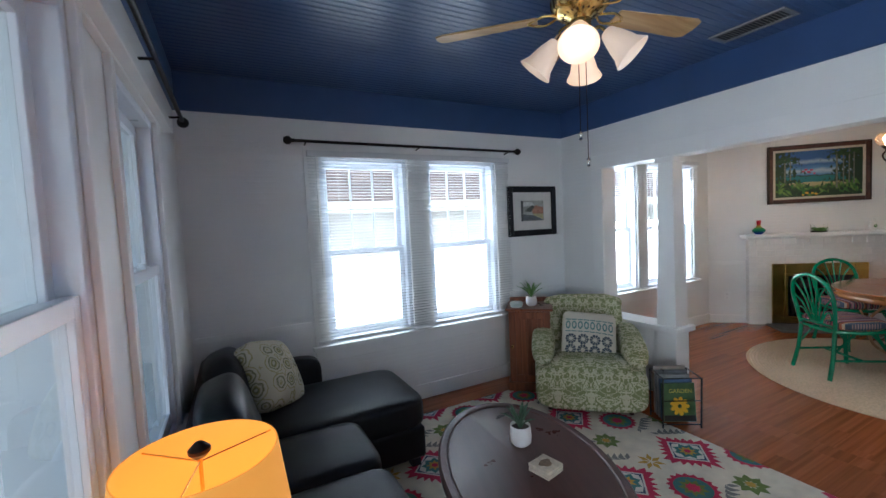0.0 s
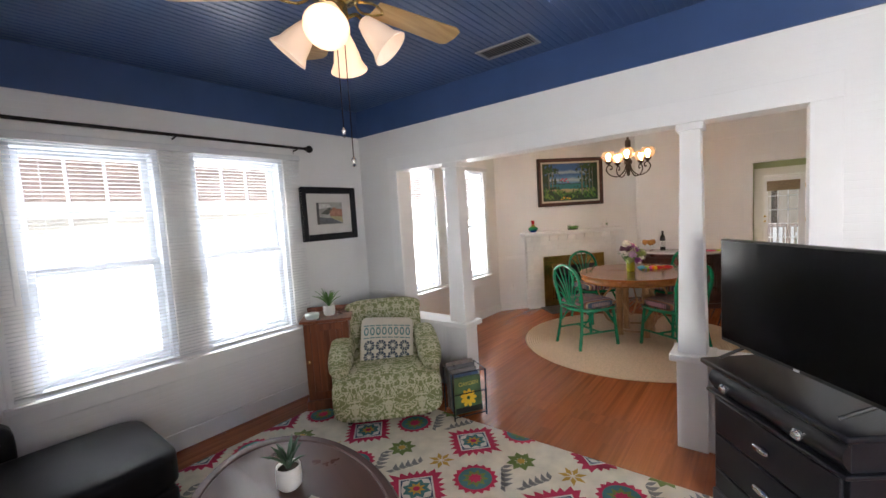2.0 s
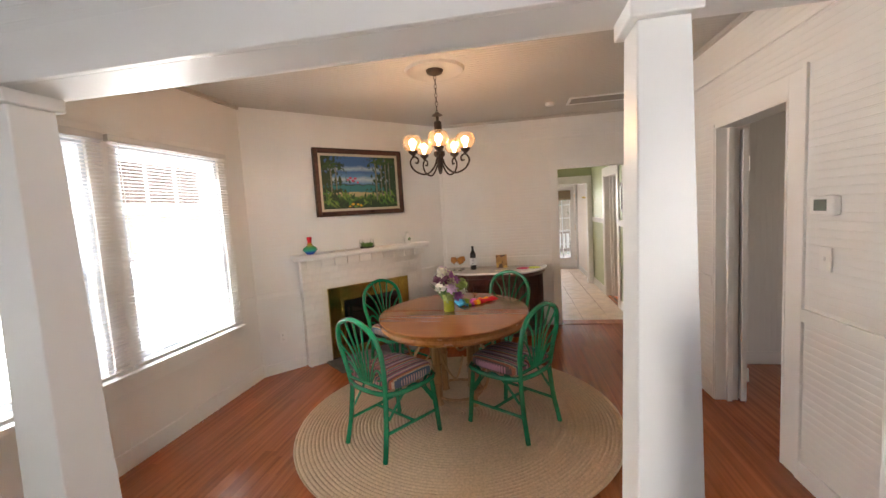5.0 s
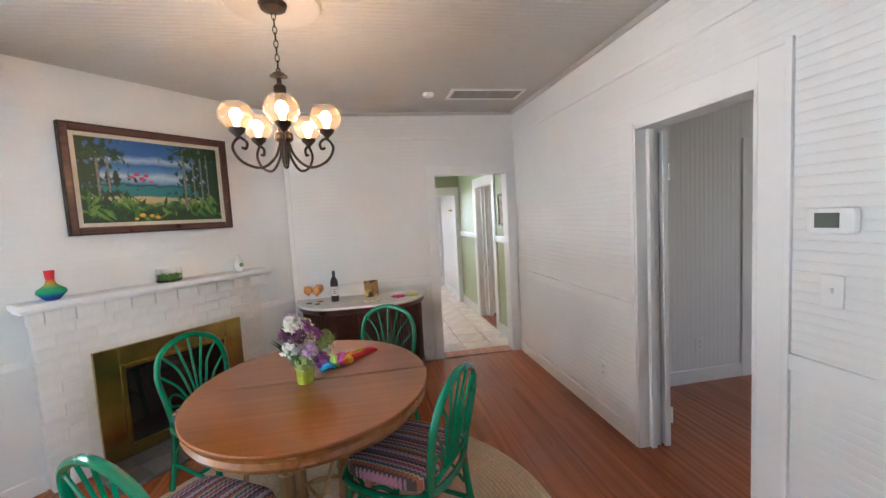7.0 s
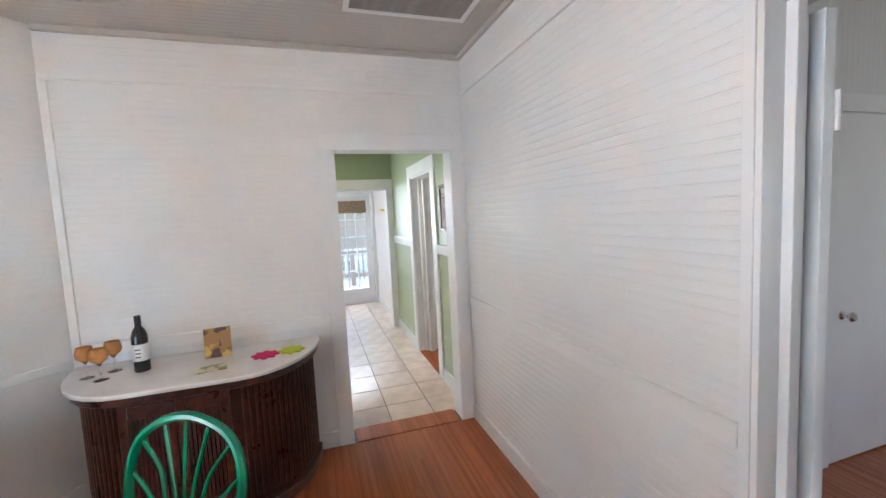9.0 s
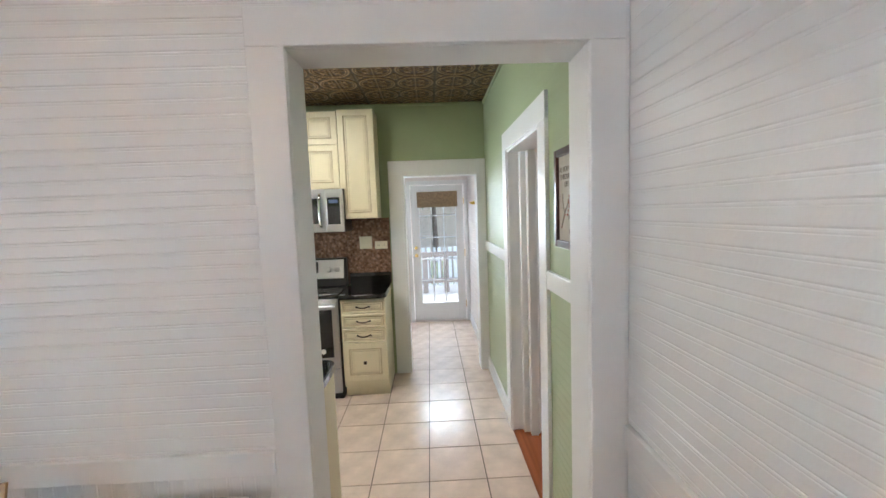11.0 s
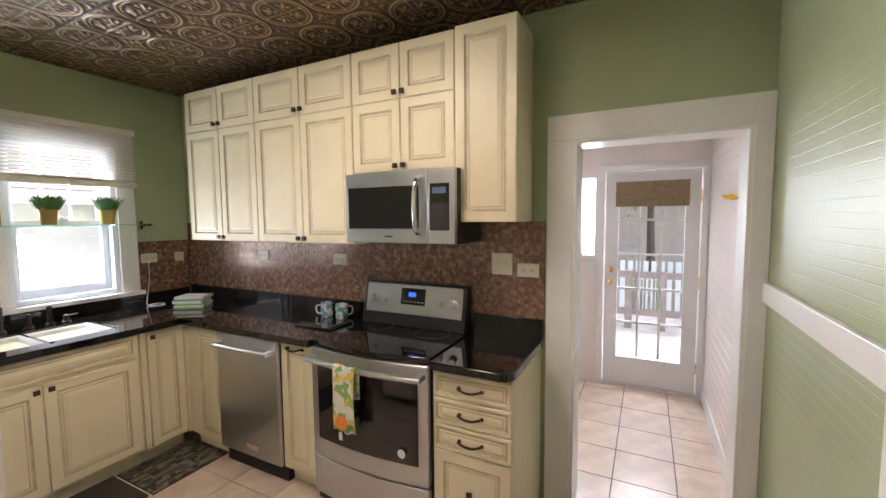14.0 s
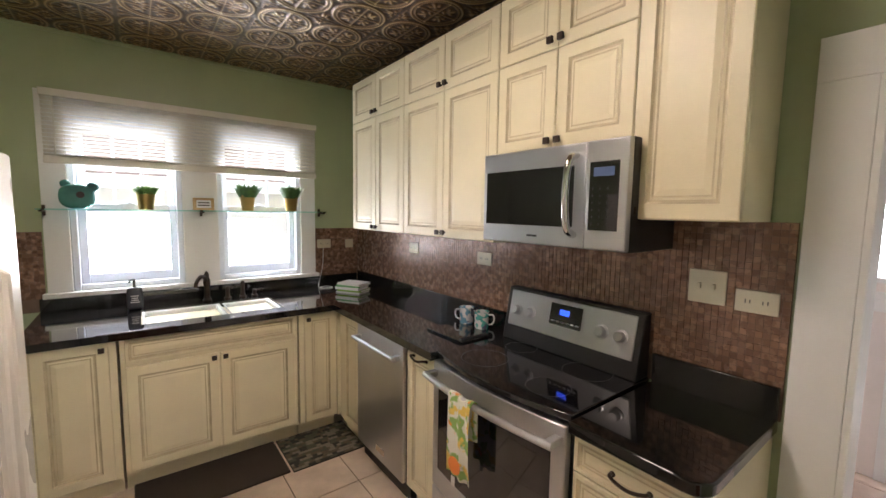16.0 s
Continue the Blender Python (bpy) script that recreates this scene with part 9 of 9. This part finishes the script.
strip("trim_rail_living", [(0.59, 3.236, 0.79, 1.36, 3.25, 0.83), (3.26, 3.236, 0.79, 3.98, 3.25, 0.83), (3.986, 2.84, 0.79, 4.0, 3.236, 0.83), (3.986, -2.4, 0.79, 4.0, -0.30, 0.83)], TRIM, "thin white dado rail in the living room")
strip("baseboard_living", [(0.59, 3.234, 0, 3.98, 3.25, 0.13), (3.984, 2.84, 0, 4.0, 3.234, 0.13), (3.984, -2.4, 0, 4.0, -0.30, 0.13), (0.57, -2.4, 0, 0.586, 3.234, 0.13)], TRIM, "white living room skirting board")
strip("trim_rail_dining", [(6.432, -0.8, 0.885, 8.44, -0.782, 0.955), (4.165, -0.8, 0.885, 5.443, -0.782, 0.955), (8.447, 0.22, 0.855, 8.465, 1.64, 0.925), (6.40, 3.236, 0.80, 6.66, 3.25, 0.85)], TRIM, "white dado rail in the dining room")
strip("baseboard_dining", [(6.432, -0.8, 0, 8.44, -0.784, 0.11), (4.165, -0.8, 0, 5.443, -0.784, 0.11), (8.449, 0.22, 0, 8.465, 1.64, 0.11), (4.165, 3.234, 0, 6.66, 3.25, 0.13)], TRIM, "white dining room skirting board")
strip("trim_picture_rail", [(8.45, -0.78, 2.405, 8.465, 1.64, 2.43), (4.165, -0.8, 2.405, 8.45, -0.785, 2.43)], TRIM, "thin white picture rail")
strip("trim_crown_dining", [(8.44, -0.775, 2.655, 8.465, 1.64, 2.69), (4.14, -0.8, 2.655, 8.465, -0.775, 2.69), (4.14, 3.225, 2.655, 6.66, 3.25, 2.69)], GREY_CEIL, "narrow pale cornice")
strip("trim_corner_bead", [(8.447, -0.7985, 0.0, 8.4645, -0.788, 2.125), (8.445, 1.60, 0.11, 8.465, 1.64, 2.40), (5.444, -0.8, 0.0, 5.473, -0.783, 2.20)], TRIM, "vertical white joint strips")
bm = bmesh.new()
box(bm, 0.0, -0.016, 0, 0.43, -0.001, 0.11)
box(bm, 1.98, -0.016, 0, FP_LEN - 0.02, -0.001, 0.11)
box(bm, 0.0, -0.014, 0.80, 0.43, -0.001, 0.85)
box(bm, 1.98, -0.014, 0.80, FP_LEN - 0.02, -0.001, 0.85)
structure("baseboard_chimney", bm, TRIM, "white skirting and rail on the chimney wall", "trim", 0.003).matrix_world = FP
strip("trim_rail_kitchen", [(8.62, -0.8, 1.21, 9.19, -0.78, 1.295), (10.262, -0.8, 1.21, 11.265, -0.78, 1.295)], TRIM, "white dado rail on the green wall")
strip("baseboard_kitchen", [(8.62, -0.8, 0, 9.19, -0.784, 0.13), (10.262, -0.8, 0, 11.265, -0.784, 0.13), (11.46, -0.8, 0, 13.14, -0.786, 0.11)], TRIM, "white kitchen skirting board")
strip("baseboard_bedroom", [(7.114, -2.38, 0, 7.13, -0.95, 0.12), (7.114, -3.64, 0, 7.13, -3.30, 0.12)], TRIM, "white bedroom skirting board")
strip("floor_bedroom_sill", [(5.608, -0.945, -0.004, 6.382, -0.79, 0.003)], FLOORWOOD, "reddish boards in the bedroom doorway", 0.001)
strip("floor_bath_sill", [(9.338, -0.945, -0.004, 10.117, -0.79, 0.004)], FLOORWOOD, "reddish wooden sill of the bathroom doorway", 0.001)
strip("trim_threshold", [(8.44, -0.672, 0.001, 8.63, 0.097, 0.010)], FLOORWOOD, "reddish wooden threshold of the kitchen doorway")


def board_sheet(name, axis, face, sign, cells, pitch, mat, label, vertical=False, proud=0.0019, owner=""):
    """Beaded boards over a wall's face, each with a raised round and a groove; parts of the wall where it is named."""
    verts, faces = [], []
    for a0, a1, z0, z1 in cells:
        s0, s1 = (a0, a1) if vertical else (z0, z1)
        k = math.ceil(s0 / pitch - 1e-6)
        edges = [s0] + [pitch * i for i in range(k, int(s1 / pitch) + 1) if s0 + 0.004 < pitch * i < s1 - 0.004] + [s1]
        for e0, e1 in zip(edges, edges[1:]):
            g = 0.0034
            prof = [(e0, 0.0), (e0 + g, proud), (e1 - 3 * g, proud), (e1 - 2.4 * g, proud * 0.55), (e1 - 1.6 * g, proud * 0.9), (e1 - g * 0.6, proud * 0.7), (e1, 0.0)]
            i = len(verts)
            for s, h in prof:
                p = face + sign * h
                for u in ((z0, z1) if vertical else (a0, a1)):
                    aa, zz_ = (s, u) if vertical else (u, s)
                    verts.append((p, aa, zz_) if axis == "x" else (aa, p, zz_))
            for q in range(len(prof) - 1):
                f = (i + 2 * q, i + 2 * q + 1, i + 2 * q + 3, i + 2 * q + 2)
                faces.append(f)
            if owner:
                me = bpy.data.meshes.new("board")
                me.from_pydata(verts, [], faces)
                me.materials.append(mat)
                o = new("board", me)
                o.parent = scene.objects[owner]
                if name == "chimney_boards":
                    o.matrix_local = FP
                verts, faces = [], []
    if owner:
        return None
    me = bpy.data.meshes.new(name)
    me.from_pydata(verts, [], faces)
    me.materials.append(mat)
    ob = new(name, me)
    return tagged(ob, label, "boards", kind="stuff")


PITCH = 0.0405
board_sheet("wall_boards", "x", 8.465, -1, list(wall_cells(-0.8, 1.645, 0.925, 2.66, [(-0.79, 0.215, -0.1, 2.125)])), PITCH, WHITE, "white horizontal beadboard on the dining wall", owner="wall_dining_east")
board_sheet("wall_boards", "x", 8.465, -1, [(0.22, 1.645, 0.11, 0.855)], PITCH, WHITE, "white vertical beadboard below the rail", True, owner="wall_dining_east")
board_sheet("wall_boards", "y", -0.8, 1, list(wall_cells(4.165, 8.44, 0.955, 2.66, [(5.474, 6.431, -0.1, 2.18)])), PITCH, WHITE, "white horizontal beadboard on the dining wall", owner="wall_dining_south")
board_sheet("wall_boards", "y", -0.8, 1, [(6.431, 8.44, 0.11, 0.885), (4.165, 5.444, 0.11, 0.885)], PITCH, WHITE, "white beadboard below the rail", owner="wall_dining_south")
board_sheet("wall_boards", "x", 4.0, -1, list(wall_cells(-2.4, 3.25, 0.83, 2.372, [(-0.295, 2.835, -0.1, 2.112)])), PITCH, WHITE, "white horizontal beadboard on the partition", proud=0.0008, owner="wall_partition")
board_sheet("wall_boards", "x", 4.012, -1, [(2.19, 2.715, 0.0, 0.56)], PITCH, TRIM, "white vertical beadboard on the knee wall", True, owner="wall_knee")
board_sheet("wall_boards", "x", 4.012, -1, [(-0.165, 0.265, 0.0, 0.56)], PITCH, TRIM, "white vertical beadboard on the knee wall", True, owner="wall_knee.001")
board_sheet("wall_boards", "y", 3.25, -1, list(wall_cells(0.57, 4.0, 0.13, 2.372, [(1.38, 3.24, 0.5, 2.2)])), PITCH, WHITE, "white horizontal beadboard under and beside the windows", proud=0.0009, owner="wall_north_living")
board_sheet("wall_boards", "x", 7.13, -1, list(wall_cells(-3.64, -0.94, 0.12, 2.66, [(-3.27, -2.36, -0.1, 2.11)])), 0.045, WHITE, "white vertical beadboard on the closet wall", True, owner="wall_bedroom_east")
board_sheet("wall_boards", "y", -0.8, 1, list(wall_cells(8.6, 11.265, 1.295, 2.62, [(9.195, 10.26, -0.1, 2.115)])), PITCH, GREEN, "sage green horizontal beadboard above the rail", proud=0.0005, owner="wall_kitchen_south")
board_sheet("wall_boards", "y", -0.8, 1, [(8.6, 9.195, 0.13, 1.21), (10.26, 11.265, 0.13, 1.21)], PITCH, GREEN, "sage green beadboard below the rail", proud=0.0012, owner="wall_kitchen_south")
board_sheet("wall_boards", "y", -0.8, 1, [(11.44, 13.145, 0.11, 2.25)], 0.08, PINKISH, "cream boards in the back hall", owner="wall_hall_south")
board_sheet("chimney_boards", "y", 0.0, -1, [(0.0, 0.43, 0.85, 2.66), (1.98, FP_LEN, 0.85, 2.66), (0.43, 1.98, 1.21, 2.66)], PITCH, WHITE, "white horizontal beadboard on the chimney wall", proud=0.0012, owner="wall_chimney")
for nm, x0, x1, y0, y1, z, mat, lab in (("ceiling_boards", 0.57, 4.0, -2.4, 3.25, H_LIV, BLUE, "navy beadboard ceiling"), ("ceiling_boards", 4.14, 8.465, -0.8, 3.25, H_DIN, GREY_CEIL, "pale beadboard ceiling")):
    o = board_sheet(nm, "y", 0.0, -1, [(x0, x1, y0, y1)], 0.045, mat, lab, lab[0] == "p", 0.0025)
    o.matrix_world = Matrix(((1, 0, 0, 0), (0, 0, 1, 0), (0, 1, 0, z), (0, 0, 0, 1)))
    o["kind"] = "structure"

# oak floor: long narrow boards that run from the living room to the kitchen
BOARD_W = 0.083
verts, faces = [], []
rnd = random.Random(11)
near = []
for room, (x0, x1, y0, y1) in enumerate(((0.57, 4.0, -2.4, 3.25), (4.0, 4.14, -0.17, 2.715), (4.14, 8.45, -0.8, 3.25))):
    n = int((y1 - y0) / BOARD_W) + 1
    for k in range(n):
        ya, yb = y0 + k * BOARD_W, min(y1, y0 + (k + 1) * BOARD_W)
        if yb - ya < 0.01:
            continue
        x = x0 - rnd.uniform(0, 1.6) if room != 1 else x0
        while x < x1:
            xe = x + rnd.uniform(1.3, 2.6)
            a, b_ = max(x, x0), min(xe, x1)
            if b_ - a > 0.02:
                if room == 2 and len(near) < 280:
                    near.append((a, b_, ya, yb))
                else:
                    i = len(verts)
                    g = 0.00005
                    for (px, py, pz) in ((a + g, ya + g, -0.0006), (b_ - g, ya + g, -0.0006), (b_ - g, yb - g, -0.0006), (a + g, yb - g, -0.0006), (a + g + 0.00025, ya + g + 0.00025, 0.0), (b_ - g - 0.00025, ya + g + 0.00025, 0.0), (b_ - g - 0.00025, yb - g - 0.00025, 0.0), (a + g + 0.00025, yb - g - 0.00025, 0.0)):
                        verts.append((px, py, pz))
                    for f in ((4, 5, 6, 7), (0, 1, 5, 4), (1, 2, 6, 5), (2, 3, 7, 6), (3, 0, 4, 7)):
                        faces.append(tuple(i + q for q in f))
            x = xe
me = bpy.data.meshes.new("floor_boards")
me.from_pydata(verts, [], faces)
me.materials.append(FLOORWOOD)
tagged(new("floor_boards", me), "reddish oak floorboards", "floorboards", kind="stuff")
fl = scene.objects["floor_dining"]
for a, b_, ya, yb in near:
    bm = bmesh.new()
    g = 0.00005
    lo = [bm.verts.new(v) for v in ((a + g, ya + g, -0.0006), (b_ - g, ya + g, -0.0006), (b_ - g, yb - g, -0.0006), (a + g, yb - g, -0.0006))]
    hi = [bm.verts.new(v) for v in ((a + g + .00025, ya + g + .00025, 0), (b_ - g - .00025, ya + g + .00025, 0), (b_ - g - .00025, yb - g - .00025, 0), (a + g + .00025, yb - g - .00025, 0))]
    bm.faces.new(hi)
    for i in range(4):
        bm.faces.new((lo[i], lo[(i + 1) % 4], hi[(i + 1) % 4], hi[i]))
    part("plank", bm, FLOORWOOD, fl, smooth=0)

# kitchen and hall tiles
TP = 0.343
tm = mesh_from(B(0.003, 0.003, -0.006, TP - 0.003, TP - 0.003, 0.0), "tile", TILE, 0)
kf = scene.objects["floor_kitchen"]
i0, j0 = 10.291, -0.185
for i in range(-6, 10):
    for j in range(-3, 11):
        x, y = i0 + i * TP, j0 + j * TP
        if x + TP < 8.62 or x > 13.17 or y > 3.2 or y + TP < -0.8 or (x > 11.44 and y > 1.1):
            continue
        if x >= 8.62 and y >= -0.8 and not (x < 11.3 < x + TP and y + TP > 0.1):
            o = new("tile", tm)
            o.matrix_local = pose(x, y, 0)
        else:
            x0, x1, y0, y1 = max(x + 0.003, 8.63), min(x + TP - 0.003, 13.17), max(y + 0.003, -0.8), min(y + TP - 0.003, 3.24)
            if x1 - x0 < 0.01 or y1 - y0 < 0.01:
                continue
            o = new("tile", mesh_from(B(x0, y0, -0.006, x1, y1, 0.0), "tile", TILE, 0))
        o.parent = kf

# copper-brown glass mosaic above the worktop
MOSAIC = material("copper_brown_mosaic", (0.16, 0.085, 0.055), 0.27, 0.25, vary=0.1, scale=30, bump=0, coat=0.25)
_n, _l, _b = nodes_of(MOSAIC)
_geo, _mr = _n.new("ShaderNodeNewGeometry"), _n.new("ShaderNodeValToRGB")
_e = _mr.color_ramp.elements
_e[0].color, _e[1].color = (0.16, 0.088, 0.058, 1), (0.37, 0.22, 0.15, 1)
_e.new(0.5).color = (0.235, 0.135, 0.09, 1)
_l.new(_geo.outputs["Random Per Island"], _mr.inputs[0])
_l.new(_mr.outputs[0], _b.inputs["Base Color"])
rnd = random.Random(6)


def mosaic(name, axis, face, rects, label, pitch=0.0215):
    verts, faces = [], []
    for a0, a1, z0, z1 in rects:
        na, nz_ = int((a1 - a0) / pitch), int((z1 - z0) / pitch)
        for i in range(na):
            for j in range(nz_):
                u0, w0 = a0 + i * (a1 - a0) / na, z0 + j * (z1 - z0) / nz_
                u1, w1 = u0 + (a1 - a0) / na - 0.002, w0 + (z1 - z0) / nz_ - 0.002
                t1, t2 = rnd.uniform(-0.0006, 0.0006), rnd.uniform(-0.0006, 0.0006)
                q = len(verts)
                for (u, w, h) in ((u0, w0, 0), (u1, w0, 0), (u1, w1, 0), (u0, w1, 0), (u0, w0, 0.003 + t1), (u1, w0, 0.003 + t2), (u1, w1, 0.003 - t1), (u0, w1, 0.003 - t2)):
                    verts.append((face - h, u, w) if axis == "x" else (u, face - h, w))
                faces += [(q + 4, q + 5, q + 6, q + 7), (q, q + 1, q + 5, q + 4), (q + 1, q + 2, q + 6, q + 5), (q + 2, q + 3, q + 7, q + 6), (q + 3, q, q + 4, q + 7)]
    me = bpy.data.meshes.new(name)
    me.from_pydata(verts, [], faces)
    me.materials.append(MOSAIC)
    return tagged(new(name, me), label, "mosaic", kind="stuff")


structure("trim_splash_backing", box(box(B(11.279, 0.145, 0.917, 11.287, 3.242, 1.555), 10.885, 3.242, 0.917, 11.279, 3.25, 1.41), 8.60, 3.242, 0.917, 9.20, 3.25, 1.41), material("brown_grout", (0.17, 0.11, 0.08), 0.8, vary=0.15, scale=20), "grout bed of the mosaic splashback", "trim")
mosaic("mosaic_tiles", "x", 11.279, [(0.145, 3.24, 1.02, 1.555)], "copper brown glass mosaic splashback")
mosaic("mosaic_tiles", "y", 3.242, [(10.885, 11.275, 1.0, 1.41), (8.62, 9.20, 1.0, 1.41)], "copper brown glass mosaic splashback")

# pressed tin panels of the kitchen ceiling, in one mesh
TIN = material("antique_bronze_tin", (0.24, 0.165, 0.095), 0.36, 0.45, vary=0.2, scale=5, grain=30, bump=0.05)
# colour by height: dark brown in the hollows, gold on the raised work
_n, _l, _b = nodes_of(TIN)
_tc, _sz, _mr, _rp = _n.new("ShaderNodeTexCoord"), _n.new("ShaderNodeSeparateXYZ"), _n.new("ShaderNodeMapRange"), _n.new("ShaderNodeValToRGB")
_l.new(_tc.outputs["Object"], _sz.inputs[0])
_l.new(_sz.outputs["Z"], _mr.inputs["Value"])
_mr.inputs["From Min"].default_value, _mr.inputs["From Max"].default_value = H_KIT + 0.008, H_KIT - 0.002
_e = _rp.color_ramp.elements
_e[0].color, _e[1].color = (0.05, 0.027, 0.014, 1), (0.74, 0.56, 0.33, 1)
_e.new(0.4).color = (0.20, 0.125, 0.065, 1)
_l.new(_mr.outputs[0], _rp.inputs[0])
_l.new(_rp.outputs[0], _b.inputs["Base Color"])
PT = 0.305
N = 48


def tin_height(u, v):
    """Relief of one panel, u and v from -1 to 1: a double ring round four lilies, and a flower in the hollow-sided lozenge at each corner."""
    r = math.hypot(u, v)
    h = 0.95 * math.exp(-((r - 0.90) / 0.045) ** 2) + 0.75 * math.exp(-((r - 0.77) / 0.035) ** 2)
    if r < 0.80:
        h += 0.7 * math.exp(-(min(abs(u), abs(v)) / 0.035) ** 2)
    s, w = (abs(u) + abs(v)) / math.sqrt(2), abs(abs(u) - abs(v)) / math.sqrt(2)
    h += 1.0 * math.exp(-(((s - 0.50) / 0.17) ** 4 + (w / 0.055) ** 2))
    h += 0.95 * math.exp(-(((s - 0.45 - 0.5 * (w - 0.14)) / 0.055) ** 2 + ((w - 0.15) / 0.075) ** 4))
    h += 0.8 * math.exp(-(((s - 0.24) / 0.05) ** 2 + (w / 0.12) ** 4))
    p, q = 1 - abs(u), 1 - abs(v)
    c, d = max(p, q), min(p, q)
    h += 0.95 * math.exp(-(((c - 0.30) / 0.11) ** 4 + ((d - 0.045) / 0.05) ** 2))
    h += 0.9 * math.exp(-(((p - 0.17) / 0.06) ** 2 + ((q - 0.17) / 0.06) ** 2))
    h += 0.8 * math.exp(-((math.hypot(p, q) - 0.08) / 0.035) ** 2)
    h += 0.5 * math.exp(-(((c - 0.47) / 0.04) ** 2 + ((d - 0.10) / 0.05) ** 2))
    return min(1.1, h)


rows_h = [[tin_height(2 * i / N - 1, 2 * j / N - 1) for i in range(N + 1)] for j in range(N + 1)]
verts, faces = [], []
for px in range(11):
    for py in range(16):
        x0, y0 = 8.60 + px * PT - 0.20, -0.8 + py * PT - 0.14
        q = len(verts)
        idx = {}
        for j in range(N + 1):
            for i in range(N + 1):
                x, y = x0 + PT * i / N, y0 + PT * j / N
                if 8.60 <= x <= 11.287 and -0.8 <= y <= 3.25:
                    idx[i, j] = len(verts)
                    verts.append((x, y, H_KIT + 0.008 - (0.0 if min((x - 8.40) % 0.61, (y + 0.94) % 0.61) < 0.010 or max((x - 8.40) % 0.61, (y + 0.94) % 0.61) > 0.600 else 0.008 * rows_h[j][i])))
        for j in range(N):
            for i in range(N):
                f = [idx.get(k) for k in ((i, j), (i, j + 1), (i + 1, j + 1), (i + 1, j))]
                if None not in f:
                    faces.append(f)
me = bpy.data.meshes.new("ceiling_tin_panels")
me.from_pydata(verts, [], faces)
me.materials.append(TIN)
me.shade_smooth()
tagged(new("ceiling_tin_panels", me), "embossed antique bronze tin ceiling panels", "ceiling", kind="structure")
strip("trim_kitchen_crown", [(8.60, -0.8, 2.60, 11.287, -0.786, 2.62), (11.273, -0.786, 2.60, 11.287, 0.17, 2.62), (8.6, 3.236, 2.60, 10.95, 3.25, 2.62)], GREEN, "thin green ceiling moulding")
